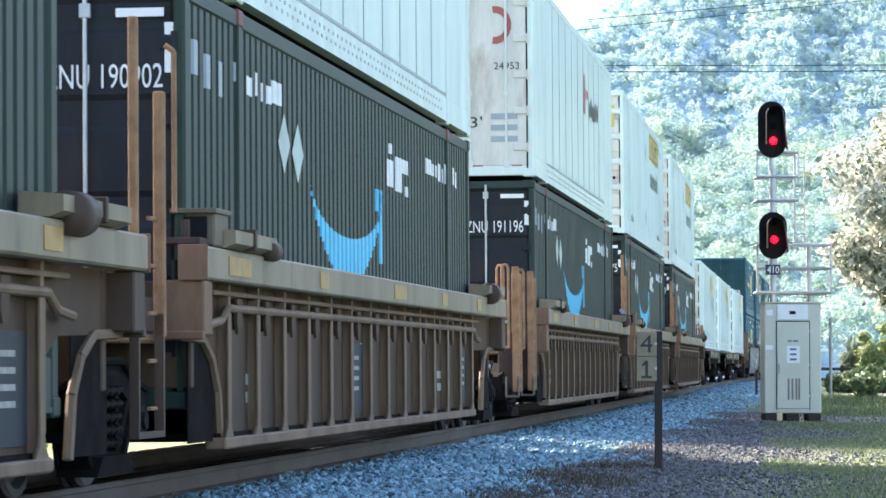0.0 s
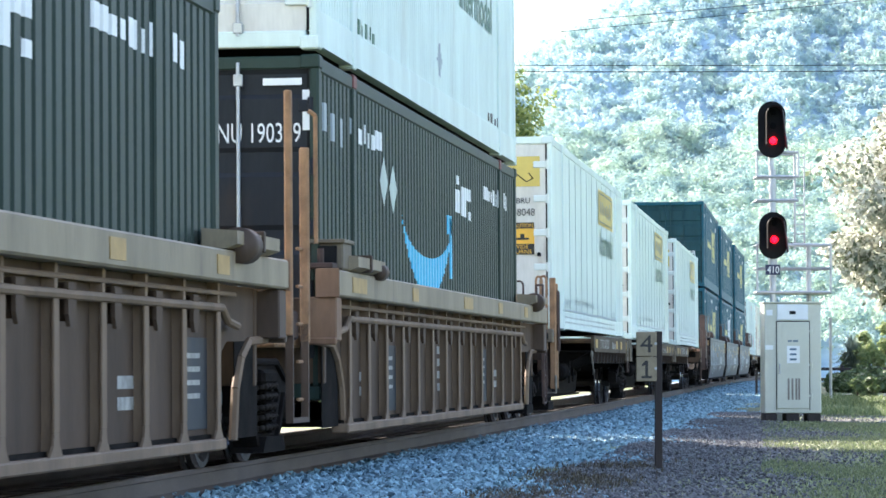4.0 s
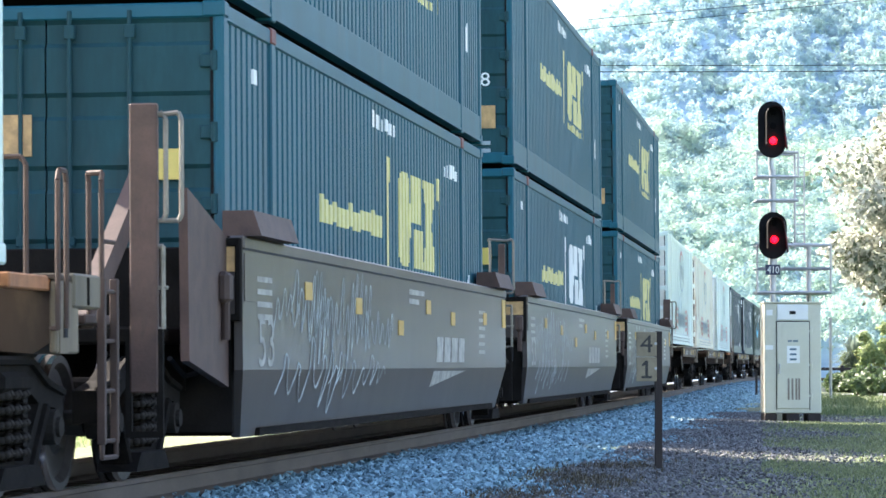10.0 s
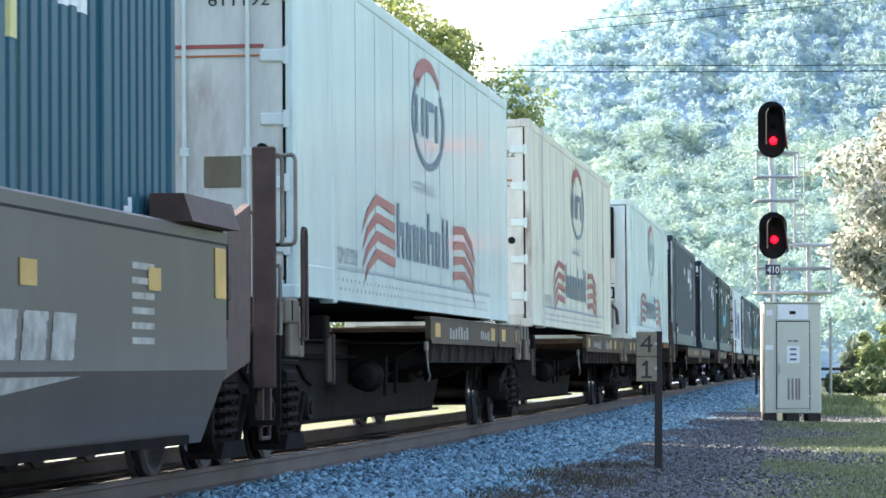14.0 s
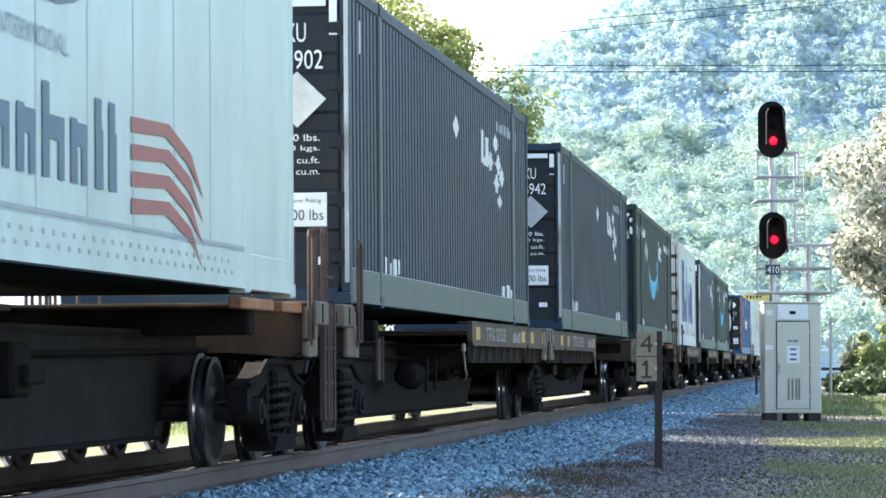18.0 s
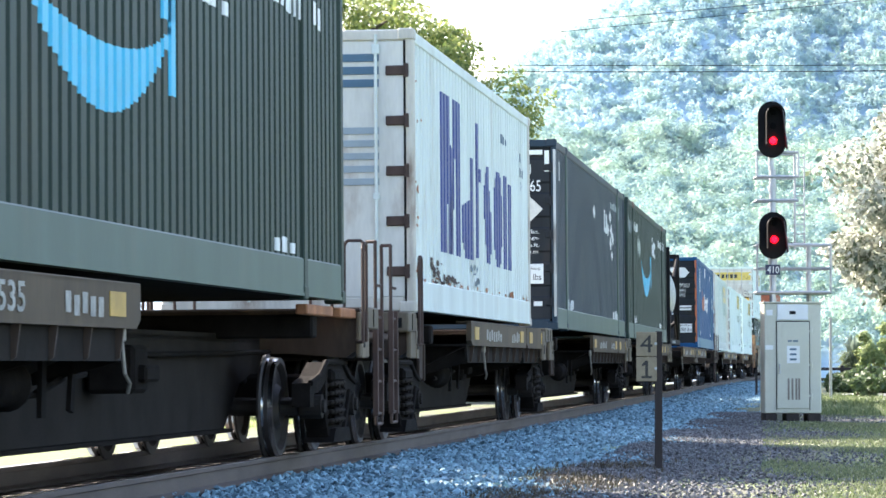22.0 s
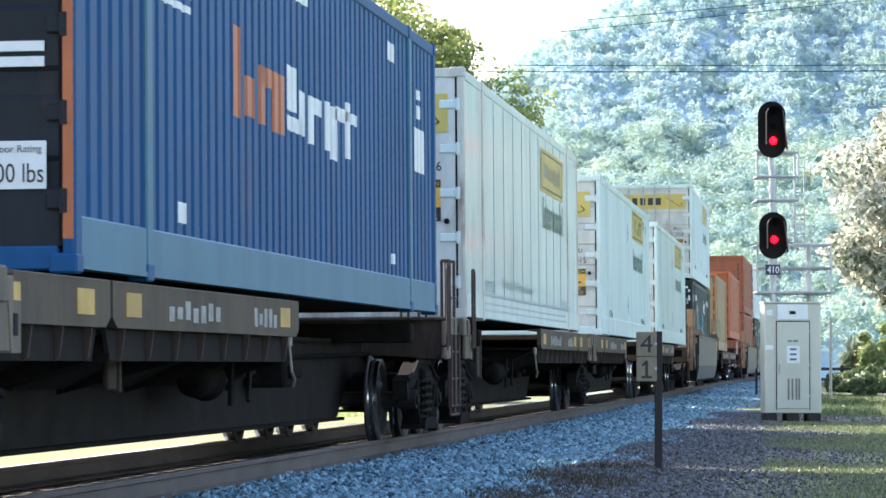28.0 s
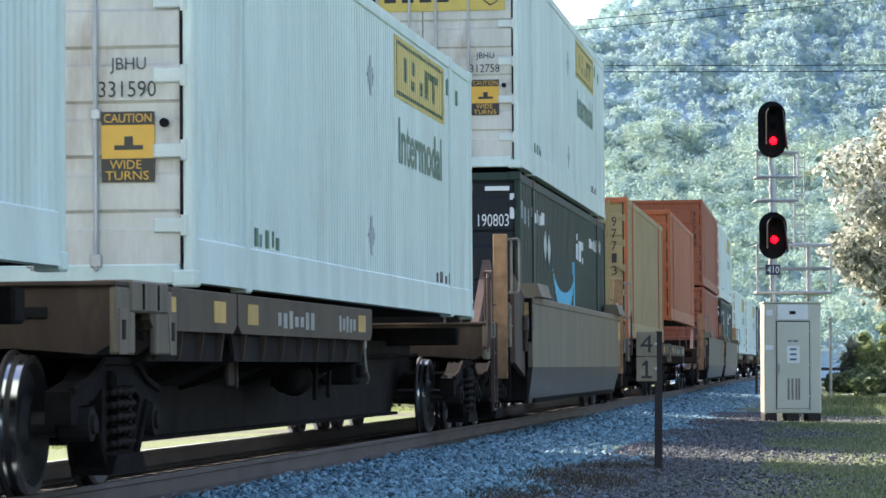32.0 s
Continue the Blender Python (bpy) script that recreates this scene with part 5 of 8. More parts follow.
        card("red_white_tape", -0.94, -0.79, 0.07, 0.12, M["d_white"])
    elif style == "blue":
        word("UMXU", -0.67, 1.92, 0.39, 0.14, M["d_white"], "letters")
        word("891", -0.73, 1.77, 0.20, 0.11, M["d_white"])
        word("395", -0.73, 1.62, 0.20, 0.11, M["d_white"])
        card("rating_sign", -1.13, -0.60, 0.49, 0.77, M["d_white"], "white floor rating sign")
        part("sign_text", letters("24,000 lbs", 0.50, 0.13, 0.0), M["d_black"], th, at=pose(0.008, -0.615, 0.51) @ turn)
        part("sign_text", letters("Forklift Floor Rating", 0.48, 0.055, 0.0), M["d_black"], th, at=pose(0.008, -0.625, 0.69) @ turn)
        part("arrow_mark", Build().slab([(-0.35, 2.24), (-0.22, 2.40), (-0.35, 2.56), (-0.60, 2.56), (-0.60, 2.24)], 0.008, 0.02).slab([(-0.68, 2.24), (-0.68, 2.56), (-0.92, 2.56), (-1.06, 2.40), (-0.92, 2.24)], 0.008, 0.02), M["d_white"], th)
        for i in range(5):
            card("data_bar", -0.54, -0.23, 1.06 + i * 0.09, 1.11 + i * 0.09, M["d_white"])
        for i in range(2):
            card("data_bar", -1.12, -0.62, 1.20 + i * 0.09, 1.26 + i * 0.09, M["d_white"])
        part("edge_stripe", Build().box(-0.004, 0.02, -1.292, -1.232, 0.2, HC - 0.1), M["d_orange"], th, "orange painted post edge")
    elif style in ("csx", "csxw"):
        if num == "78":
            word(num, -0.74, 1.04, 0.26, 0.18, M["d_white"])
            card("sticker", -1.07, -0.65, 0.48, 0.78, M["sticker"], "faded amber warning sticker")
        else:
            card("placard", -1.0, -0.62, 1.62, 1.84, M["sign_yellow"], "amber reflective placard")
            card("sticker", 0.1, 0.5, 1.8, 2.1, M["sticker"], "faded amber warning sticker")
        for i in range(2):
            card("data_bar", -1.0, -0.6, 0.26 - i * 0.1, 0.31 - i * 0.1, M["d_grey"])
    elif style in ("rjb", "jb"):
        zs = 2.14
        card("brand_sign", -1.12, 1.0, zs, zs + 0.45, M["sign_yellow"], "yellow sign panel")
        for k in range(5):
            card("sign_block", -0.36 + 0.24 * k, -0.20 + 0.24 * k, zs + 0.12, zs + 0.34, M["d_black"], x=0.006)
        part("sign_scroll", Build().pipe([(0.008, -0.5, zs + 0.36), (0.008, -0.75, zs + 0.2), (0.008, -0.92, zs + 0.07), (0.008, -1.02, zs + 0.12), (0.008, -0.95, zs + 0.2)], 0.008, 5), M["d_black"], th)
        z0 = 1.12 if style == "rjb" else 0.72
        word(num, -0.64, z0 + 0.58, 0.40, 0.11, M["d_black"])
        word(n2, -0.72, z0 + 0.74, 0.25, 0.11, M["d_black"], "letters")
        card("caution_sign", -1.03, -0.66, z0, z0 + 0.48, M["orange_sign"], "amber caution sign with black bands")
        card("sign_band", -1.03, -0.66, z0 + 0.39, z0 + 0.48, M["d_black"], x=0.008)
        card("sign_band", -1.03, -0.66, z0, z0 + 0.16, M["d_black"], x=0.008)
        part("sign_text", letters("CAUTION", 0.33, 0.06, 0.0), M["orange_sign"], th, at=pose(0.004, -0.68, z0 + 0.405) @ turn)
        part("sign_text", letters("WIDE", 0.22, 0.06, 0.0), M["orange_sign"], th, at=pose(0.004, -0.72, z0 + 0.088) @ turn)
        part("sign_text", letters("TURNS", 0.30, 0.06, 0.0), M["orange_sign"], th, at=pose(0.004, -0.69, z0 + 0.014) @ turn)
        part("truck_mark", Build().box(0.006, 0.012, -0.95, -0.75, z0 + 0.22, z0 + 0.25).box(0.006, 0.012, -0.88, -0.82, z0 + 0.25, z0 + 0.31), M["d_black"], th)
        card("document_box", 0.35, 0.62, 1.1, 1.45, M["steel"], "small metal document holder")
        part("seal_knob", Build().cyl((-0.02, -1.10, 1.12), (0.02, -1.10, 1.12), 0.032, 12), M["black"], th)
    elif style == "nfi":
        word(num, -0.60, 2.36, 0.50, 0.10, M["d_black"])
        card("stripe", -1.05, 0.9, 2.02, 2.05, M["d_red"], "thin red stripe")
        card("stripe", -1.05, 0.9, 1.95, 1.965, M["d_orange"])
        card("patch_plate", -0.86, -0.56, 0.90, 1.15, M["tan"], "bare tan patch plate")
        part("seal_knob", Build().cyl((-0.03, -1.04, 1.2), (0.02, -1.04, 1.2), 0.05, 12), M["black"], th)
    elif style == "mat":
        for i in range(5):
            card("data_bar", -0.95, -0.4, 1.3 + i * 0.13, 1.37 + i * 0.13, M["d_grey"])
        for i in range(3):
            card("data_bar", -0.95, -0.5, 2.3 + i * 0.13, 2.38 + i * 0.13, M["d_steel"])
    elif style == "red":
        for (ya, za), (yb, zb), (yc, zc), (yd, zd) in arc(-0.85, 2.15, 0.19, 0.22, -100, 100, 0.05, 0.05, 14):
            part("logo_ring", Build().add([(0.016, -ya - 1.62, za), (0.016, -yb - 1.62, zb), (0.016, -yc - 1.62, zc), (0.016, -yd - 1.62, zd)], [(0, 1, 2, 3)]), M["d_red"], th)
        word("24953", -0.75, 1.52, 0.36, 0.10, M["d_black"])
        word("53'", -0.24, 0.70, 0.34, 0.16, M["d_black"])
        card("red_tape", -0.59, -0.43, 0.12, 0.17, M["d_red"])
        card("red_tape", -1.14, -1.0, 0.12, 0.17, M["d_red"])
        for i in range(3):
            card("data_bar", -1.08, -0.70, 0.50 + i * 0.16, 0.58 + i * 0.16, M["d_grey"])
    elif style == "orange":
        for i in range(5):
            word("97713"[i:i + 1], -0.98, 2.3 - i * 0.25, 0.10, 0.19, M["d_black"])


def cold_unit(th):
    """The refrigeration unit on the nose of a container."""
    part("unit_cowl", Build().slab([(-1.0, 0.78), (1.0, 0.78), (1.02, 1.0), (1.02, 2.62), (0.9, 2.76), (-0.9, 2.76), (-1.02, 2.62), (-1.02, 1.0)], -0.40, 0.02), M["door_white"], th, "white streaked refrigeration unit")
    part("grille", Build().slab([(-1.0, 1.66), (1.0, 1.66), (1.0, 2.70), (0.86, 2.74), (-0.86, 2.74), (-1.0, 2.70)], -0.44, -0.40), M["black"], th, "black fan grille")
    for i in range(11):
        part("grille_slat", kept("grille_slat", lambda: Build().box(-0.455, -0.43, -0.92, 0.92, 0, 0.025)), M["under"], th, at=pose(0, 0, 1.74 + i * 0.085))
    part("cowl_seam", Build().box(-0.404, -0.398, -0.47, -0.455, 0.80, 1.64).box(-0.404, -0.398, -1.0, 1.0, 1.13, 1.142), M["under"], th)
    part("control_window", Build().box(-0.425, -0.40, -1.0, -0.70, 0.83, 1.07, 0.01), M["black"], th, "black framed control window")
    part("control_screen", Build().box(-0.43, -0.424, -0.96, -0.75, 0.87, 1.03), M["d_grey"], th)
    rnd = random.Random(4)
    soot = []
    for _ in range(150):
        y, z = rnd.gauss(-0.62, 0.10), 0.86 + 0.74 * rnd.random() ** 0.7
        w, h = rnd.uniform(0.01, 0.05), rnd.uniform(0.012, 0.055)
        soot.append([(y + w * math.cos(t) * rnd.uniform(0.5, 1.3), z + h * math.sin(t) * rnd.uniform(0.5, 1.3)) for t in (math.pi * k / 3 for k in range(6))])
    sb = Build()
    for q in soot:
        sb.add([(-0.4035 - 0.00002 * len(sb.f), y, z) for y, z in q], [tuple(range(6))])
    part("soot_stain", sb, M["well_dark"], th, "brown exhaust soot stain")
    part("fuel_tank", Build().box(-0.44, 0.0, -0.95, 0.6, 0.20, 0.66, 0.05), M["dirty_steel"], th, "grimy metal fuel tank")
    for y in (-0.62, -0.38, 0.1):
        part("tank_strap", Build().box(-0.45, 0.0, y, y + 0.07, 0.19, 0.67, 0.01), M["rust_dark"], th)
    part("exhaust_pipe", Build().pipe([(-0.3, 0.9, 0.74), (-0.34, -0.3, 0.74), (-0.36, -0.9, 0.72), (-0.34, -1.03, 0.6), (-0.3, -1.05, 0.3)], 0.035), M["rust_dark"], th)
    part("door_back", Build().box(0.0, 0.06, -1.2, 1.2, 0.16, 2.76), M["dirty_white"], th)


def container(style, s, z, L, label, marks=("", ""), body=None, rails=None, pitch=0.225, depth=0.036, seed=1, frame_m=None, cold=False):
    """A container whose near end is at local x = 0 and whose camera side faces -y."""
    th = thing("shipping_container", label, "container", group="containers on the train")
    th["marks"] = marks
    body = body or M["white"]
    rails = rails or body
    fm = frame_m or body
    flat = style in ("rjb", "nfi", "red", "plain")
    z0, z1 = (0.34 if not flat else 0.30), HC - 0.14
    posts = [0.0, 1.98, L - 1.98, L] if L > 14 else [0.0, L]
    pw = 0.09
    for i, (a, b) in enumerate(zip(posts, posts[1:])):
        xa, xb = a + (0.16 if i == 0 else pw), b - (0.16 if i == len(posts) - 2 else pw)
        if flat:
            part("side_panel", kept(("flat_panel", xa, xb), lambda: Build().box(xa, xb, -W + 0.004, -W + 0.05, z0, z1)), body, th)
            n = max(1, int(round((xb - xa) / 1.19)))
            for k2 in range(1, n):
                x = xa + (xb - xa) * k2 / n
                part("panel_seam", kept("panel_seam", lambda: Build().box(-0.012, 0.012, -W - 0.002, -W + 0.006, z0, z1, 0.002)), M["seam_soft"] if style == "nfi" else M["seam"], th, at=pose(x, 0, 0))
        else:
            part("side_panel", kept(("panel", xa, xb, pitch, depth), lambda: corrugated(xa, xb, z0, z1, -W + 0.012, pitch, depth)), body, th)
    part("far_side_panel", kept(("far_side", L), lambda: Build().box(0.1, L - 0.1, W - 0.06, W - 0.01, 0.16, HC - 0.1)), body, th)
    part("roof", kept(("roof", L), lambda: Build().box(0.08, L - 0.08, -W + 0.06, W - 0.06, HC - 0.06, HC - 0.02)), body, th)
    part("floor", kept(("floor", L), lambda: Build().box(0.1, L - 0.1, -W + 0.08, W - 0.08, 0.036, 0.16)), M["under"], th)
    for sy in (-1, 1):
        part("bottom_rail", kept(("bottom_rail", L, sy, flat), lambda: Build().box(0.15, L - 0.15, min(sy * (W - 0.07), sy * (W + 0.004)), max(sy * (W - 0.07), sy * (W + 0.004)), 0.045, z0, 0.012)
             .box(0.15, L - 0.15, min(sy * (W - 0.1), sy * (W + 0.012)), max(sy * (W - 0.1), sy * (W + 0.012)), 0.03, 0.06)), rails, th)
        part("top_rail", kept(("top_rail", L, sy), lambda: Build().box(0.1, L - 0.1, min(sy * (W - 0.07), sy * (W + 0.002)), max(sy * (W - 0.07), sy * (W + 0.002)), z1, HC - 0.015, 0.012)), body, th)
        for x in (0.0, L):
            part("corner_post", kept(("corner_post", sy, x > 0), lambda: Build().box(0.0 if x == 0 else -0.16, 0.16 if x == 0 else 0.0, min(sy * (W - 0.075), sy * (W + 0.006)), max(sy * (W - 0.075), sy * (W + 0.006)), 0.1, HC - 0.1, 0.02)), fm, th, at=pose(x, 0, 0))
            for zc in (0.0, HC - 0.118):
                part("corner_casting", kept(("casting", sy, x > 0), lambda: Build().box(-0.012 if x == 0 else -0.166, 0.166 if x == 0 else 0.012, min(sy * (W - 0.15), sy * (W + 0.016)), max(sy * (W - 0.15), sy * (W + 0.016)), 0.0, 0.118, 0.014)), fm, th, at=pose(x, 0, zc))
    for x in posts[1:-1]:
        part("lift_post", kept("lift_post", lambda: Build().box(-0.09, 0.09, -W - 0.012, -W + 0.06, 0.03, HC - 0.12, 0.014)), rails if style in ("umx", "blue") else fm, th, at=pose(x, 0, 0))
        part("lift_casting", kept("lift_casting", lambda: Build().box(-0.1, 0.1, -W - 0.016, -W + 0.12, HC - 0.13, HC - 0.004, 0.012)), M["cast_red"] if style in ("amz", "csx", "csxw") else fm, th, at=pose(x, 0, 0))
        part("lift_casting", kept("lift_foot", lambda: Build().box(-0.1, 0.1, -W - 0.016, -W + 0.12, 0.0, 0.118, 0.012)), fm, th, at=pose(x, 0, 0))
    part("front_wall", kept("front_wall", lambda: Build().box(-0.05, -0.01, -W + 0.06, W - 0.06, 0.12, HC - 0.1)), body, th, at=pose(L, 0, 0))
    part("end_sill", kept("end_sill", lambda: Build().box(0.01, 0.12, -W + 0.1, W - 0.1, 0.02, 0.16, 0.012)), fm, th)
    part("end_header", kept("end_header", lambda: Build().box(0.01, 0.12, -W + 0.1, W - 0.1, HC - 0.12, HC - 0.01, 0.012)), fm, th)
    if flat:
        part("rivet_strip", kept(("strip", L), lambda: Build().box(2.0, L - 2.0, -W - 0.004, -W + 0.01, 0.31, 0.34)), M["d_grey"], th, "grey rubbing strip")
        def rivets():
            rv = Build()
            for k2 in range(int((L - 4.4) / 0.24)):
                for z, o in ((0.20, 0.0), (0.12, 0.12)):
                    x = 2.2 + k2 * 0.24 + o
                    rv.box(x - 0.028, x + 0.028, -W - 0.010, -W - 0.002, z, z + 0.03, 0.002)
            return rv
        part("rivets", kept(("rivets", L), rivets), M["steel"], th)
    if cold:
        cold_unit(th)
    else:
        door_end(th, style, body, L)
    if flat:
        for name, polys, m in flat_marks(style):
            part(name, kept((name, style, str(polys[0][0])), lambda: flat_paint(polys, -W - 0.004)), m, th)
        if style == "rjb":
            part("side_text", kept("intermodal", lambda: letters("Intermodal", 3.3, 0.46, 0.0, 0.02)), M["d_green"], th, at=pose(9.95, -W - 0.008, 1.45))
            part("side_text", kept("toplift", lambda: letters("TOP LIFT ONLY", 1.2, 0.14, 0.0)), M["d_print"], th, at=pose(2.12, -W - 0.008, 0.36))
            part("side_text", kept("pallets", lambda: letters("30 Pallets 43'9 1/4\" Refrigerated Container", 4.2, 0.17, 0.0)), M["d_print"], th, at=pose(4.2, -W - 0.008, 0.40))
            part("side_text", kept("toplift2", lambda: letters("TOP LIFT ONLY", 0.95, 0.12, 0.0)), M["d_print"], th, at=pose(12.95, -W - 0.008, 0.34))
        elif style == "nfi":
            if cold:
                for i, ch in enumerate("0611065"):
                    part("number", letters(ch, 0.26, 0.10, 0.0), M["d_black"], th, at=pose(0.30, -W - 0.008, 2.66 - 0.135 * i))
            part("side_text", kept("intermodal2", lambda: letters("INTERMODAL", 1.6, 0.12, 0.0)), M["d_grey"], th, at=pose(7.2, -W - 0.008, 1.24))
            part("side_text", kept("toplift", lambda: letters("TOP LIFT ONLY", 1.2, 0.14, 0.0)), M["d_print"], th, at=pose(2.12, -W - 0.008, 0.36))
    else:
        if style == "jb":
            part("side_text", kept("intermodal_ribbed", lambda: letters("Intermodal", 3.35, 0.46, 0.0, 0.025)), M["d_green"], th, at=pose(10.1, -W + 0.008, 1.46))
        for k3, (name, polys, m) in enumerate(side_marks(style, (posts[0], posts[-1]), L, seed)):
            def make():
                if name in ("diamond", "rust_patch", "scrape"):
                    return flat_paint(polys, -W + 0.004, 0.02)
                b = Build()
                for a, bb in zip(posts, posts[1:]):
                    xa, xb = a + (0.16 if a == 0 else pw), bb - (0.16 if bb == L else pw)
                    q = painted(polys, xa, xb, -W + 0.012, pitch, depth)
                    b.add(q.v, q.f)
                return b
            part(name, kept((name, style, k3, seed), make), m, th)
    del th["marks"]
    MOVES.append((th, s, L, z))
    return th


M["end_tan"] = paint("rust_tinted_tan_paint", (0.22, 0.125, 0.075), 0.65, spec=0.3, stain=(0.07, 0.045, 0.03), stain_amt=0.7, vary=0.35)
M["worn_edge"] = paint("scuffed_pale_edge_paint", (0.50, 0.53, 0.53), 0.6, stain=(0.10, 0.07, 0.05), stain_amt=0.9, vary=0.4)
M["tan_pale"] = paint("dusty_pale_tan_paint", (0.14, 0.115, 0.082), 0.65, spec=0.3, stain=(0.07, 0.055, 0.042), stain_amt=0.8, vary=0.35)
M["beam"] = paint("brown_beam_grime", (0.055, 0.038, 0.03), 0.75, spec=0.2, stain=(0.12, 0.085, 0.06), stain_amt=0.6, vary=0.3)
M["tan_dark"] = paint("smoky_tan_paint", (0.15, 0.115, 0.075), 0.7, stain=(0.05, 0.04, 0.03), stain_amt=0.6, vary=0.3)
M["dirty_steel"] = mat("grimy_bare_steel", (0.22, 0.20, 0.17), 0.5, 0.4, vary=0.4, scale=4, fine=40, bump=0.1, stain=(0.10, 0.06, 0.04))
M["faded_yellow2"] = mat("dusty_yellow_reflector", (0.56, 0.34, 0.07), 0.5, vary=0.3, bump=0)
M["sticker"] = mat("faded_amber_sticker", (0.50, 0.30, 0.13), 0.5, vary=0.4, scale=9, bump=0)
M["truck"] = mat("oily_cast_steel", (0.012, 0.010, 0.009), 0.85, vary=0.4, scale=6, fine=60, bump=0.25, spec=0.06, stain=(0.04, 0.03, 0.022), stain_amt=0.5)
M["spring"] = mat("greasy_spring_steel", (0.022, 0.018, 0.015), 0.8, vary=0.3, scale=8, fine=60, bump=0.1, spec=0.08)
M["plate_tan"] = paint("sooty_tan_paint", (0.098, 0.068, 0.040), 0.7, spec=0.35, stain=(0.055, 0.042, 0.032), stain_amt=0.85, vary=0.35)
M["bay_navy"] = paint("dull_navy_touch_up", (0.022, 0.028, 0.036), 0.6, spec=0.3, stain=(0.07, 0.05, 0.04), stain_amt=0.5)
M["dim_white"] = mat("worn_stencil_paint", (0.36, 0.35, 0.32), 0.6, vary=0.45, scale=9, fine=70, bump=0)
M["rust_white"] = paint("rust_bitten_white_paint", (0.58, 0.55, 0.48), 0.55, stain=(0.17, 0.085, 0.05), stain_amt=0.95, vary=0.25)
M["seam_soft"] = mat("painted_panel_joint", (0.48, 0.58, 0.56), 0.5, vary=0.1, bump=0)
M["seam"] = mat("aluminium_panel_joint", (0.26, 0.34, 0.35), 0.5, vary=0.1, bump=0)
M["cast_red"] = mat("red_primer_casting", (0.16, 0.05, 0.045), 0.6, vary=0.3, bump=0.1)


def arc(cx, cz, rx, rz, a0, a1, w0, w1, n=18):
    """A band along an ellipse, its width going from w0 to w1."""
    out, inn = [], []
    for i in range(n + 1):
        t = radians(a0 + (a1 - a0) * i / n)
        w = w0 + (w1 - w0) * i / n
        out.append((cx + (rx + w * rx / rz) * math.cos(t), cz + (rz + w) * math.sin(t)))
        inn.append((cx + (rx - w * rx / rz) * math.cos(t), cz + (rz - w) * math.sin(t)))
    return [[out[i], out[i + 1], inn[i + 1], inn[i]] for i in range(n)]


def flat_marks(style):
    if style == "rjb":
        return [("yellow_panel", [rect(9.62, 13.35, 1.98, 2.62)], M["sign_yellow"]),
                ("panel_border", [rect(9.75, 13.2, 2.54, 2.57), rect(9.75, 13.2, 2.03, 2.06), rect(9.75, 9.82, 2.03, 2.57), rect(13.13, 13.2, 2.03, 2.57)], M["d_steel"]),
                ("panel_mark", blocks(10.1, 12.9, 2.16, 2.46, 7, 5, 0.35), M["d_grey"])]
    if style == "plain":
        return [("lettering_block", blocks(2.4, 3.4, 0.62, 0.78, 6, 4, 0.5) + blocks(2.4, 3.0, 0.42, 0.52, 4, 5, 0.5), M["d_grey"])]
    if style == "red":
        return [("logo_block", [rect(9.3, 9.75, 1.62, 2.28), rect(9.75, 10.3, 1.9, 2.05)], M["d_red"]), ("lettering_block", blocks(10.5, 12.7, 1.62, 1.98, 6, 3, 0.3), M["d_black"])]
    marks = []
    for i in range(4):
        z = 1.02 - 0.17 * i
        marks.append(("red_swoosh", [[(5.75, z), (5.75, z - 0.10), (4.6, z - 0.04), (4.0, z - 0.17), (3.55, z - 0.36), (3.9, z - 0.12), (4.5, z + 0.05)]], M["d_red"]))
        marks.append(("red_swoosh", [[(10.4, z), (10.4, z - 0.10), (11.4, z - 0.06), (12.1, z - 0.20), (12.6, z - 0.40), (12.2, z - 0.12), (11.5, z + 0.03)]], M["d_red"]))
    word = []
    for x, w in ((5.9, 0.5), (6.55, 0.4), (7.1, 0.4), (7.65, 0.4), (8.2, 0.5), (8.85, 0.4), (9.45, 0.2), (9.8, 0.2)):
        word += [rect(x, x + 0.16, 0.52, 1.06 if w in (0.5, 0.2) else 0.9), rect(x + 0.16, x + w, 0.74, 0.88), rect(x + max(w - 0.14, 0.16), x + w, 0.52, 0.74)]
    marks.append(("lettering_block", word, M["d_steel"]))
    marks.append(("ring", arc(8.35, 2.05, 1.25, 0.5, 130, 400, 0.025, 0.045), M["d_steel"]))
    marks.append(("ring", arc(8.35, 2.12, 1.15, 0.5, 40, 150, 0.03, 0.10), M["d_red"]))
    marks.append(("lettering_block", [rect(7.3, 7.5, 1.85, 2.25), rect(7.8, 8.0, 1.85, 2.25), rect(8.15, 8.35, 1.85, 2.25), rect(8.35, 8.75, 2.15, 2.25), rect(8.9, 9.1, 1.85, 2.25)], M["d_steel"]))
    return marks


# ---- the train: trucks, spine cars and well cars ----
def wheel_mesh():
    b = Build()
    b.lathe([(-0.07, 0.06), (-0.075, 0.16), (-0.03, 0.20), (-0.02, 0.34), (-0.065, 0.375), (-0.065, 0.42), (0.03, 0.428), (0.045, 0.455), (0.065, 0.45), (0.068, 0.38), (0.02, 0.34), (0.01, 0.2), (0.06, 0.15), (0.06, 0.06)], 30)
    return b


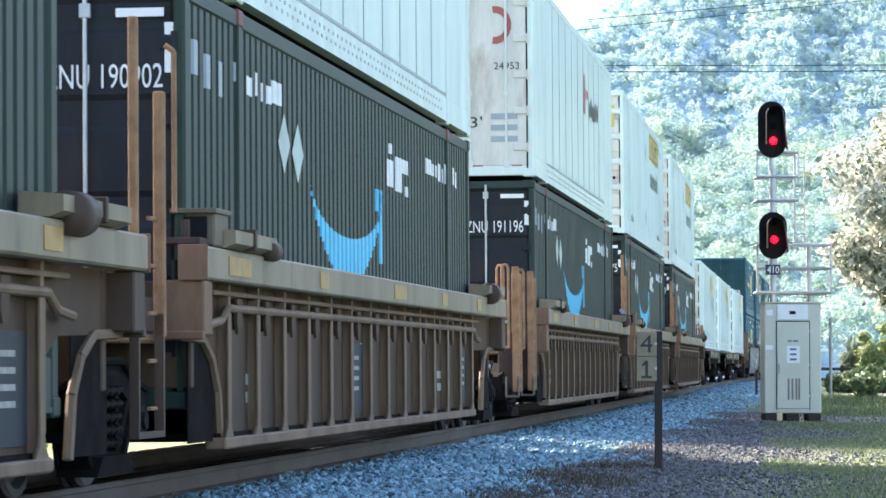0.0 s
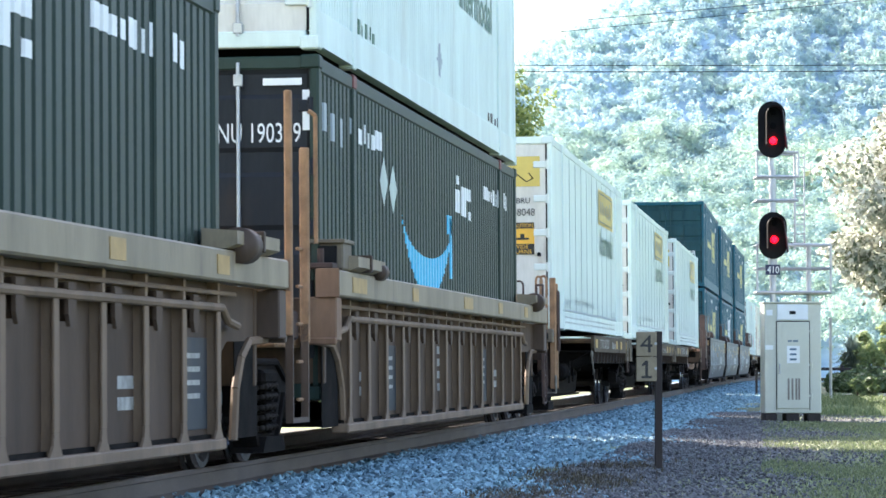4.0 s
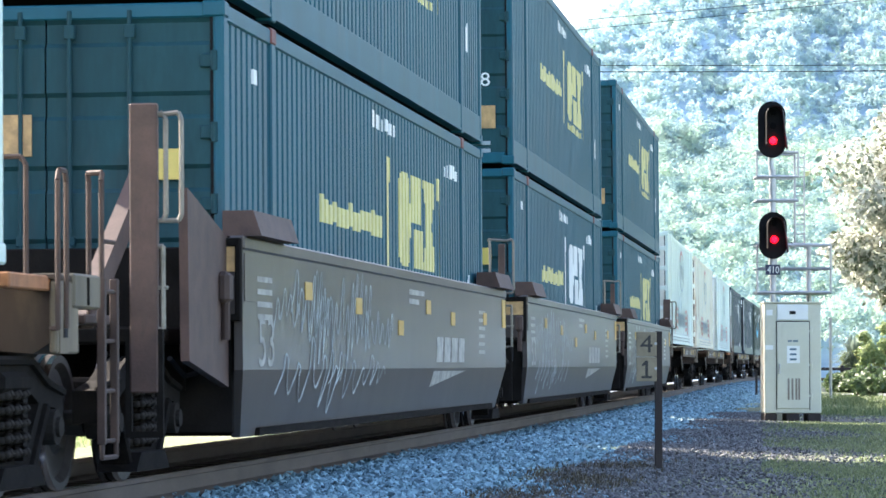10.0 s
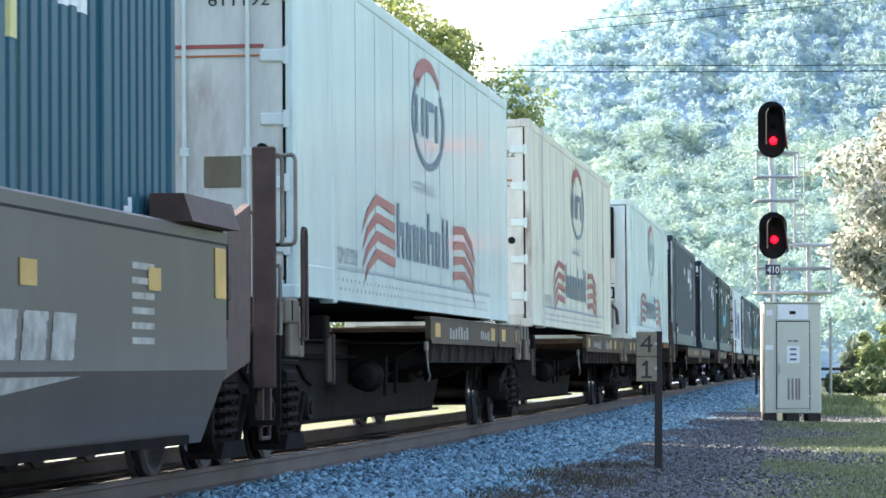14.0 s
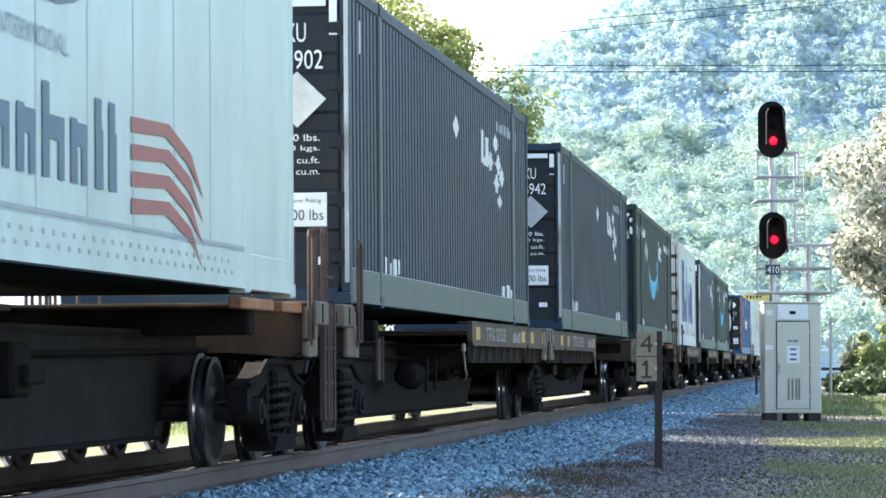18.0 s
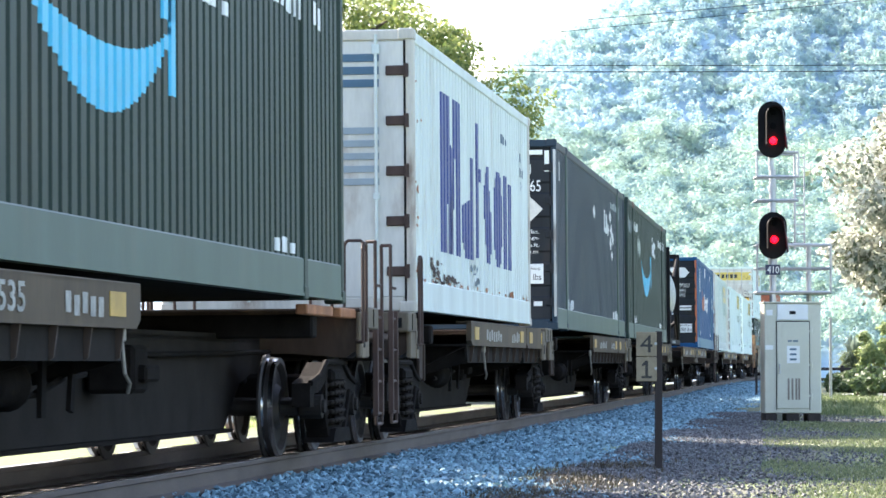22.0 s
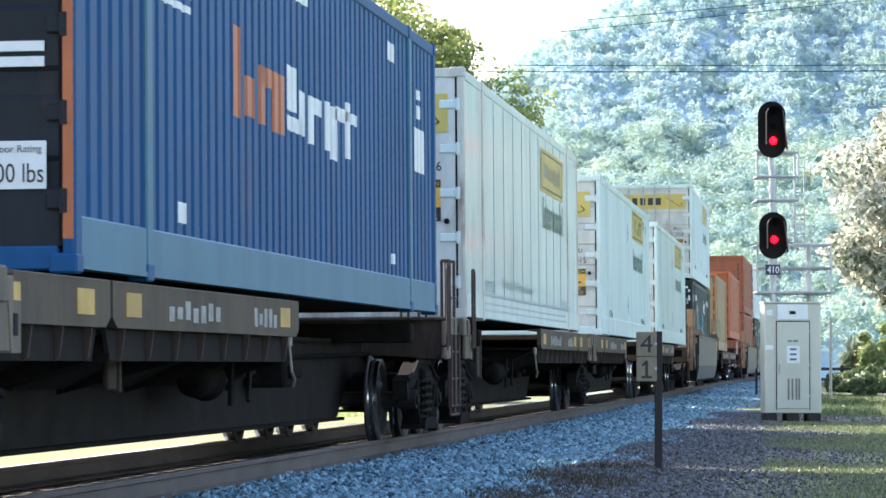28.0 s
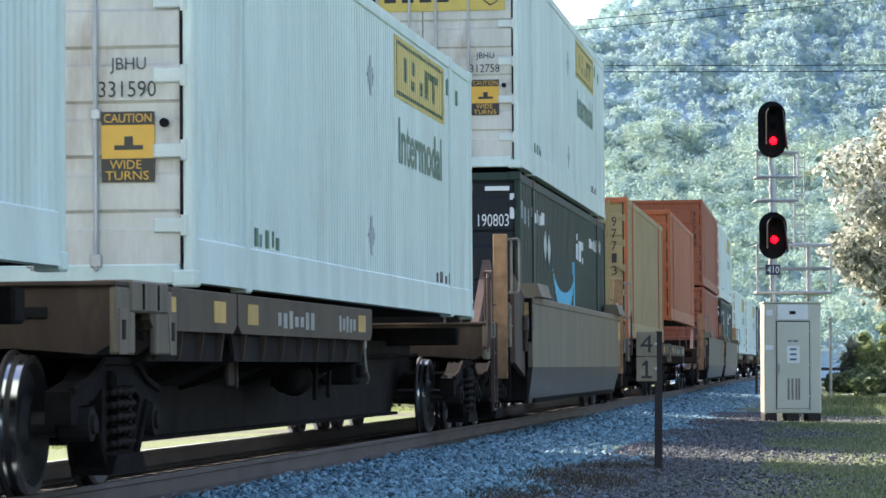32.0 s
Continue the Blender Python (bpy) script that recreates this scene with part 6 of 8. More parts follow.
def truck(parent, x):
    """A two-axle truck under its car: side frames, bolster, springs and wheelsets."""
    for sy in (-1, 1):
        y0, y1 = (sy * 0.98, sy * 1.14) if sy > 0 else (sy * 1.14, sy * 0.98)
        fr = part("side_frame", kept(("side_frame", sy), lambda: Build()
             .plate([(-1.22, 0.42), (-1.22, 0.62), (-0.8, 0.68), (-0.45, 0.80), (0.45, 0.80), (0.8, 0.68), (1.22, 0.62), (1.22, 0.42), (1.05, 0.42), (1.02, 0.53), (0.72, 0.54), (0.36, 0.66), (-0.36, 0.66), (-0.72, 0.54), (-1.02, 0.53), (-1.05, 0.42)], y0, y1)
             .plate([(-0.80, 0.54), (-0.66, 0.56), (-0.34, 0.24), (0.34, 0.24), (0.66, 0.56), (0.80, 0.54), (0.44, 0.14), (-0.44, 0.14)], y0, y1)
             .box(-0.42, -0.32, y0, y1, 0.2, 0.7).box(0.32, 0.42, y0, y1, 0.2, 0.7)
             .pipe([(-1.2, sy * 1.14, 0.62), (-0.8, sy * 1.15, 0.68), (-0.45, sy * 1.15, 0.80), (0.45, sy * 1.15, 0.80), (0.8, sy * 1.15, 0.68), (1.2, sy * 1.14, 0.62)], 0.028, 6)
             .pipe([(-0.78, sy * 1.15, 0.54), (-0.42, sy * 1.15, 0.16), (0.42, sy * 1.15, 0.16), (0.78, sy * 1.15, 0.54)], 0.028, 6)
             .plate([(-0.5, 0.10), (0.5, 0.10), (0.36, 0.22), (-0.36, 0.22)], min(sy * 0.96, sy * 1.22), max(sy * 0.96, sy * 1.22))
             .box(-0.30, 0.30, min(sy * 1.0, sy * 1.2), max(sy * 1.0, sy * 1.2), 0.62, 0.74, 0.03)), M["truck"], parent, "cast steel side frame", at=pose(x, 0, 0))
        for dx in (-0.17, 0.0, 0.17):
            sp = kept(("spring", sy), lambda: spring(sy))
            part("spring", sp, M["spring"], fr, "coil spring", at=pose(dx, 0, 0))
        for dx in (-0.89, 0.89):
            part("bearing_cap", kept(("cap", sy), lambda: Build().cyl((0, sy * 1.0, 0.42), (0, sy * 1.19, 0.42), 0.105, 14).cyl((0, sy * 1.19, 0.42), (0, sy * 1.215, 0.42), 0.06, 10)), M["sill"], fr, at=pose(dx, 0, 0))
    part("bolster", kept("bolster", lambda: Build().box(-0.2, 0.2, -1.05, 1.05, 0.42, 0.70, 0.03).box(-0.3, 0.3, -0.4, 0.4, 0.6, 0.78, 0.03)), M["under"], parent, at=pose(x, 0, 0))
    part("brake_beam", kept("brake_beam", lambda: Build().box(-0.40, -0.34, -0.8, 0.8, 0.36, 0.44, 0.01).box(0.34, 0.40, -0.8, 0.8, 0.36, 0.44, 0.01)), M["under"], parent, at=pose(x, 0, 0))
    for dx in (-0.89, 0.89):
        ws = part("wheelset", kept("axle", lambda: Build().cyl((0, -0.98, 0), (0, 0.98, 0), 0.08, 12)), M["wheel"], parent, "axle with two wheels", at=pose(x + dx, 0, 0.42))
        for sy in (-1, 1):
            part("wheel", kept(("wheel", sy), lambda: flipped(wheel_mesh(), sy)), M["wheel"], ws, "dark steel wheel", at=pose(0, sy * 0.76, 0))
            part("tread", kept("tread", lambda: smooth(Build().lathe([(-0.064, 0.4215), (0.0, 0.4245), (0.028, 0.4295)], 30))), M["tread"], ws, "bright worn tread", at=pose(0, sy * 0.76, 0) @ (pose(0, 0, 0) if sy < 0 else pose(0, 0, 0, 0, 0, 180)))
        SPINS.append((ws, x + dx, parent))


def smooth(b):
    b.smooth = True
    return b


def flipped(b, sy):
    if sy > 0:
        b.v = [(x, -y, z) for x, y, z in b.v]
    return b


def spring(sy):
    """A coil of round bar, ring upon ring."""
    b = Build()
    n, turns, r, w = 14, 5, 0.098, 0.024
    pts = []
    for i in range(n * turns + 1):
        t = 2 * math.pi * i / n
        pts.append((r * math.cos(t), sy * 1.10 + r * math.sin(t), 0.235 + 0.40 * i / (n * turns)))
    return smooth(b.pipe(pts, w, 5))


def car_end(th, x, sgn, tan):
    """Ladder, handrails, brake hoses and coupler at the outer end of a car; sgn -1 faces the camera."""
    m = M["rust"] if tan else M["rust_dark"]
    for sy in (-1, 1):
        y = sy * 1.28
        part("handrail", kept(("handrail", sy), lambda: Build().pipe([(0.0, y, 1.02), (0.0, y, 1.88), (0.02, y, 1.93), (0.07, y - sy * 0.1, 1.93), (0.09, y - sy * 0.1, 1.88), (0.09, y - sy * 0.1, 1.05)], 0.017, 6)), m, th, "thin dark grab rail", at=pose(x, 0, 0))
        part("handrail", kept(("handrail_side", sy, sgn), lambda: Build().pipe([(-sgn * 1.28, sy * 1.39, 0.98), (-sgn * 1.28, sy * 1.39, 1.80), (-sgn * 1.31, sy * 1.39, 1.86), (-sgn * 1.44, sy * 1.39, 1.86), (-sgn * 1.47, sy * 1.39, 1.80), (-sgn * 1.47, sy * 1.39, 0.98), (-sgn * 1.28, sy * 1.30, 0.98)], 0.016, 6)), m, th, "bent dark rail beside the container", at=pose(x, 0, 0))
        part("handrail", kept(("handrail_inner", sy, sgn), lambda: Build().pipe([(-sgn * 0.5, sy * 0.95, 1.06), (-sgn * 0.5, sy * 0.95, 1.95), (-sgn * 0.5, sy * 0.92, 2.0), (-sgn * 0.5, sy * 0.78, 2.0), (-sgn * 0.5, sy * 0.75, 1.95), (-sgn * 0.5, sy * 0.75, 1.06)], 0.016, 6)), m, th, "bent dark rail on the end platform", at=pose(x, 0, 0))
        part("stile", kept(("stile", sy), lambda: Build().box(-0.025, 0.025, y - 0.025, y + 0.025, 0.3, 1.3, 0.006).box(0.3, 0.35, y - 0.025, y + 0.025, 0.3, 1.3, 0.006)), m, th, at=pose(x, 0, 0))
        for k in range(5):
            part("ladder_rung", kept(("end_rung", sy), lambda: Build().cyl((0.0, y, 0), (0.32, y, 0), 0.014, 6)), m, th, at=pose(x, 0, 0.32 + k * 0.3))
        part("sill_step", kept(("sill_step", sy), lambda: Build().pipe([(0.0, y, 0.7), (0.0, y, 0.22), (0.36, y, 0.22), (0.36, y, 0.7)], 0.016, 6)), m, th, at=pose(x, 0, 0))
    part("end_platform", kept("end_platform", lambda: Build().box(-0.15, 0.7, -1.22, 1.22, 1.02, 1.08, 0.01)), m, th, at=pose(x, 0, 0))
    part("coupler", kept("coupler", lambda: Build().box(-0.9, 0.6, -0.12, 0.12, 0.72, 0.96, 0.03).box(-1.15, -0.85, -0.2, 0.2, 0.66, 1.0, 0.05)), M["under"], th, at=pose(x, 0, 0) if sgn < 0 else pose(x, 0, 0, 0, 0, 180))
    part("brake_hose", kept("brake_hose", lambda: Build().pipe([(0.1, -0.35, 0.8), (-0.1, -0.4, 0.62), (-0.4, -0.36, 0.45), (-0.7, -0.3, 0.5), (-0.95, -0.25, 0.6)], 0.022, 6)), M["black"], th, at=pose(x, 0, 0) if sgn < 0 else pose(x, 0, 0, 0, 0, 180))


def spine_unit(s0, s1, plates, first=False, last=False, seed=1):
    """One platform of an articulated spine car, from joint s0 to joint s1 (train places)."""
    L = s1 - s0
    th = thing("spine_car", "grimy articulated spine car platform with a dusty tan side plate", "rail car", group="train cars")
    sill = Build()
    mid0, mid1 = 2.5, L - 2.5
    for sy in (-1, 1):
        y0, y1 = (0.36, 0.42) if sy > 0 else (-0.42, -0.36)
        sill.plate([(-0.2, 0.72), (1.3, 0.70), (1.8, 0.62), (mid0, 0.24), (mid1, 0.24), (L - 1.8, 0.62), (L - 1.3, 0.70), (L + 0.2, 0.72), (L + 0.2, 1.02), (-0.2, 1.02)], y0, y1)
    sill.box(-0.2, L + 0.2, -0.42, 0.42, 0.98, 1.05)
    part("centre_sill", sill, M["sill"], th, "deep fish-bellied grey centre sill")
    part("sill_bottom", kept(("sill_bottom", round(L, 1)), lambda: Build().box(mid0, mid1, -0.5, 0.5, 0.212, 0.245)), M["under"], th)
    # side plates and their brackets on the half next to the shared truck
    pieces = [(0.1, 3.0), (3.06, 9.6)]
    if plates == "far":
        pieces = [(L - 9.6, L - 3.06), (L - 3.0, L - 0.1)]
    for a, b in pieces:
        n = int((b - a) / 2.0)
        for sy in (-1, 1):
            y0, y1 = (1.27, 1.33) if sy > 0 else (-1.33, -1.27)
            pl = part("side_plate", Build().plate([(a + 0.12, 1.0), (b - 0.12, 1.0), (b, 1.06), (b, 1.27), (a, 1.27), (a, 1.06)], y0, y1)
                      .box(a, b, min(y0, sy * 1.15), max(y1, sy * 1.15), 1.255, 1.285, 0.006), M["plate_tan"], th, "dusty tan load plate")
            if sy < 0:
                for xr in (a + 0.35, b - 0.85):
                    part("reflector", Build().box(xr, xr + 0.42, -1.336, -1.33, 1.07, 1.22), M["faded_yellow2"], pl, "dusty yellow reflector")
                if b - a > 4:
                    mark = {1: "TTRX 370201", 2: "TWIN 28-ALL PURPOSE SPINE CAR", 3: "TTRX 370201", 7: "TTRX 370535", 8: "TTRX 370535", 9: "TTRX 370535"}.get(seed, "")
                    if mark:
                        part("number", kept(("car_mark", mark), lambda: letters(mark, 2.3 if len(mark) < 20 else 4.0, 0.17 if len(mark) < 20 else 0.11, 0.0, 0.015)), M["dim_white"], pl, "worn white reporting mark", at=pose(a + 1.4, -1.336, 1.06))
                    part("lettering_bar", flat_paint((blocks(a + 1.6, a + 3.4, 1.06, 1.2, 7, seed, 0.35) if not mark else []) + blocks(a + (4.6 if len(mark) < 20 else 5.5), a + (5.6 if len(mark) < 20 else 5.7), 1.06, 1.2, 5, seed + 1, 0.35), -1.334), M["dim_white"], pl, "worn reporting marks")
        for k in range(n + 1):
            x = a + 0.2 + (b - a - 0.4) * k / max(n, 1)
            part("bracket", kept("spine_bracket", lambda: Build().slab([(-1.26, 1.0), (-1.26, 0.80), (-0.42, 0.58), (0.42, 0.58), (1.26, 0.80), (1.26, 1.0)], -0.015, 0.015)), M["under"], th, at=pose(x, 0, 0))
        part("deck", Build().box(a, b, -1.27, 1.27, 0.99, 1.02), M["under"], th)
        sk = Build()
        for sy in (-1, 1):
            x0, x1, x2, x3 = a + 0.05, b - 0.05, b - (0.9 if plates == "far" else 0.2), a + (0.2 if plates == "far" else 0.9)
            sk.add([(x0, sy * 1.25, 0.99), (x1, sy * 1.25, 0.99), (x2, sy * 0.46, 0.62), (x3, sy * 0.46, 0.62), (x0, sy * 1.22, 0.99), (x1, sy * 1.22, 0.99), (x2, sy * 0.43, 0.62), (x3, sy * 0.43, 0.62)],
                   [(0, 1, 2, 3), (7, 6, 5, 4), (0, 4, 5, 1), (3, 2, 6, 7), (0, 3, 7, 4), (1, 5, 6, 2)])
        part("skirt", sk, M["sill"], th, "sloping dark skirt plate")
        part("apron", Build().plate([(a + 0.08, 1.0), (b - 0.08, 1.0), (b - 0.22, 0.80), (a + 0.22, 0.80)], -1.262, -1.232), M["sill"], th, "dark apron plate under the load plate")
        for k in range(2 * n + 2):
            part("stiffener", kept("apron_stiffener", lambda: Build().slab([(-1.262, 1.0), (-1.315, 1.0), (-1.29, 0.82), (-1.262, 0.80)], -0.012, 0.012)), M["beam"], th, at=pose(a + 0.4 + (b - a - 0.8) * k / (2 * n + 1), 0, 0))
    # corner pedestals, deck boards and brake gear
    for x0, d in ((-0.1, 1), (L + 0.1, -1)):
        xa, xb = min(x0, x0 + d * 0.62), max(x0, x0 + d * 0.62)
        ped = part("pedestal", Build().box(xa, xb, -1.36, -1.10, 1.10, 1.30, 0.014), M["tan_pale"], th, "dusty pale corner pedestal")
        part("pedestal_seam", Build().box((xa + xb) / 2 - 0.02, (xa + xb) / 2 + 0.02, -1.366, -1.35, 1.12, 1.28), M["under"], ped)
        part("pocket", Build().box(xa - 0.006, xa + 0.004, -1.30, -1.18, 1.14, 1.24), M["black"], ped, "dark twist lock pocket")
        part("lock_tab", Build().plate([(x0 + d * 0.66, 1.12), (x0 + d * 0.92, 1.12), (x0 + d * 0.92, 0.84), (x0 + d * 0.72, 0.84)][::d], -1.35, -1.31), M["tan_dark"], ped, "slotted lock tab")
        part("tab_slot", Build().box(min(x0 + d * 0.76, x0 + d * 0.84), max(x0 + d * 0.76, x0 + d * 0.84), -1.356, -1.349, 0.93, 1.05), M["black"], ped)
    for xa, xb in ((L - 3.4, L - 2.1), (L - 1.7, L - 0.75)):
        if seed in (3, 6, 9):
            part("deck_board", Build().box(xa, xb, -1.30, -1.20, 1.19, 1.275, 0.01), M["orange_rust"], th, "bright rusty deck side rail")
    for xh in (L * 0.22,):
        part("hanger_plate", kept("hanger_plate", lambda: Build().box(-0.14, 0.14, -1.04, -1.0, 0.62, 1.04, 0.01).box(0.10, 0.16, -1.06, -0.98, 0.60, 1.06, 0.008)), M["beam"], th, "hanging brake bracket", at=pose(xh, 0, 0))
    part("brake_cylinder", kept("brake_cyl", lambda: smooth(Build().lathe([(-0.3, 0.0), (-0.3, 0.10), (-0.24, 0.13), (0.16, 0.13), (0.2, 0.16), (0.24, 0.16), (0.25, 0.0)], 18, "x"))), M["truck"], th, "grimy brake cylinder", at=pose(L * 0.42, -0.8, 0.66))
    part("brake_lever", kept("brake_lever", lambda: Build().pipe([(-0.9, -0.84, 0.62), (0.0, -0.88, 0.60), (0.8, -0.86, 0.70), (1.6, -0.8, 0.72)], 0.024, 6).plate([(-0.06, 0.46), (0.05, 0.46), (0.09, 0.86), (-0.02, 0.86)], -0.94, -0.91).plate([(0.62, 0.50), (0.71, 0.48), (0.80, 0.84), (0.71, 0.86)], -0.95, -0.92)), M["truck"], th, "brake rods and levers", at=pose(L * 0.45, 0, 0))
    part("release_rod", kept("release_rod", lambda: Build().pipe([(0, -1.28, 0.98), (0.02, -1.30, 0.72), (0.16, -1.30, 0.66), (0.18, -1.28, 0.60)], 0.012, 6).box(-0.05, 0.07, -1.30, -1.26, 0.92, 1.02, 0.01)), M["dirty_steel"], th, "thin bent release rod", at=pose(L * 0.48, 0, 0))
    for x in (0.45, L - 0.62):
        bm_ = part("end_beam", kept("end_beam", lambda: Build().slab([(-1.33, 1.28), (-1.33, 0.92), (-1.2, 0.84), (-0.7, 0.88), (0.7, 0.88), (1.2, 0.84), (1.33, 0.92), (1.33, 1.28)], -0.22, 0.22)
                   .box(-0.26, 0.26, -1.34, 1.34, 1.255, 1.285, 0.006)), M["beam"], th, "brown load beam across the platform end", at=pose(x, 0, 0))
        for sy in (-1, 1):
            part("beam_end", kept(("beam_end", sy), lambda: Build().box(-0.25, 0.25, min(sy * 1.30, sy * 1.345), max(sy * 1.30, sy * 1.345), 0.84, 1.25, 0.012)), M["tan_dark"], bm_, "dusty end plate")
            part("slot", kept(("beam_slot", sy), lambda: Build().box(-0.236, -0.22, sy * 0.75 - 0.16, sy * 0.75 + 0.16, 1.06, 1.13, 0.006)), M["black"], bm_)
    for x in (2.7, L - 2.7):
        part("cross_bearer", kept("cross_bearer", lambda: Build().box(-0.12, 0.12, -1.24, 1.24, 1.0, 1.2, 0.02)), M["under"], th, at=pose(x, 0, 0))
    # Unseen beam, added to narrow the bright slit under the container.
    part("side_beam", kept(("side_beam", round(L, 1)), lambda: Build().box(0.3, L - 0.3, 1.12, 1.26, 1.0, 1.29, 0.01)), M["beam"], th, "long brown beam added on the far side")
    part("air_pipe", kept(("air_pipe", round(L, 1)), lambda: Build().pipe([(0.5, -0.5, 0.9), (L * 0.3, -0.52, 0.86), (L * 0.7, -0.52, 0.86), (L - 0.5, -0.5, 0.9)], 0.022, 6)), M["under"], th)
    if seed % 3 == 0:
        part("air_tank", kept("air_tank", lambda: smooth(Build().cyl((-0.45, -0.66, 0.70), (0.45, -0.66, 0.70), 0.15, 20)).box(-0.3, -0.25, -0.75, -0.4, 0.6, 0.95).box(0.25, 0.3, -0.75, -0.4, 0.6, 0.95)), M["under"], th, "round brake air reservoir", at=pose(L * 0.30, 0, 0))
    part("valve_box", kept("valve_box", lambda: Build().box(-0.22, 0.22, -0.80, -0.45, 0.58, 0.92, 0.03).box(-0.1, 0.34, -0.86, -0.7, 0.66, 0.78, 0.02)), M["under"], th, at=pose(L * 0.62, 0, 0))
    for x in (0.3, L - 0.3):
        part("side_bearing", kept("side_bearing", lambda: Build().box(-0.35, 0.35, -1.0, 1.0, 0.82, 1.0, 0.02)), M["under"], th, at=pose(x, 0, 0))
    if first:
        truck(th, 1.15)
        car_end(th, -0.75, -1, False)
    else:
        truck(th, 0.0)
    if last:
        truck(th, L - 1.15)
        car_end(th, L + 0.45, 1, False)
    MOVES.append((th, s0, L, 0.0))
    return th


def ribbed_well(s0, s1, first=False, last=False, seed=1):
    """A well car unit with ribbed side walls, from the near to the far end of its well."""
    L = s1 - s0
    th = thing("well_car", "dusty khaki well car unit with ribbed steel sides", "rail car", group="train cars")
    E = 1.6 if last else 1.1
    for sy in (-1, 1):
        def Y(a, b):
            return (sy * a, sy * b) if sy > 0 else (sy * b, sy * a)
        y0, y1 = Y(1.29, 1.33)
        # The wall's colour is set darker than the ribs in front of it.
        part("side_wall", Build().plate([(0.95, 0.22), (L - 0.95, 0.22), (L - 0.85, 0.60), (L - 0.65, 0.82), (L - 0.35, 0.94), (L + E - 0.05, 0.96), (L + E - 0.05, 1.34), (-0.32, 1.34), (-0.32, 0.96), (0.35, 0.94), (0.65, 0.82), (0.85, 0.60)], y0, y1), M["well_dark"], th, "dark stained brown well side")
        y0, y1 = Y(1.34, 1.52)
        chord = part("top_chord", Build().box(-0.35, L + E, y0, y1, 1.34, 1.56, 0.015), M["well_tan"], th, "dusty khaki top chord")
        if sy < 0:
            for x in (0.6, 1.0, 4.4, 8.6, 9.0, 12.1, 15.2):
                part("reflector", kept("chord_reflector", lambda: Build().box(-0.2, 0.2, -1.527, -1.521, 1.385, 1.515)), M["faded_yellow"], chord, "faded yellow reflector", at=pose(x, 0, 0))
        y0, y1 = Y(1.27, 1.42)
        part("bottom_sill", Build().box(0.8, L - 0.8, y0, y1, 0.19, 0.27, 0.012), M["rib"], th)
        n = 14
        for k in range(n):
            x = 1.0 + (L - 2.0) * k / (n - 1)
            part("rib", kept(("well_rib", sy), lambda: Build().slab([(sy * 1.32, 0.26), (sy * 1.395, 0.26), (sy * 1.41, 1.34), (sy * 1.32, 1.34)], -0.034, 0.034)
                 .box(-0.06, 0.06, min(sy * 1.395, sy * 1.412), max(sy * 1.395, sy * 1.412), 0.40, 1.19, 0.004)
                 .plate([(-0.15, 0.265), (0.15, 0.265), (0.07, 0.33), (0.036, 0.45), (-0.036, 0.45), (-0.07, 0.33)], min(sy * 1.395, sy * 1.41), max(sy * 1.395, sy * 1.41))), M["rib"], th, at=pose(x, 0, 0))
            if k < n - 1:
                part("hanger", kept(("well_hanger", sy), lambda: Build().plate([(-0.09, 1.24), (0.09, 1.24), (0.09, 1.06), (0.05, 0.99), (-0.05, 0.99), (-0.09, 1.06)], min(sy * 1.40, sy * 1.425), max(sy * 1.40, sy * 1.425)).box(-0.02, 0.02, min(sy * 1.32, sy * 1.40), max(sy * 1.32, sy * 1.40), 1.02, 1.24)), M["well_dark"], th, at=pose(x + 0.30, 0, 0))
        if sy < 0:
            part("side_pipe", Build().pipe([(0.3, -1.40, 1.05), (0.7, -1.41, 1.08), (0.9, -1.41, 1.17), (L - 0.9, -1.41, 1.17), (L - 0.7, -1.41, 1.08), (L - 0.3, -1.40, 1.05)], 0.03, 8).pipe([(0.4, -1.40, 1.27), (L - 0.4, -1.40, 1.27)], 0.018, 6), M["rib"], th, "long air pipe behind the ribs")
            bay = (L - 2.0) / 13
            for k in {0: (1, 11, 12), 1: (5, 12), 2: (1, 7, 12), 3: (1, 12), 4: (2, 9)}[seed % 5]:
                pn = part("bay_panel", kept("bay_panel", lambda: Build().box(0.08, bay - 0.06, -1.340, -1.331, 0.34, 0.96, 0.003)), M["bay_navy"], th, "dark repainted panel between ribs", at=pose(1.0 + bay * k, 0, 0))
                part("stencil", kept("bay_stencil", lambda: flat_paint([rect(0.3, 0.8, 0.55 + 0.09 * i, 0.585 + 0.09 * i) for i in range(4)], -1.342)), M["dim_white"], pn, "small white stencilled bars")
            for k, x in enumerate((2.1, 7.6, 13.0)):
                part("stencil", kept(("stencil", k), lambda: flat_paint([rect(-0.22, 0.22, 0.5 + 0.13 * i, 0.58 + 0.13 * i) for i in range(2 + k % 2 * 2)], -1.334)), M["dim_white"], th, "small white stencilled bars", at=pose(x + 0.1, 0, 0))
    part("well_floor", Build().box(0.9, L - 0.9, -1.36, 1.36, 0.24, 0.30), M["under"], th)
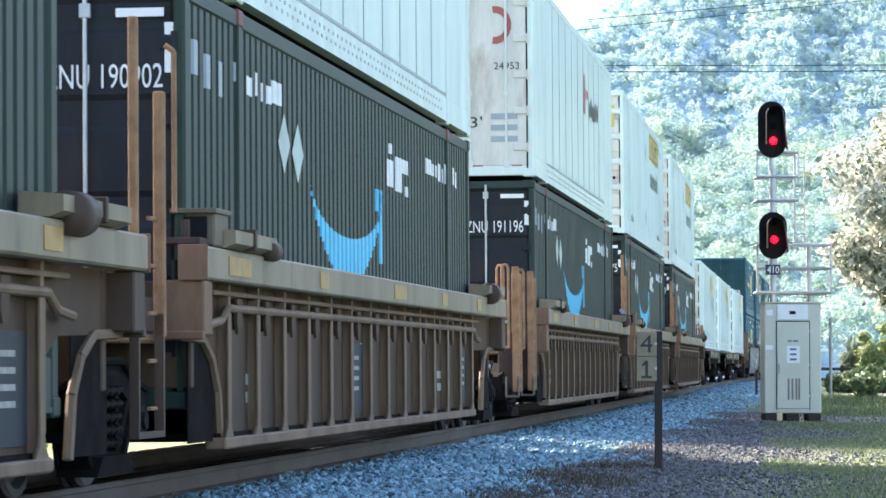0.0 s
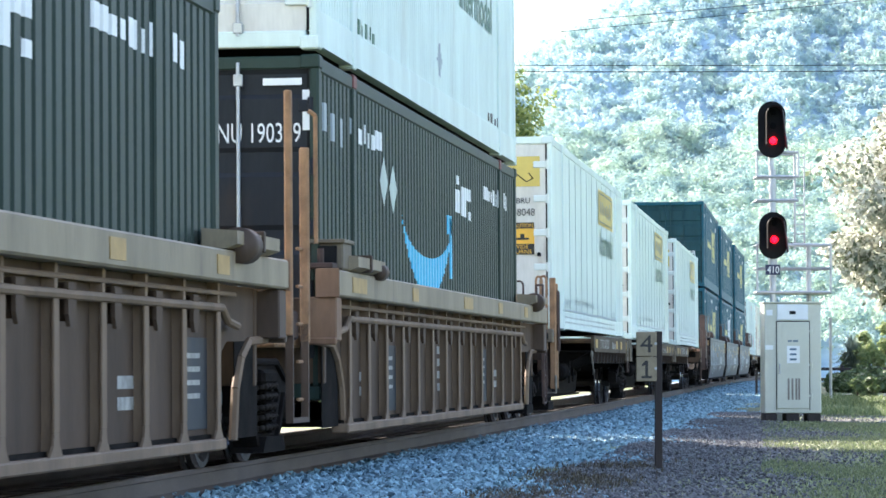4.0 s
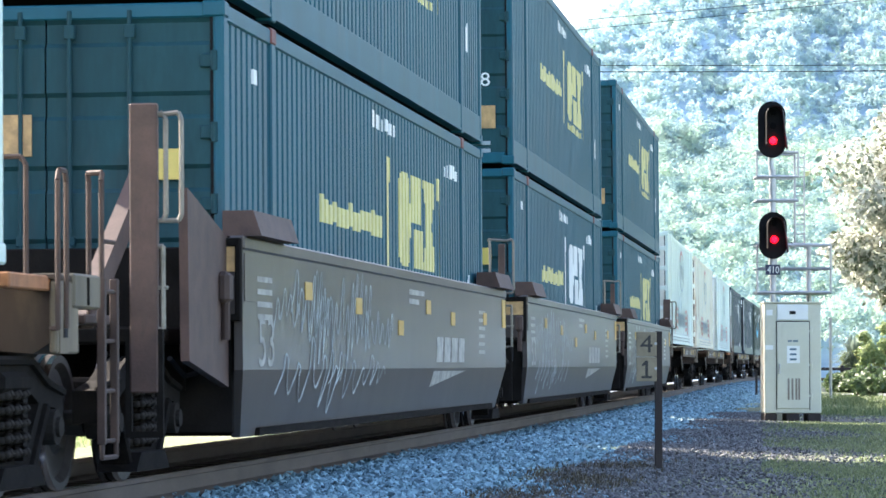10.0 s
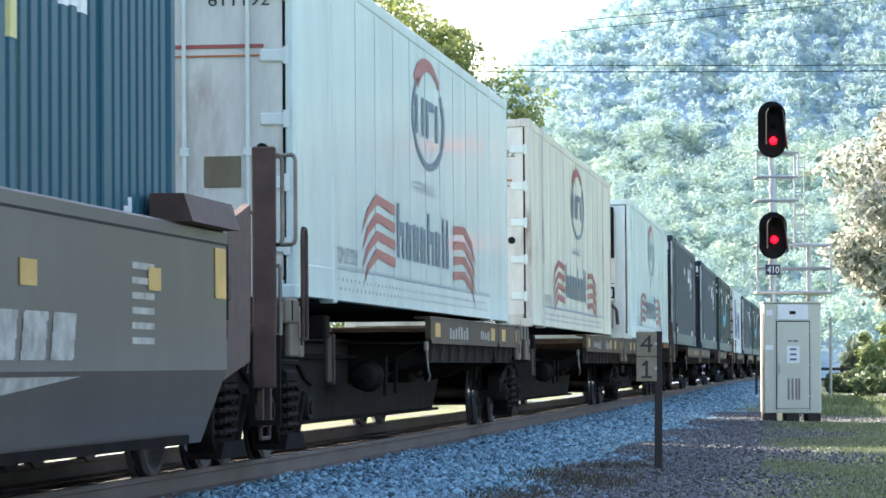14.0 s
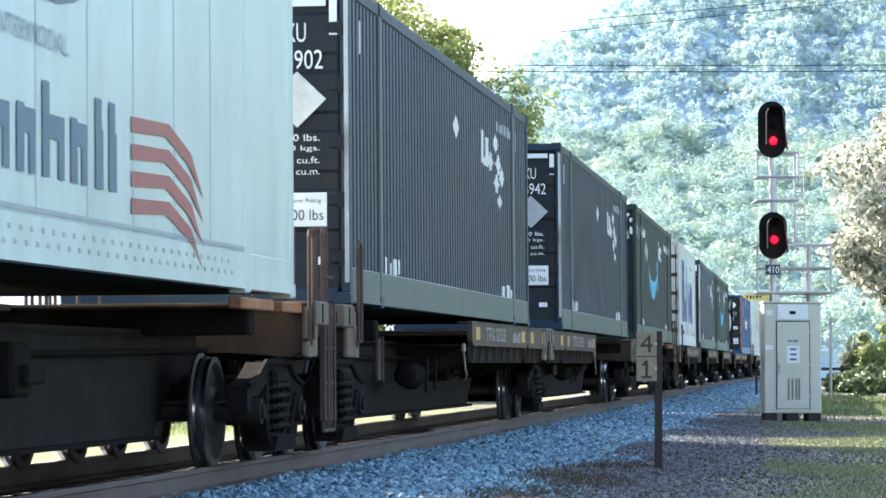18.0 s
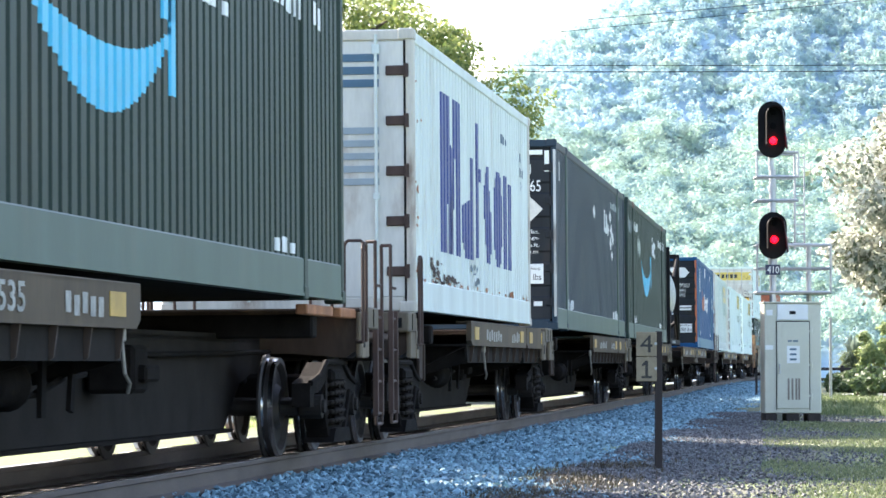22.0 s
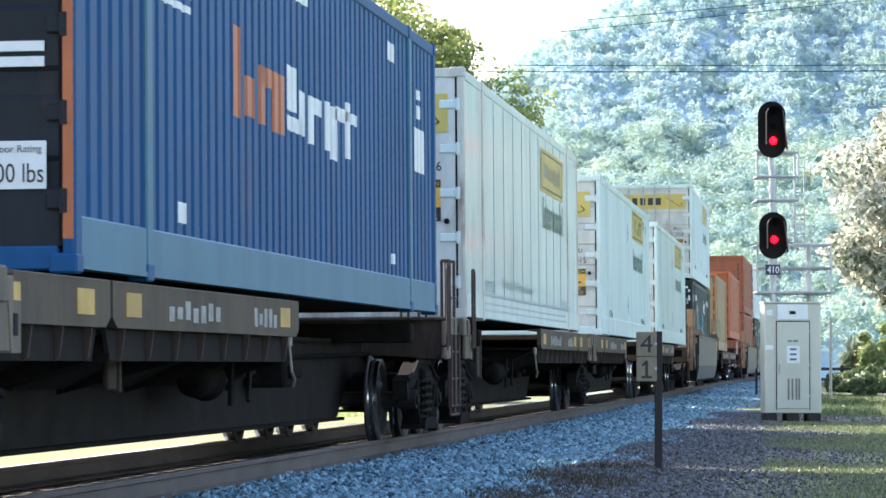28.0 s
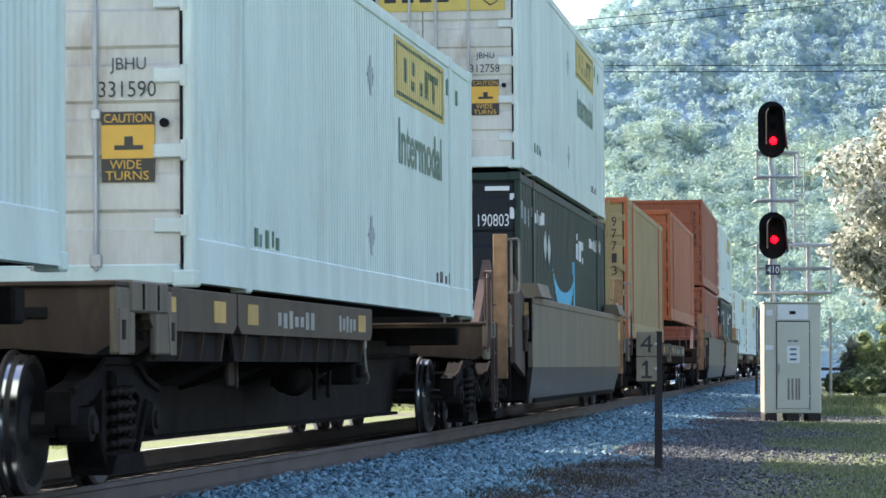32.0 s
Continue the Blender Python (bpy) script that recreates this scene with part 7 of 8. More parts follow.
    for x, d in ((0.0, 1), (L + E - 0.35, -1)):
        for sy in (-1, 1):
            ya, yb = min(sy * 1.30, sy * 1.53), max(sy * 1.30, sy * 1.53)
            outer = (first and d > 0) or (last and d < 0)
            za, zb_ = min(sy * 1.22, sy * 1.50), max(sy * 1.22, sy * 1.50)
            part("end_box", Build().box(min(x - d * 0.34, x - d * 0.06), max(x - d * 0.34, x - d * 0.06), za, zb_, 0.97, 1.335, 0.012)
                 .box(min(x - d * 0.38, x - d * 0.30), max(x - d * 0.38, x - d * 0.30), za, zb_, 0.94, 1.0, 0.01), M["well_brown"] if d < 0 else M["end_tan"], th, "brown box under the chord's end")
            if sy > 0:
                # Added plate, blocks the bright sunlit ground seen under the car.
                part("brake_plate", Build().box(min(x - d * 1.1, x - d * 0.05), max(x - d * 1.1, x - d * 0.05), 0.95, 1.0, 0.10, 0.62, 0.02), M["under"], th, "added black plate blocking the sunlit gap by the truck")
            part("chord_cap", Build().box(min(x - d * 0.37, x - d * 0.352), max(x - d * 0.37, x - d * 0.352), min(sy * 1.33, sy * 1.53), max(sy * 1.33, sy * 1.53), 1.33, 1.57, 0.006), M["end_tan"], th, "rusty tan cap on the chord")
            if not outer and d > 0:
                part("housing", Build().box(x + 0.02, x + 0.50, za, zb_, 1.57, 1.80, 0.014).box(x - 0.02, x + 0.54, za - 0.02, zb_ + 0.02, 1.79, 1.825, 0.006), M["tan_pale"], th, "pale dusty lock housing")
                part("window", Build().box(x + 0.004, x + 0.024, min(sy * 1.27, sy * 1.45), max(sy * 1.27, sy * 1.45), 1.60, 1.77, 0.004), M["black"], th, "dark opening in the housing")
                part("lever", Build().box(x - 0.28, x - 0.02, min(sy * 1.2, sy * 1.46), max(sy * 1.2, sy * 1.46), 1.575, 1.62, 0.006).cyl((x - 0.16, sy * 1.34, 1.6), (x - 0.16, sy * 1.34, 1.74), 0.03, 8), M["rust_dark"], th, "rusty lock lever")
            part("arch_flange", Build().pipe([(x + d * 0.95, sy * 1.345, 0.24), (x + d * 0.86, sy * 1.345, 0.60), (x + d * 0.66, sy * 1.345, 0.82), (x + d * 0.34, sy * 1.345, 0.95), (x - d * 0.34, sy * 1.345, 0.965)], 0.032, 6), M["rib"], th, "curved flange over the truck")
            # Black sheet closes the arch so the container behind stays hidden.
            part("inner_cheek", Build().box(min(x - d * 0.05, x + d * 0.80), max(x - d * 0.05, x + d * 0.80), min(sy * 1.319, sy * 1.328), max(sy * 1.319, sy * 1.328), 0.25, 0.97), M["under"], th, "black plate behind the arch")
            part("corner_guide", Build().slab([(sy * 1.33, 1.57), (sy * 1.50, 1.57), (sy * 1.58, 1.60), (sy * 1.58, 1.69), (sy * 1.33, 1.71)], min(x + d * 0.35, x + d * 1.95), max(x + d * 0.35, x + d * 1.95)), M["well_tan"], th, "khaki container guide ledge")
            part("guide_bracket", Build().box(min(x + d * 1.0, x + d * 1.06), max(x + d * 1.0, x + d * 1.06), min(sy * 1.33, sy * 1.60), max(sy * 1.33, sy * 1.60), 1.57, 1.72, 0.006), M["well_brown"], th, "welded gusset on the ledge")
            r_ = 0.075 if d > 0 else 0.125
            xr = x + d * (1.9 if d > 0 else 1.55)
            part("guide_roll", smooth(Build().cyl((xr - 0.16, sy * 1.53, 1.60), (xr + 0.16, sy * 1.53, 1.60), r_, 18)), M["well_brown"], th, "worn rounded guide hook")
            if d < 0 and seed == 2 and sy < 0:
                part("torn_film", Build().add([(xr - 0.10, sy * 1.52, 1.71), (xr + 0.18, sy * 1.56, 1.715), (xr + 0.14, sy * 1.52, 1.80), (xr + 0.03, sy * 1.48, 1.84), (xr - 0.10, sy * 1.45, 1.79), (xr + 0.05, sy * 1.58, 1.765)], [(0, 1, 5), (1, 2, 5), (2, 3, 5), (3, 4, 5), (4, 0, 5)]), M["d_print"], th, "crumpled torn grey wrapping")
        part("end_bulkhead", Build().box(min(x, x + d * 0.1), max(x, x + d * 0.1), -1.34, 1.34, 0.62, 1.34, 0.01), M["well_dark"], th)
        part("end_deck", Build().box(min(x - d * 1.2, x), max(x - d * 1.2, x), -1.15, 1.15, 0.92, 1.04, 0.02), M["rust"], th, "rusty end deck")
    for x0 in (-1.7, L - 0.2):
        part("centre_stub", kept(("stub", 1.7), lambda: Build().box(0.0, 1.7 + 0.2, -0.35, 0.35, 0.62, 0.95, 0.02)), M["under"], th, at=pose(x0, 0, 0))
    truck(th, -2.1 if first else -1.7)
    if last:
        truck(th, L + 2.1)
    for sy in (-1, 1):
        ends = [(-0.95 if first else -1.32, first)] + ([(L + 4.5, True)] if last else [])
        for x, low in ends:
            if low:
                part("end_ladder", kept(("low_ladder", sy), lambda: Build().box(-0.03, 0.03, sy * 1.33 - 0.045, sy * 1.33 + 0.045, 0.42, 2.06, 0.012).box(0.38, 0.44, sy * 1.33 - 0.04, sy * 1.33 + 0.04, 0.42, 1.98, 0.012)), M["rust"], th, "rusty ladder posts", at=pose(x, 0, 0))
                for k, (dx, dy) in enumerate(((-0.12, 0.1), (0.1, 0.19))):
                    part("grab_loop", kept(("grab_loop", sy, k), lambda: Build().pipe([(0, sy * (1.35 - dy), 1.0), (0, sy * (1.35 - dy), 2.03), (0.01, sy * (1.33 - dy), 2.08), (0.02, sy * (1.28 - dy), 2.08), (0.03, sy * (1.26 - dy), 2.03), (0.03, sy * (1.26 - dy), 1.0), (0, sy * (1.35 - dy), 1.0)], 0.018, 6)), M["rust"], th, "bent rusty grab loop", at=pose(x + dx, 0, 0))
                part("foot_panel", kept(("foot_panel", sy), lambda: Build().box(-0.02, 0.02, min(sy * 1.08, sy * 1.36), max(sy * 1.08, sy * 1.36), 0.45, 1.05, 0.01)), M["rust_dark"], th, "dark lower ladder panel", at=pose(x + 0.12, 0, 0))
                part("stirrup", kept(("well_stirrup", sy), lambda: Build().pipe([(-0.05, sy * 1.37, 0.62), (-0.05, sy * 1.37, 0.36), (-0.05, sy * 1.2, 0.36), (-0.05, sy * 1.2, 0.62)], 0.016, 6)), M["dirty_steel"], th, at=pose(x, 0, 0))
            else:
                part("end_ladder", kept(("tall_ladder", sy), lambda: Build().box(-0.53, -0.47, sy * 1.36 - 0.03, sy * 1.36 + 0.03, 1.0, 2.92, 0.012)), M["rust"], th, "tall rusty ladder post", at=pose(x, 0, 0))
                part("end_ladder", kept(("tall_ladder_far", sy), lambda: Build().box(0.22, 0.28, sy * 1.36 - 0.038, sy * 1.36 + 0.038, 0.95, 2.52, 0.012)), M["rust"], th, "tall rusty ladder post", at=pose(x, 0, 0))
                part("ladder_rail", kept(("tall_rail", sy), lambda: Build().pipe([(0.33, sy * 1.44, 1.75), (0.33, sy * 1.44, 2.78), (0.30, sy * 1.39, 2.82)], 0.018, 6)), M["rust"], th, "thin bent rail beside the post", at=pose(x, 0, 0))
                part("hanging_step", kept(("hang_step", sy), lambda: Build().plate([(-0.5, 1.1), (-0.46, 1.1), (-0.46, 0.36), (0.22, 0.36), (0.22, 1.1), (0.26, 1.1), (0.26, 0.32), (-0.5, 0.32)], sy * 1.36 - 0.03, sy * 1.36 + 0.03)), M["well_brown"], th, "hanging dark step strap", at=pose(x, 0, 0))
            for k in range(5):
                part("ladder_rung", kept(("well_rung", sy), lambda: Build().cyl((0, sy * 1.34, 0), (0.4, sy * 1.34, 0), 0.014, 6)), M["rust"], th, at=pose(x, 0, 0.5 + 0.3 * k))
    part("end_beam", Build().box(-1.05, -0.45, -1.2, 1.2, 0.98, 1.22, 0.02), M["rust_dark"], th, "rusty cross beam at the car's end")
    if first:
        part("coupler", kept("coupler", lambda: Build().box(-0.9, 0.6, -0.12, 0.12, 0.72, 0.96, 0.03)), M["under"], th, at=pose(-3.2, 0, 0))
    if last:
        part("coupler", kept("coupler", lambda: Build().box(-0.9, 0.6, -0.12, 0.12, 0.72, 0.96, 0.03)), M["under"], th, at=pose(L + 3.2, 0, 0, 0, 0, 180))
    MOVES.append((th, s0, L, 0.0))
    return th


def smooth_well(s0, s1, first=False, last=False, seed=1, graffiti=1.0, tan=False):
    """A well car unit with flat grey side sheets cut away at the ends."""
    L = s1 - s0
    th = thing("well_car", "dusty tan well car unit with flat side sheets" if tan else "grey well car unit with flat side sheets and sprayed graffiti", "rail car", group="train cars")
    sheet_m = M["tan"] if tan else M["well_grey"]
    for sy in (-1, 1):
        y0, y1 = (1.44, 1.50) if sy > 0 else (-1.50, -1.44)
        side = part("side_sheet", Build().box(-0.35, L + 0.35, y0, y1, 0.74, 1.62), sheet_m, th, "smooth grey side sheet")
        low = Build()
        ya, yb = sy * 1.50, sy * 1.40
        low.add([(-0.35, ya, 0.745), (L + 0.35, ya, 0.745), (L - 0.05, yb, 0.26), (0.05, yb, 0.26), (-0.35, ya - sy * 0.06, 0.745), (L + 0.35, ya - sy * 0.06, 0.745), (L - 0.05, yb - sy * 0.06, 0.26), (0.05, yb - sy * 0.06, 0.26)],
                [(0, 1, 2, 3), (7, 6, 5, 4), (3, 2, 6, 7), (0, 3, 7, 4), (1, 5, 6, 2), (0, 4, 5, 1)])
        part("lower_sheet", low, M["well_grey"], th, "inward sloping lower sheet")
        part("top_chord", Build().box(-0.35, L + 0.35, min(sy * 1.40, sy * 1.515), max(sy * 1.40, sy * 1.515), 1.58, 1.68, 0.015), sheet_m, th)
        if sy < 0 and not tan:
            rnd = random.Random(seed)
            for x, z in ((2.4, 1.35), (5.0, 1.28), (7.6, 1.12), (9.6, 1.35), (11.6, 1.26), (14.6, 1.30)):
                part("reflector", kept("sheet_reflector", lambda: Build().box(-0.17, 0.17, -1.508, -1.503, -0.07, 0.07)), M["faded_yellow2"], side, "yellow reflector square", at=pose(x, 0, z))
            part("logo_block", kept("sheet_blocks", lambda: flat_paint([[(10.2 + i * 0.62, 0.80), (10.7 + i * 0.62, 0.80), (10.78 + i * 0.62, 1.06), (10.28 + i * 0.62, 1.06)] for i in range(4)], -1.504)), M["dim_white"], side, "pale slanted logo blocks")
            part("logo_wedge", kept("sheet_wedge", lambda: Build().add([(xw, -1.504 + 0.206 * (0.74 - zw), zw) for xw, zw in ((9.9, 0.55), (10.05, 0.71), (12.75, 0.71))], [(0, 1, 2)])), M["dim_white"], side, "pale logo wedge")
            part("stencil", kept("sheet_stencil", lambda: flat_paint([rect(0.2, 0.8, 1.1 + 0.09 * i, 1.14 + 0.09 * i) for i in range(4)] + [rect(14.0, 14.6, 0.9 + 0.09 * i, 0.94 + 0.09 * i) for i in range(6)] + [rect(8.2, 9.3, 1.45, 1.5), rect(8.2, 8.9, 1.36, 1.41)], -1.504)), M["dim_white"], side, "rows of small stencilled bars")
            if graffiti:
                g = Build()

                def stroke(pts, w):
                    fine = []
                    for i in range(len(pts) - 1):
                        p0, p1, p2, p3 = pts[max(i - 1, 0)], pts[i], pts[i + 1], pts[min(i + 2, len(pts) - 1)]
                        for q in range(7):
                            t = q / 7.0
                            fine.append(tuple(0.5 * (2 * b1 + (c1 - a1) * t + (2 * a1 - 5 * b1 + 4 * c1 - d1) * t * t + (3 * b1 - a1 - 3 * c1 + d1) * t ** 3) for a1, b1, c1, d1 in zip(p0, p1, p2, p3)))
                    for (xa, za), (xb, zb) in zip(fine, fine[1:]):
                        n = math.hypot(xb - xa, (zb - za)) or 1
                        ox, oz = -(zb - za) / n * w * 1.9, (xb - xa) / n * w * 1.1
                        ya, yb = (-1.506 + 0.206 * max(0.0, 0.74 - v) for v in (za, zb))
                        g.add([(xa + ox, ya, za + oz), (xb + ox, yb, zb + oz), (xb - ox, yb, zb - oz), (xa - ox, ya, za - oz)], [(0, 1, 2, 3)])
                # wavering rows of tall loops, as one draws them without lifting the can
                for x0, x1, step, lo, hi, w in ((1.0, 3.9, 0.42, 0.38, 0.98, 0.010), (2.3, 5.3, 0.24, 0.74, 1.54, 0.009), (1.5, 3.4, 0.34, 0.95, 1.50, 0.009), (4.9, 6.9, 0.24, 0.92, 1.25, 0.009), (3.4, 6.2, 0.46, 0.46, 0.86, 0.008), (0.8, 1.7, 0.26, 1.0, 1.36, 0.007)):
                    pts, x_ = [], x0
                    while x_ < x1:
                        t_, l_ = hi - rnd.uniform(0, 0.35) * (hi - lo), lo + rnd.uniform(0, 0.4) * (hi - lo)
                        pts += [(x_, l_), (x_ + step * 0.30, (l_ + t_) / 2), (x_ + step * 0.45, t_), (x_ + step * 0.72, t_ - 0.03), (x_ + step * 0.80, (l_ + t_) / 2)]
                        x_ += step * rnd.uniform(0.75, 1.5)
                    stroke([(px_ + 0.35 * (pz_ - lo), pz_) for px_, pz_ in pts], w)
                part("graffiti", g, M["graffiti"], side, "tangled white sprayed strokes")
                part("number", kept("n53", lambda: letters("53", 0.62, 0.36, 0.0)), M["dim_white"], side, at=pose(0.25, -1.504, 0.76))
        for x, d in ((0.0, 1), (L, -1)):
            part("corner_guide", Build().slab([(sy * 1.34, 1.68), (sy * 1.62, 1.68), (sy * 1.56, 1.86), (sy * 1.34, 1.86)], min(x - d * 0.25, x + d * 1.3), max(x - d * 0.25, x + d * 1.3)), M["post_brown"] if not tan else M["tan"], th, "black flared container guide")
            wide = (first and d > 0) or (last and d < 0)
            ya, yb = min(sy * 1.36, sy * 1.46), max(sy * 1.36, sy * 1.46)
            if wide:
                part("end_cheek", Build().plate([(x - d * 0.36, 0.62), (x - d * 1.7, 0.80), (x - d * 1.75, 1.94), (x - d * 0.36, 1.66)][::d], min(sy * 1.34, sy * 1.40), max(sy * 1.34, sy * 1.40)), M["well_brown"] if tan else M["post_brown"], th, "dark brown sloping end cheek")
            fx = x - d * 0.40
            fr_ = part("end_frame", Build().box(fx - 0.03, fx + 0.03, min(sy * 1.12, sy * 1.49), max(sy * 1.12, sy * 1.49), 1.60, 1.66, 0.008).box(fx - 0.03, fx + 0.03, min(sy * 1.12, sy * 1.49), max(sy * 1.12, sy * 1.49), 1.08, 1.13, 0.008)
                       .box(fx - 0.03, fx + 0.03, min(sy * 1.46, sy * 1.50), max(sy * 1.46, sy * 1.50), 1.08, 1.66, 0.008).box(fx - 0.03, fx + 0.03, min(sy * 1.10, sy * 1.14), max(sy * 1.10, sy * 1.14), 1.08, 1.66, 0.008), M["under"], th, "black steel frame at the sheet's end")
            part("end_plate", Build().box(fx - 0.012, fx + 0.012, min(sy * 1.14, sy * 1.46), max(sy * 1.14, sy * 1.46), 1.13, 1.42, 0.004), M["well_grey"] if not tan else M["tan_dark"], fr_, "grimy plate with worn stencils")
            part("amber_plate", Build().box(fx - 0.014, fx + 0.014, min(sy * 1.14, sy * 1.46), max(sy * 1.14, sy * 1.46), 1.425, 1.60, 0.004), M["sticker"], fr_, "faded amber reflector plate")
            part("end_stripe", Build().box(min(x - d * 0.30, x + d * 0.05), max(x - d * 0.30, x + d * 0.05), min(sy * 1.502, sy * 1.508), max(sy * 1.502, sy * 1.508), 1.22, 1.56, 0.002), M["faded_yellow2"] if d < 0 else sheet_m, th, "yellow plate at the sheet's end" if d < 0 else "patched plate at the sheet's end")
            # Black sheet stands in for the darkness between the units.
            part("void_plate", Build().box(min(x - d * 0.30, x - d * 0.26), max(x - d * 0.30, x - d * 0.26), min(sy * 0.9, sy * 1.42), max(sy * 0.9, sy * 1.42), 0.30, 1.08, 0.01), M["under"], th, "black sheet put in for the dark void")
            w2, px = (0.09, x - d * 2.7) if wide else (0.042, x - d * 1.75)
            if wide or d > 0:
                part("post", Build().box(px - 0.03, px + 0.03, sy * 1.32 - w2, sy * 1.32 + w2, 0.98 if not wide else 0.6, 2.42 if wide else 2.30, 0.01), M["rust"] if tan else M["post_brown"], th, "tall brown end post")
                for k in range(2):
                    yy = sy * (1.46 + 0.1 * k) if wide else sy * (1.32 + (0.15, -0.15)[k])
                    part("grab_handle", Build().pipe([(px, sy * 1.38, 2.34), (px, yy - sy * 0.02, 2.36), (px, yy, 2.32), (px, yy, 1.72), (px, yy - sy * 0.02, 1.68), (px, sy * 1.36, 1.68)], 0.016, 6), M["dirty_steel"], th, "pale bent grab handle")
                part("step_loop", Build().pipe([(px, sy * 1.28, 1.52), (px, sy * 1.44, 1.52), (px, sy * 1.44, 1.00), (px, sy * 1.28, 1.00)], 0.016, 6).pipe([(px, sy * 1.28, 1.26), (px, sy * 1.47, 1.26)], 0.013, 6), M["dirty_steel"], th, "bent steel step loop")
                part("hanging_step", Build().slab([(sy * 1.20, 1.0), (sy * 1.24, 1.0), (sy * 1.24, 0.36), (sy * 1.40, 0.36), (sy * 1.40, 1.0), (sy * 1.44, 1.0), (sy * 1.44, 0.32), (sy * 1.20, 0.32)], px - 0.02, px + 0.02), M["under"], th, "hanging black step")
            if sy > 0:
                # Added here too, to close the sunlit gap beside the truck.
                part("brake_plate", Build().box(min(x - d * 1.5, x - d * 0.1), max(x - d * 1.5, x - d * 0.1), 0.95, 1.0, 0.10, 0.62, 0.02), M["under"], th, "added black plate blocking the sunlit gap by the truck")
            for k in range(2):
                part("air_hose", Build().pipe([(x - d * 0.3, sy * (1.30 - 0.1 * k), 1.05 - 0.12 * k), (x - d * 0.6, sy * (1.32 - 0.1 * k), 0.84 - 0.12 * k), (x - d * 0.9, sy * (1.3 - 0.1 * k), 0.80 - 0.1 * k), (x - d * 1.2, sy * (1.26 - 0.1 * k), 0.92 - 0.1 * k)], 0.02, 6), M["black"], th, "drooping black air hose")
            part("valve", Build().box(min(x - d * 0.7, x - d * 0.5), max(x - d * 0.7, x - d * 0.5), min(sy * 1.38, sy * 1.47), max(sy * 1.38, sy * 1.47), 1.2, 1.42, 0.03).cyl((x - d * 0.6, sy * 1.43, 0.95), (x - d * 0.6, sy * 1.43, 1.22), 0.03, 8), M["rust_dark"], th, "brake valve and hose fitting")
    part("well_floor", Build().box(0.6, L - 0.6, -1.44, 1.44, 0.26, 0.32), M["under"], th)
    for x, d in ((0.0, 1), (L, -1)):
        part("end_bulkhead", Build().box(min(x, x + d * 0.1), max(x, x + d * 0.1), -1.42, 1.42, 0.6, 1.45, 0.01), M["under"], th)
        part("end_wall", Build().box(min(x - d * 0.36, x - d * 0.42), max(x - d * 0.36, x - d * 0.42), -1.10, 1.10, 0.6, 1.60, 0.01), M["under"], th, "grimy black end wall")
        part("end_deck", Build().box(min(x - d * 1.2, x), max(x - d * 1.2, x), -1.15, 1.15, 0.92, 1.04, 0.02), M["under"], th)
    for x0 in (-1.6, L - 0.2):
        part("centre_stub", kept(("stub", 1.6), lambda: Build().box(0.0, 1.6 + 0.2, -0.35, 0.35, 0.62, 0.95, 0.02)), M["under"], th, at=pose(x0, 0, 0))
    truck(th, -2.0 if first else -1.65)
    if last:
        truck(th, L + 2.0)
    if first:
        part("coupler", kept("coupler", lambda: Build().box(-0.9, 0.6, -0.12, 0.12, 0.72, 0.96, 0.03)), M["under"], th, at=pose(-3.1, 0, 0))
        for ya in (-1.05, 0.95):
            part("end_brace", Build().plate([(-3.3, 1.0), (-2.95, 1.0), (-1.2, 2.02), (-1.35, 2.14)], ya, ya + 0.1), M["post_brown"], th, "slanted rusty brace")
    MOVES.append((th, s0, L, 0.0))
    return th


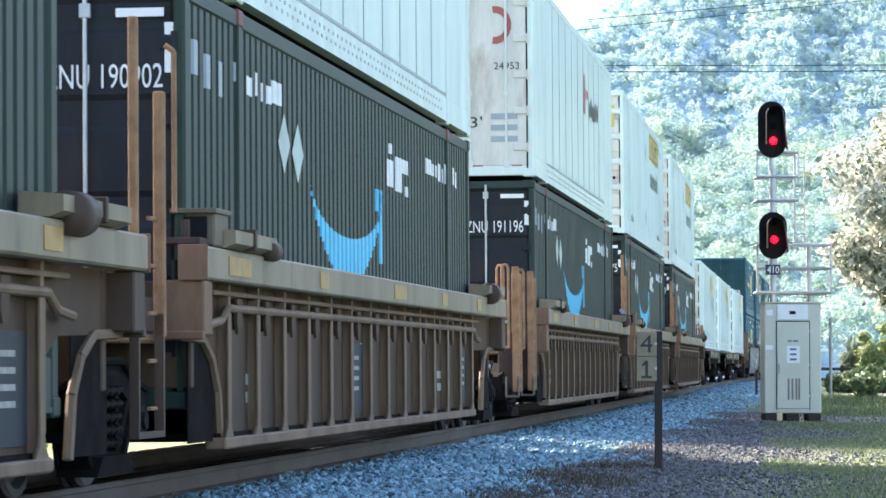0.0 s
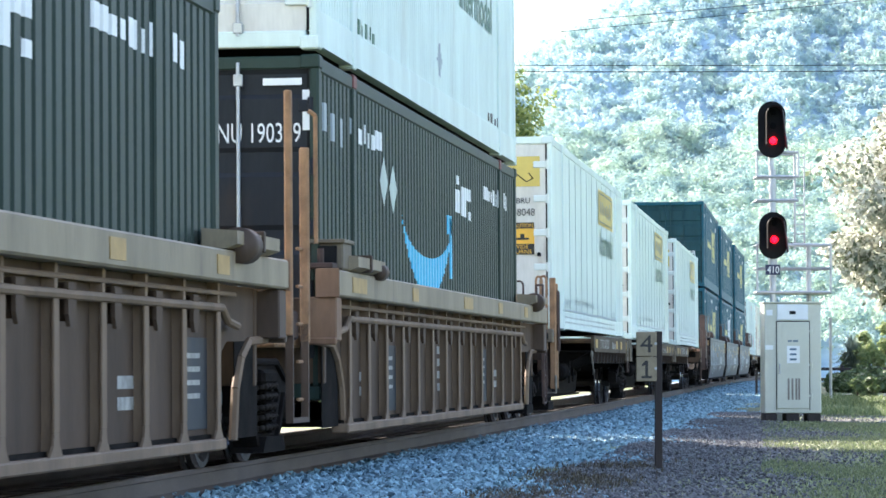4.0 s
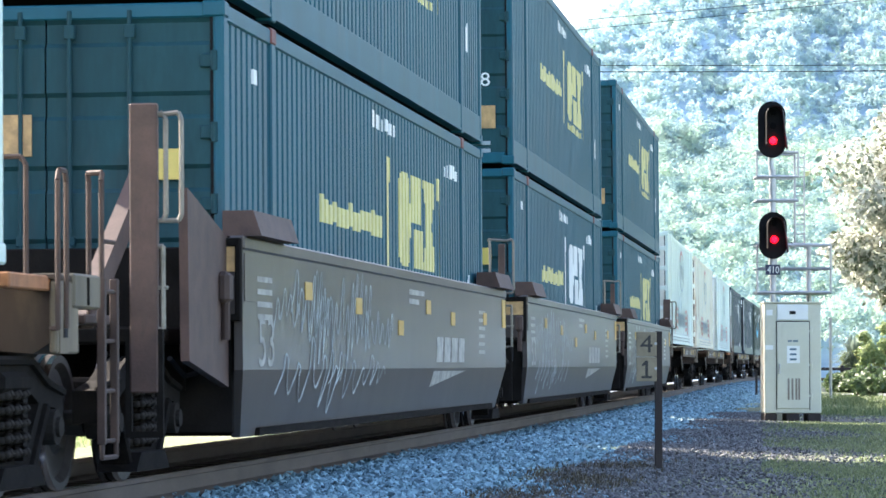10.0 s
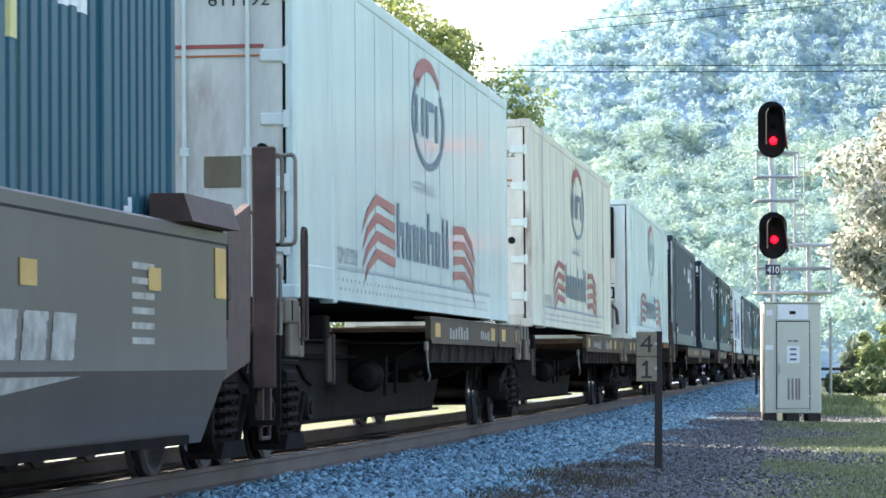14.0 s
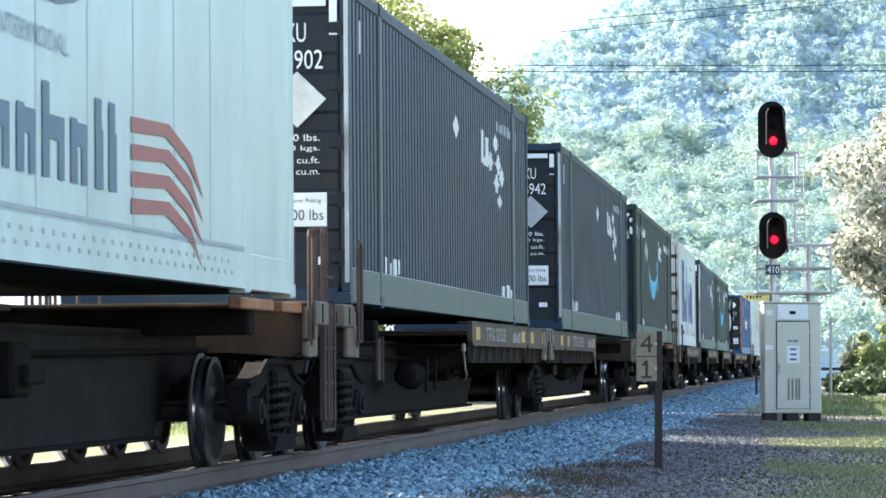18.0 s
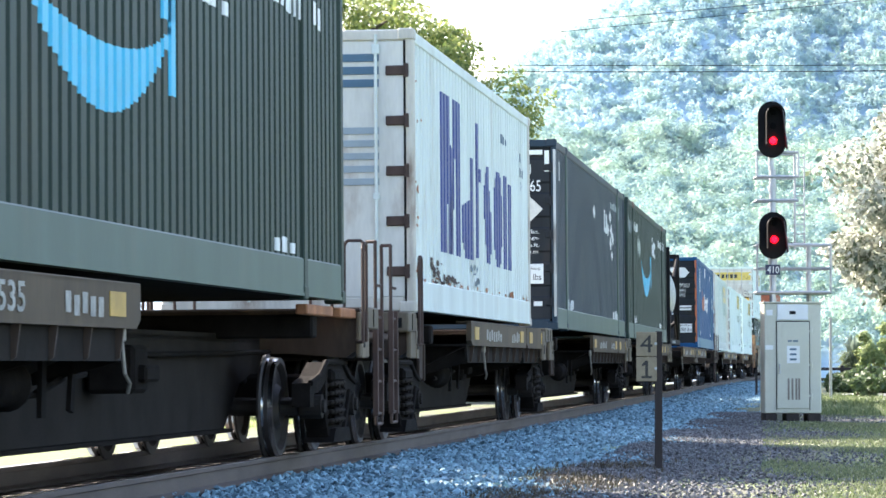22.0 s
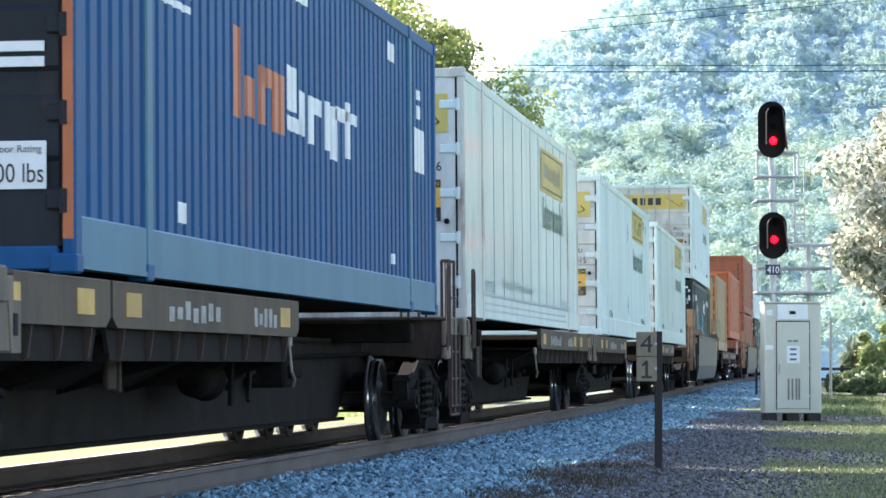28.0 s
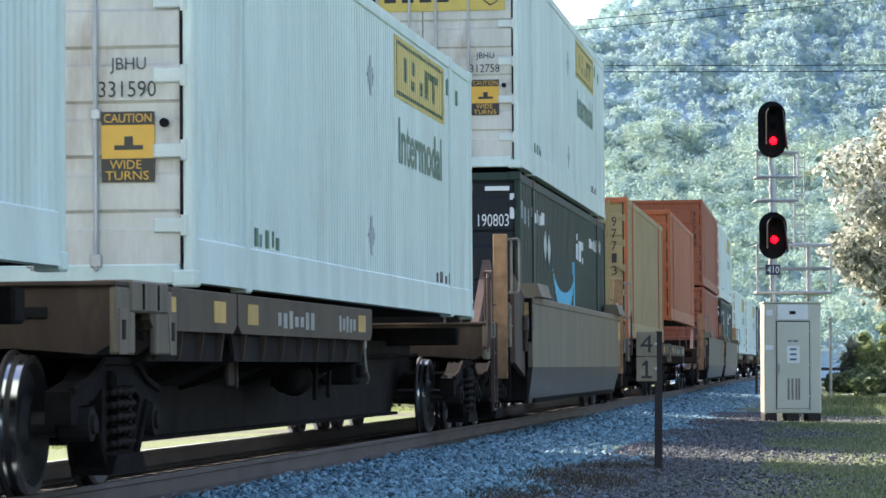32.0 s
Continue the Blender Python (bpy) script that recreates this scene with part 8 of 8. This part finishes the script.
def tank_container(s, z):
    th = thing("tank_container", "white tank container in a black open frame", "tank container", group="containers on the train")
    L, R = 6.06, 1.16
    body = smooth(Build().lathe([(0.42, 0.0), (0.44, 0.45), (0.52, 0.8), (0.68, 1.02), (0.9, 1.13), (1.1, R), (L - 1.1, R), (L - 0.9, 1.13), (L - 0.68, 1.02), (L - 0.52, 0.8), (L - 0.44, 0.45), (L - 0.42, 0.0)], 40, "x"))
    tank = part("tank", body, M["tank_white"], th, "white cylindrical tank shell", at=pose(0, 0, 1.40))
    for x in (1.2, 2.1, 3.0, 3.9, 4.8):
        part("tank_band", kept("tank_band", lambda: smooth(Build().lathe([(-0.04, R), (-0.04, R + 0.012), (0.04, R + 0.012), (0.04, R)], 40, "x"))), M["d_grey"], tank, at=pose(x, 0, 0))
    part("manhole", Build().cyl((L / 2, 0, R - 0.05), (L / 2, 0, R + 0.12), 0.32, 20).cyl((L / 2 + 0.9, 0, R - 0.05), (L / 2 + 0.9, 0, R + 0.1), 0.2, 16), M["tank_white"], tank)
    part("hazard_label", Build().box(0.0, 0.3, -1.17, -1.162, 0.1, 0.4), M["sign_yellow"], tank, "small yellow label", at=pose(1.3, 0.02, 0))
    for x in (0.08, L - 0.08):
        for sy in (-1, 1):
            part("frame_post", Build().box(x - 0.08, x + 0.08, min(sy * 1.06, sy * 1.22), max(sy * 1.06, sy * 1.22), 0, 2.59, 0.012), M["black"], th, "black frame post")
            part("diagonal_brace", Build().pipe([(x, sy * 1.12, 1.9), (x, sy * 0.55, 2.5)], 0.05, 8).pipe([(x, sy * 1.12, 0.7), (x, sy * 0.55, 0.12)], 0.05, 8), M["black"], th)
        part("cross_rail", Build().box(x - 0.06, x + 0.06, -1.2, 1.2, 2.47, 2.59, 0.012).box(x - 0.06, x + 0.06, -1.2, 1.2, 0.0, 0.14, 0.012), M["black"], th)
    for sy in (-1, 1):
        part("side_rail", Build().box(0.1, L - 0.1, min(sy * 1.1, sy * 1.22), max(sy * 1.1, sy * 1.22), 0.02, 0.16, 0.012), M["black"], th)
        part("side_brace", Build().pipe([(0.1, sy * 1.16, 0.15), (1.4, sy * 1.16, 0.9)], 0.045, 8).pipe([(L - 0.1, sy * 1.16, 0.15), (L - 1.4, sy * 1.16, 0.9)], 0.045, 8).pipe([(0.1, sy * 1.16, 2.5), (1.2, sy * 1.1, 1.9)], 0.045, 8).pipe([(L - 0.1, sy * 1.16, 2.5), (L - 1.2, sy * 1.1, 1.9)], 0.045, 8), M["black"], th)
    part("valve", Build().box(-0.02, 0.3, -0.3, 0.3, 0.2, 0.5, 0.04).cyl((0.1, 0, 0.5), (0.1, 0, 0.62), 0.12, 12), M["steel"], th)
    part("lettering_bar", flat_paint(blocks(1.0, 3.2, 0.05, 0.12, 9, 3, 0.3), -1.226), M["d_grey"], th)
    MOVES.append((th, s, L, z))
    return th


# ---- the train, from front to rear ----
LOW, HIGH, DECK = 0.48, 3.42, 1.305
AMZ = dict(body=M["amz"], rails=M["amz"])
for i, (a, b, fi, la) in enumerate(((0.0, 16.4, False, False), (19.6, 36.1, False, True), (43.7, 60.3, True, False), (63.6, 80.2, False, False), (84.0, 100.6, False, True))):
    ribbed_well(a, b, fi, la, i)
    container("amz", a, LOW, 16.15, "dark grey-green corrugated container with light blue smile in well car",
              (("190103", "190902", "191196", "190675", "190389")[i], ""), seed=1, **AMZ)
container("plain", 19.6, HIGH, 16.15, "pale corrugated container stacked on a dark one", body=M["white"], pitch=0.24, depth=0.02)
container("red", 43.7, HIGH, 16.15, "white container with a small red logo stacked on a dark one", body=M["white_panel"])
container("jb", 63.6, HIGH, 16.15, "white container with a yellow panel stacked on a dark one", ("319415", "JBHU"), body=M["white"], pitch=0.15, depth=0.014)
container("jb", 84.0, HIGH, 16.15, "white container with a yellow panel stacked on a dark one", ("319495", "JBHU"), body=M["white"], pitch=0.15, depth=0.014)

# three cold containers on a spine car
RJ = "white smooth-sided refrigerated container with a yellow panel"
spine_unit(104.9, 123.2, "far", True, False, 1)
spine_unit(123.2, 143.3, "far", False, False, 2)
spine_unit(143.3, 163.6, "near", False, True, 3)
for s, n in ((105.6, "568048"), (124.7, "568339"), (145.6, "568505")):
    container("rjb", s, DECK, 16.15, RJ, (n, "JBRU"), body=M["white_panel"])

# double stacks in a grey well car
for i, (a, fi, la) in enumerate(((167.7, True, False), (187.6, False, False), (208.0, False, True))):
    smooth_well(a, a + 16.5, fi, la, 5 + i, 1.0)
    st = ("csx", "csxw", "csx")[i]
    container(st, a, LOW, 16.15, "dark teal corrugated container with large pale yellow block letters", ("8", ""), body=M["csx"], seed=2 + i)
    container("csx", a, HIGH, 16.15, "dark teal corrugated container stacked on another, yellow lettering", ("78", ""), body=M["csx"], seed=6 + i)

# three more cold containers
spine_unit(228.0, 246.5, "far", True, False, 4)
spine_unit(246.5, 267.3, "far", False, False, 5)
spine_unit(267.3, 287.6, "near", False, True, 6)
container("nfi", 228.7, DECK, 16.15, "white refrigerated container with red swooshes and a ring mark", ("611192", ""), body=M["white_panel"])
container("nfi", 248.0, DECK, 16.15, "yellowed refrigerated container with red swooshes and a ring mark", ("611122", ""), body=M["cream"], frame_m=M["rust_white"])
container("nfi", 270.2, DECK, 16.15, "white refrigerated container with a streaked cooling unit on its nose", ("", ""), body=M["white_panel"], cold=True)

# dark containers on a spine car
UM = "slate navy corrugated container with white marks and a grey bottom rail"
spine_unit(288.6, 308.0, "far", True, False, 7)
spine_unit(308.0, 328.5, "near", False, False, 8)
spine_unit(328.5, 347.8, "near", False, True, 9)
container("umx", 289.2, DECK, 16.15, UM, ("636902", ""), body=M["umx"], rails=M["rail_green"])
container("umx", 310.7, DECK, 16.15, UM, ("636942", ""), body=M["umx"], rails=M["rail_green"])
container("amz", 330.1, DECK, 16.15, "dark grey-green corrugated container with light blue smile on spine car", ("190916", ""), body=M["amz"], rails=M["rail_green"])

# a five-platform spine car
spine_unit(350.0, 365.2, "far", True, False, 10)
spine_unit(365.2, 383.9, "far", False, False, 11)
spine_unit(383.9, 401.6, "far", False, False, 12)
spine_unit(401.6, 419.6, "far", False, False, 13)
spine_unit(419.6, 439.2, "near", False, True, 14)
container("mat", 350.8, DECK, 12.19, "white rust-streaked container with tall navy blue letter shapes", ("", ""), body=M["dirty_white"], frame_m=M["rust_white"], rails=M["dirty_white"], pitch=0.28, depth=0.03)
container("umx", 367.2, DECK, 16.15, UM, ("636665", ""), body=M["umx"], rails=M["rail_green"])
container("amz", 384.5, DECK, 16.15, "dark grey-green corrugated container with light blue smile on spine car", ("190447", ""), body=M["amz"], rails=M["rail_green"])
tank_container(404.5, DECK)
container("blue", 421.8, DECK, 16.15, "royal blue corrugated container with orange and white logo shapes", ("", ""), body=M["blue"], rails=M["rail_blue"], pitch=0.28)

# white containers on a spine car
spine_unit(440.0, 459.3, "far", True, False, 15)
spine_unit(459.3, 480.0, "near", False, False, 16)
spine_unit(480.0, 499.6, "near", False, True, 17)
container("rjb", 440.5, DECK, 16.15, "weathered white refrigerated container with a yellow panel", ("567906", "JBRU"), body=M["cream2"], frame_m=M["rust_white"])
container("jb", 461.9, DECK, 16.15, "white finely ribbed container with a yellow panel and green lettering", ("319415", "JBHU"), body=M["white"], pitch=0.15, depth=0.014)
container("jb", 481.6, DECK, 16.15, "white finely ribbed container with a yellow panel and green lettering", ("331590", "JBHU"), body=M["white"], pitch=0.15, depth=0.014)

# a tan well car, then the rear of the train
smooth_well(503.3, 520.0, True, True, 21, 0, True)
container("amz", 503.4, LOW, 16.15, "dark grey-green corrugated container with light blue smile in tan car", ("190803", ""), **AMZ)
container("jb", 503.4, HIGH, 16.15, "white finely ribbed container stacked on a dark one", ("312758", "JBHU"), body=M["white"], pitch=0.15, depth=0.014)
spine_unit(525.2, 543.0, "far", True, False, 22)
spine_unit(543.0, 563.5, "near", False, True, 23)
container("orange", 526.2, DECK, 14.63, "faded orange container with a yellowed side on a spine car", ("", ""), body=M["tan_side"], frame_m=M["orange"])
container("orange", 544.9, DECK + 0.62, 16.15, "faded orange corrugated container riding high on a spine car", ("", ""), body=M["orange"])
smooth_well(569.0, 585.5, True, False, 24, 0, True)
smooth_well(589.0, 605.5, False, True, 25, 0, True)
container("orange", 569.2, LOW, 16.15, "oxide red corrugated container in a well car", ("", ""), body=M["brown_red"])
container("orange", 569.2, HIGH, 16.15, "orange-brown corrugated container stacked on another", ("", ""), body=M["brown_red"])
container("amz", 589.2, LOW, 16.15, "dark grey-green corrugated container in a well car", ("190220", ""), **AMZ)
container("jb", 589.2, HIGH, 16.15, "white container stacked on a dark one", ("319001", "JBHU"), body=M["white"], pitch=0.15, depth=0.014)
for k in range(3):
    s = 612.0 + 20.4 * k
    spine_unit(s - 0.7, s + 19.0, "near", k == 0, k == 2, 30 + k)
    container("jb" if k < 2 else "umx", s, DECK, 16.15, "white container on a spine car" if k < 2 else UM, ("319888", "JBHU"), body=M["white"] if k < 2 else M["umx"], pitch=0.15 if k < 2 else 0.225)


# ---- movement ----
def motions():
    steps = [0.0, 1.0] + [2.0 * k for k in range(1, 16)] + [31.0, 32.0]
    for th, s, span, z in MOVES:
        walk(th, [(t, ride(s - run(t), span, z)) for t in steps])
    home = {th: s for th, s, span, z in MOVES}
    for ws, x, car in SPINS:
        s = home[car] + x
        m0 = Matrix.Translation((x, 0, 0.42))
        rows, start = [(0.0, m0)], None
        for f in range(1, 961):
            t = f / 30.0
            d = s - run(t)
            if 12.0 < d < 46.0:
                start = run(t) if start is None else start
                rows.append((t, m0 @ Matrix.Rotation(-((run(t) - start) / 0.42) % (2 * math.pi), 4, "Y")))
        if rows[-1][0] < 32.0:
            rows.append((32.0, rows[-1][1]))
        walk(ws, rows)


motions()
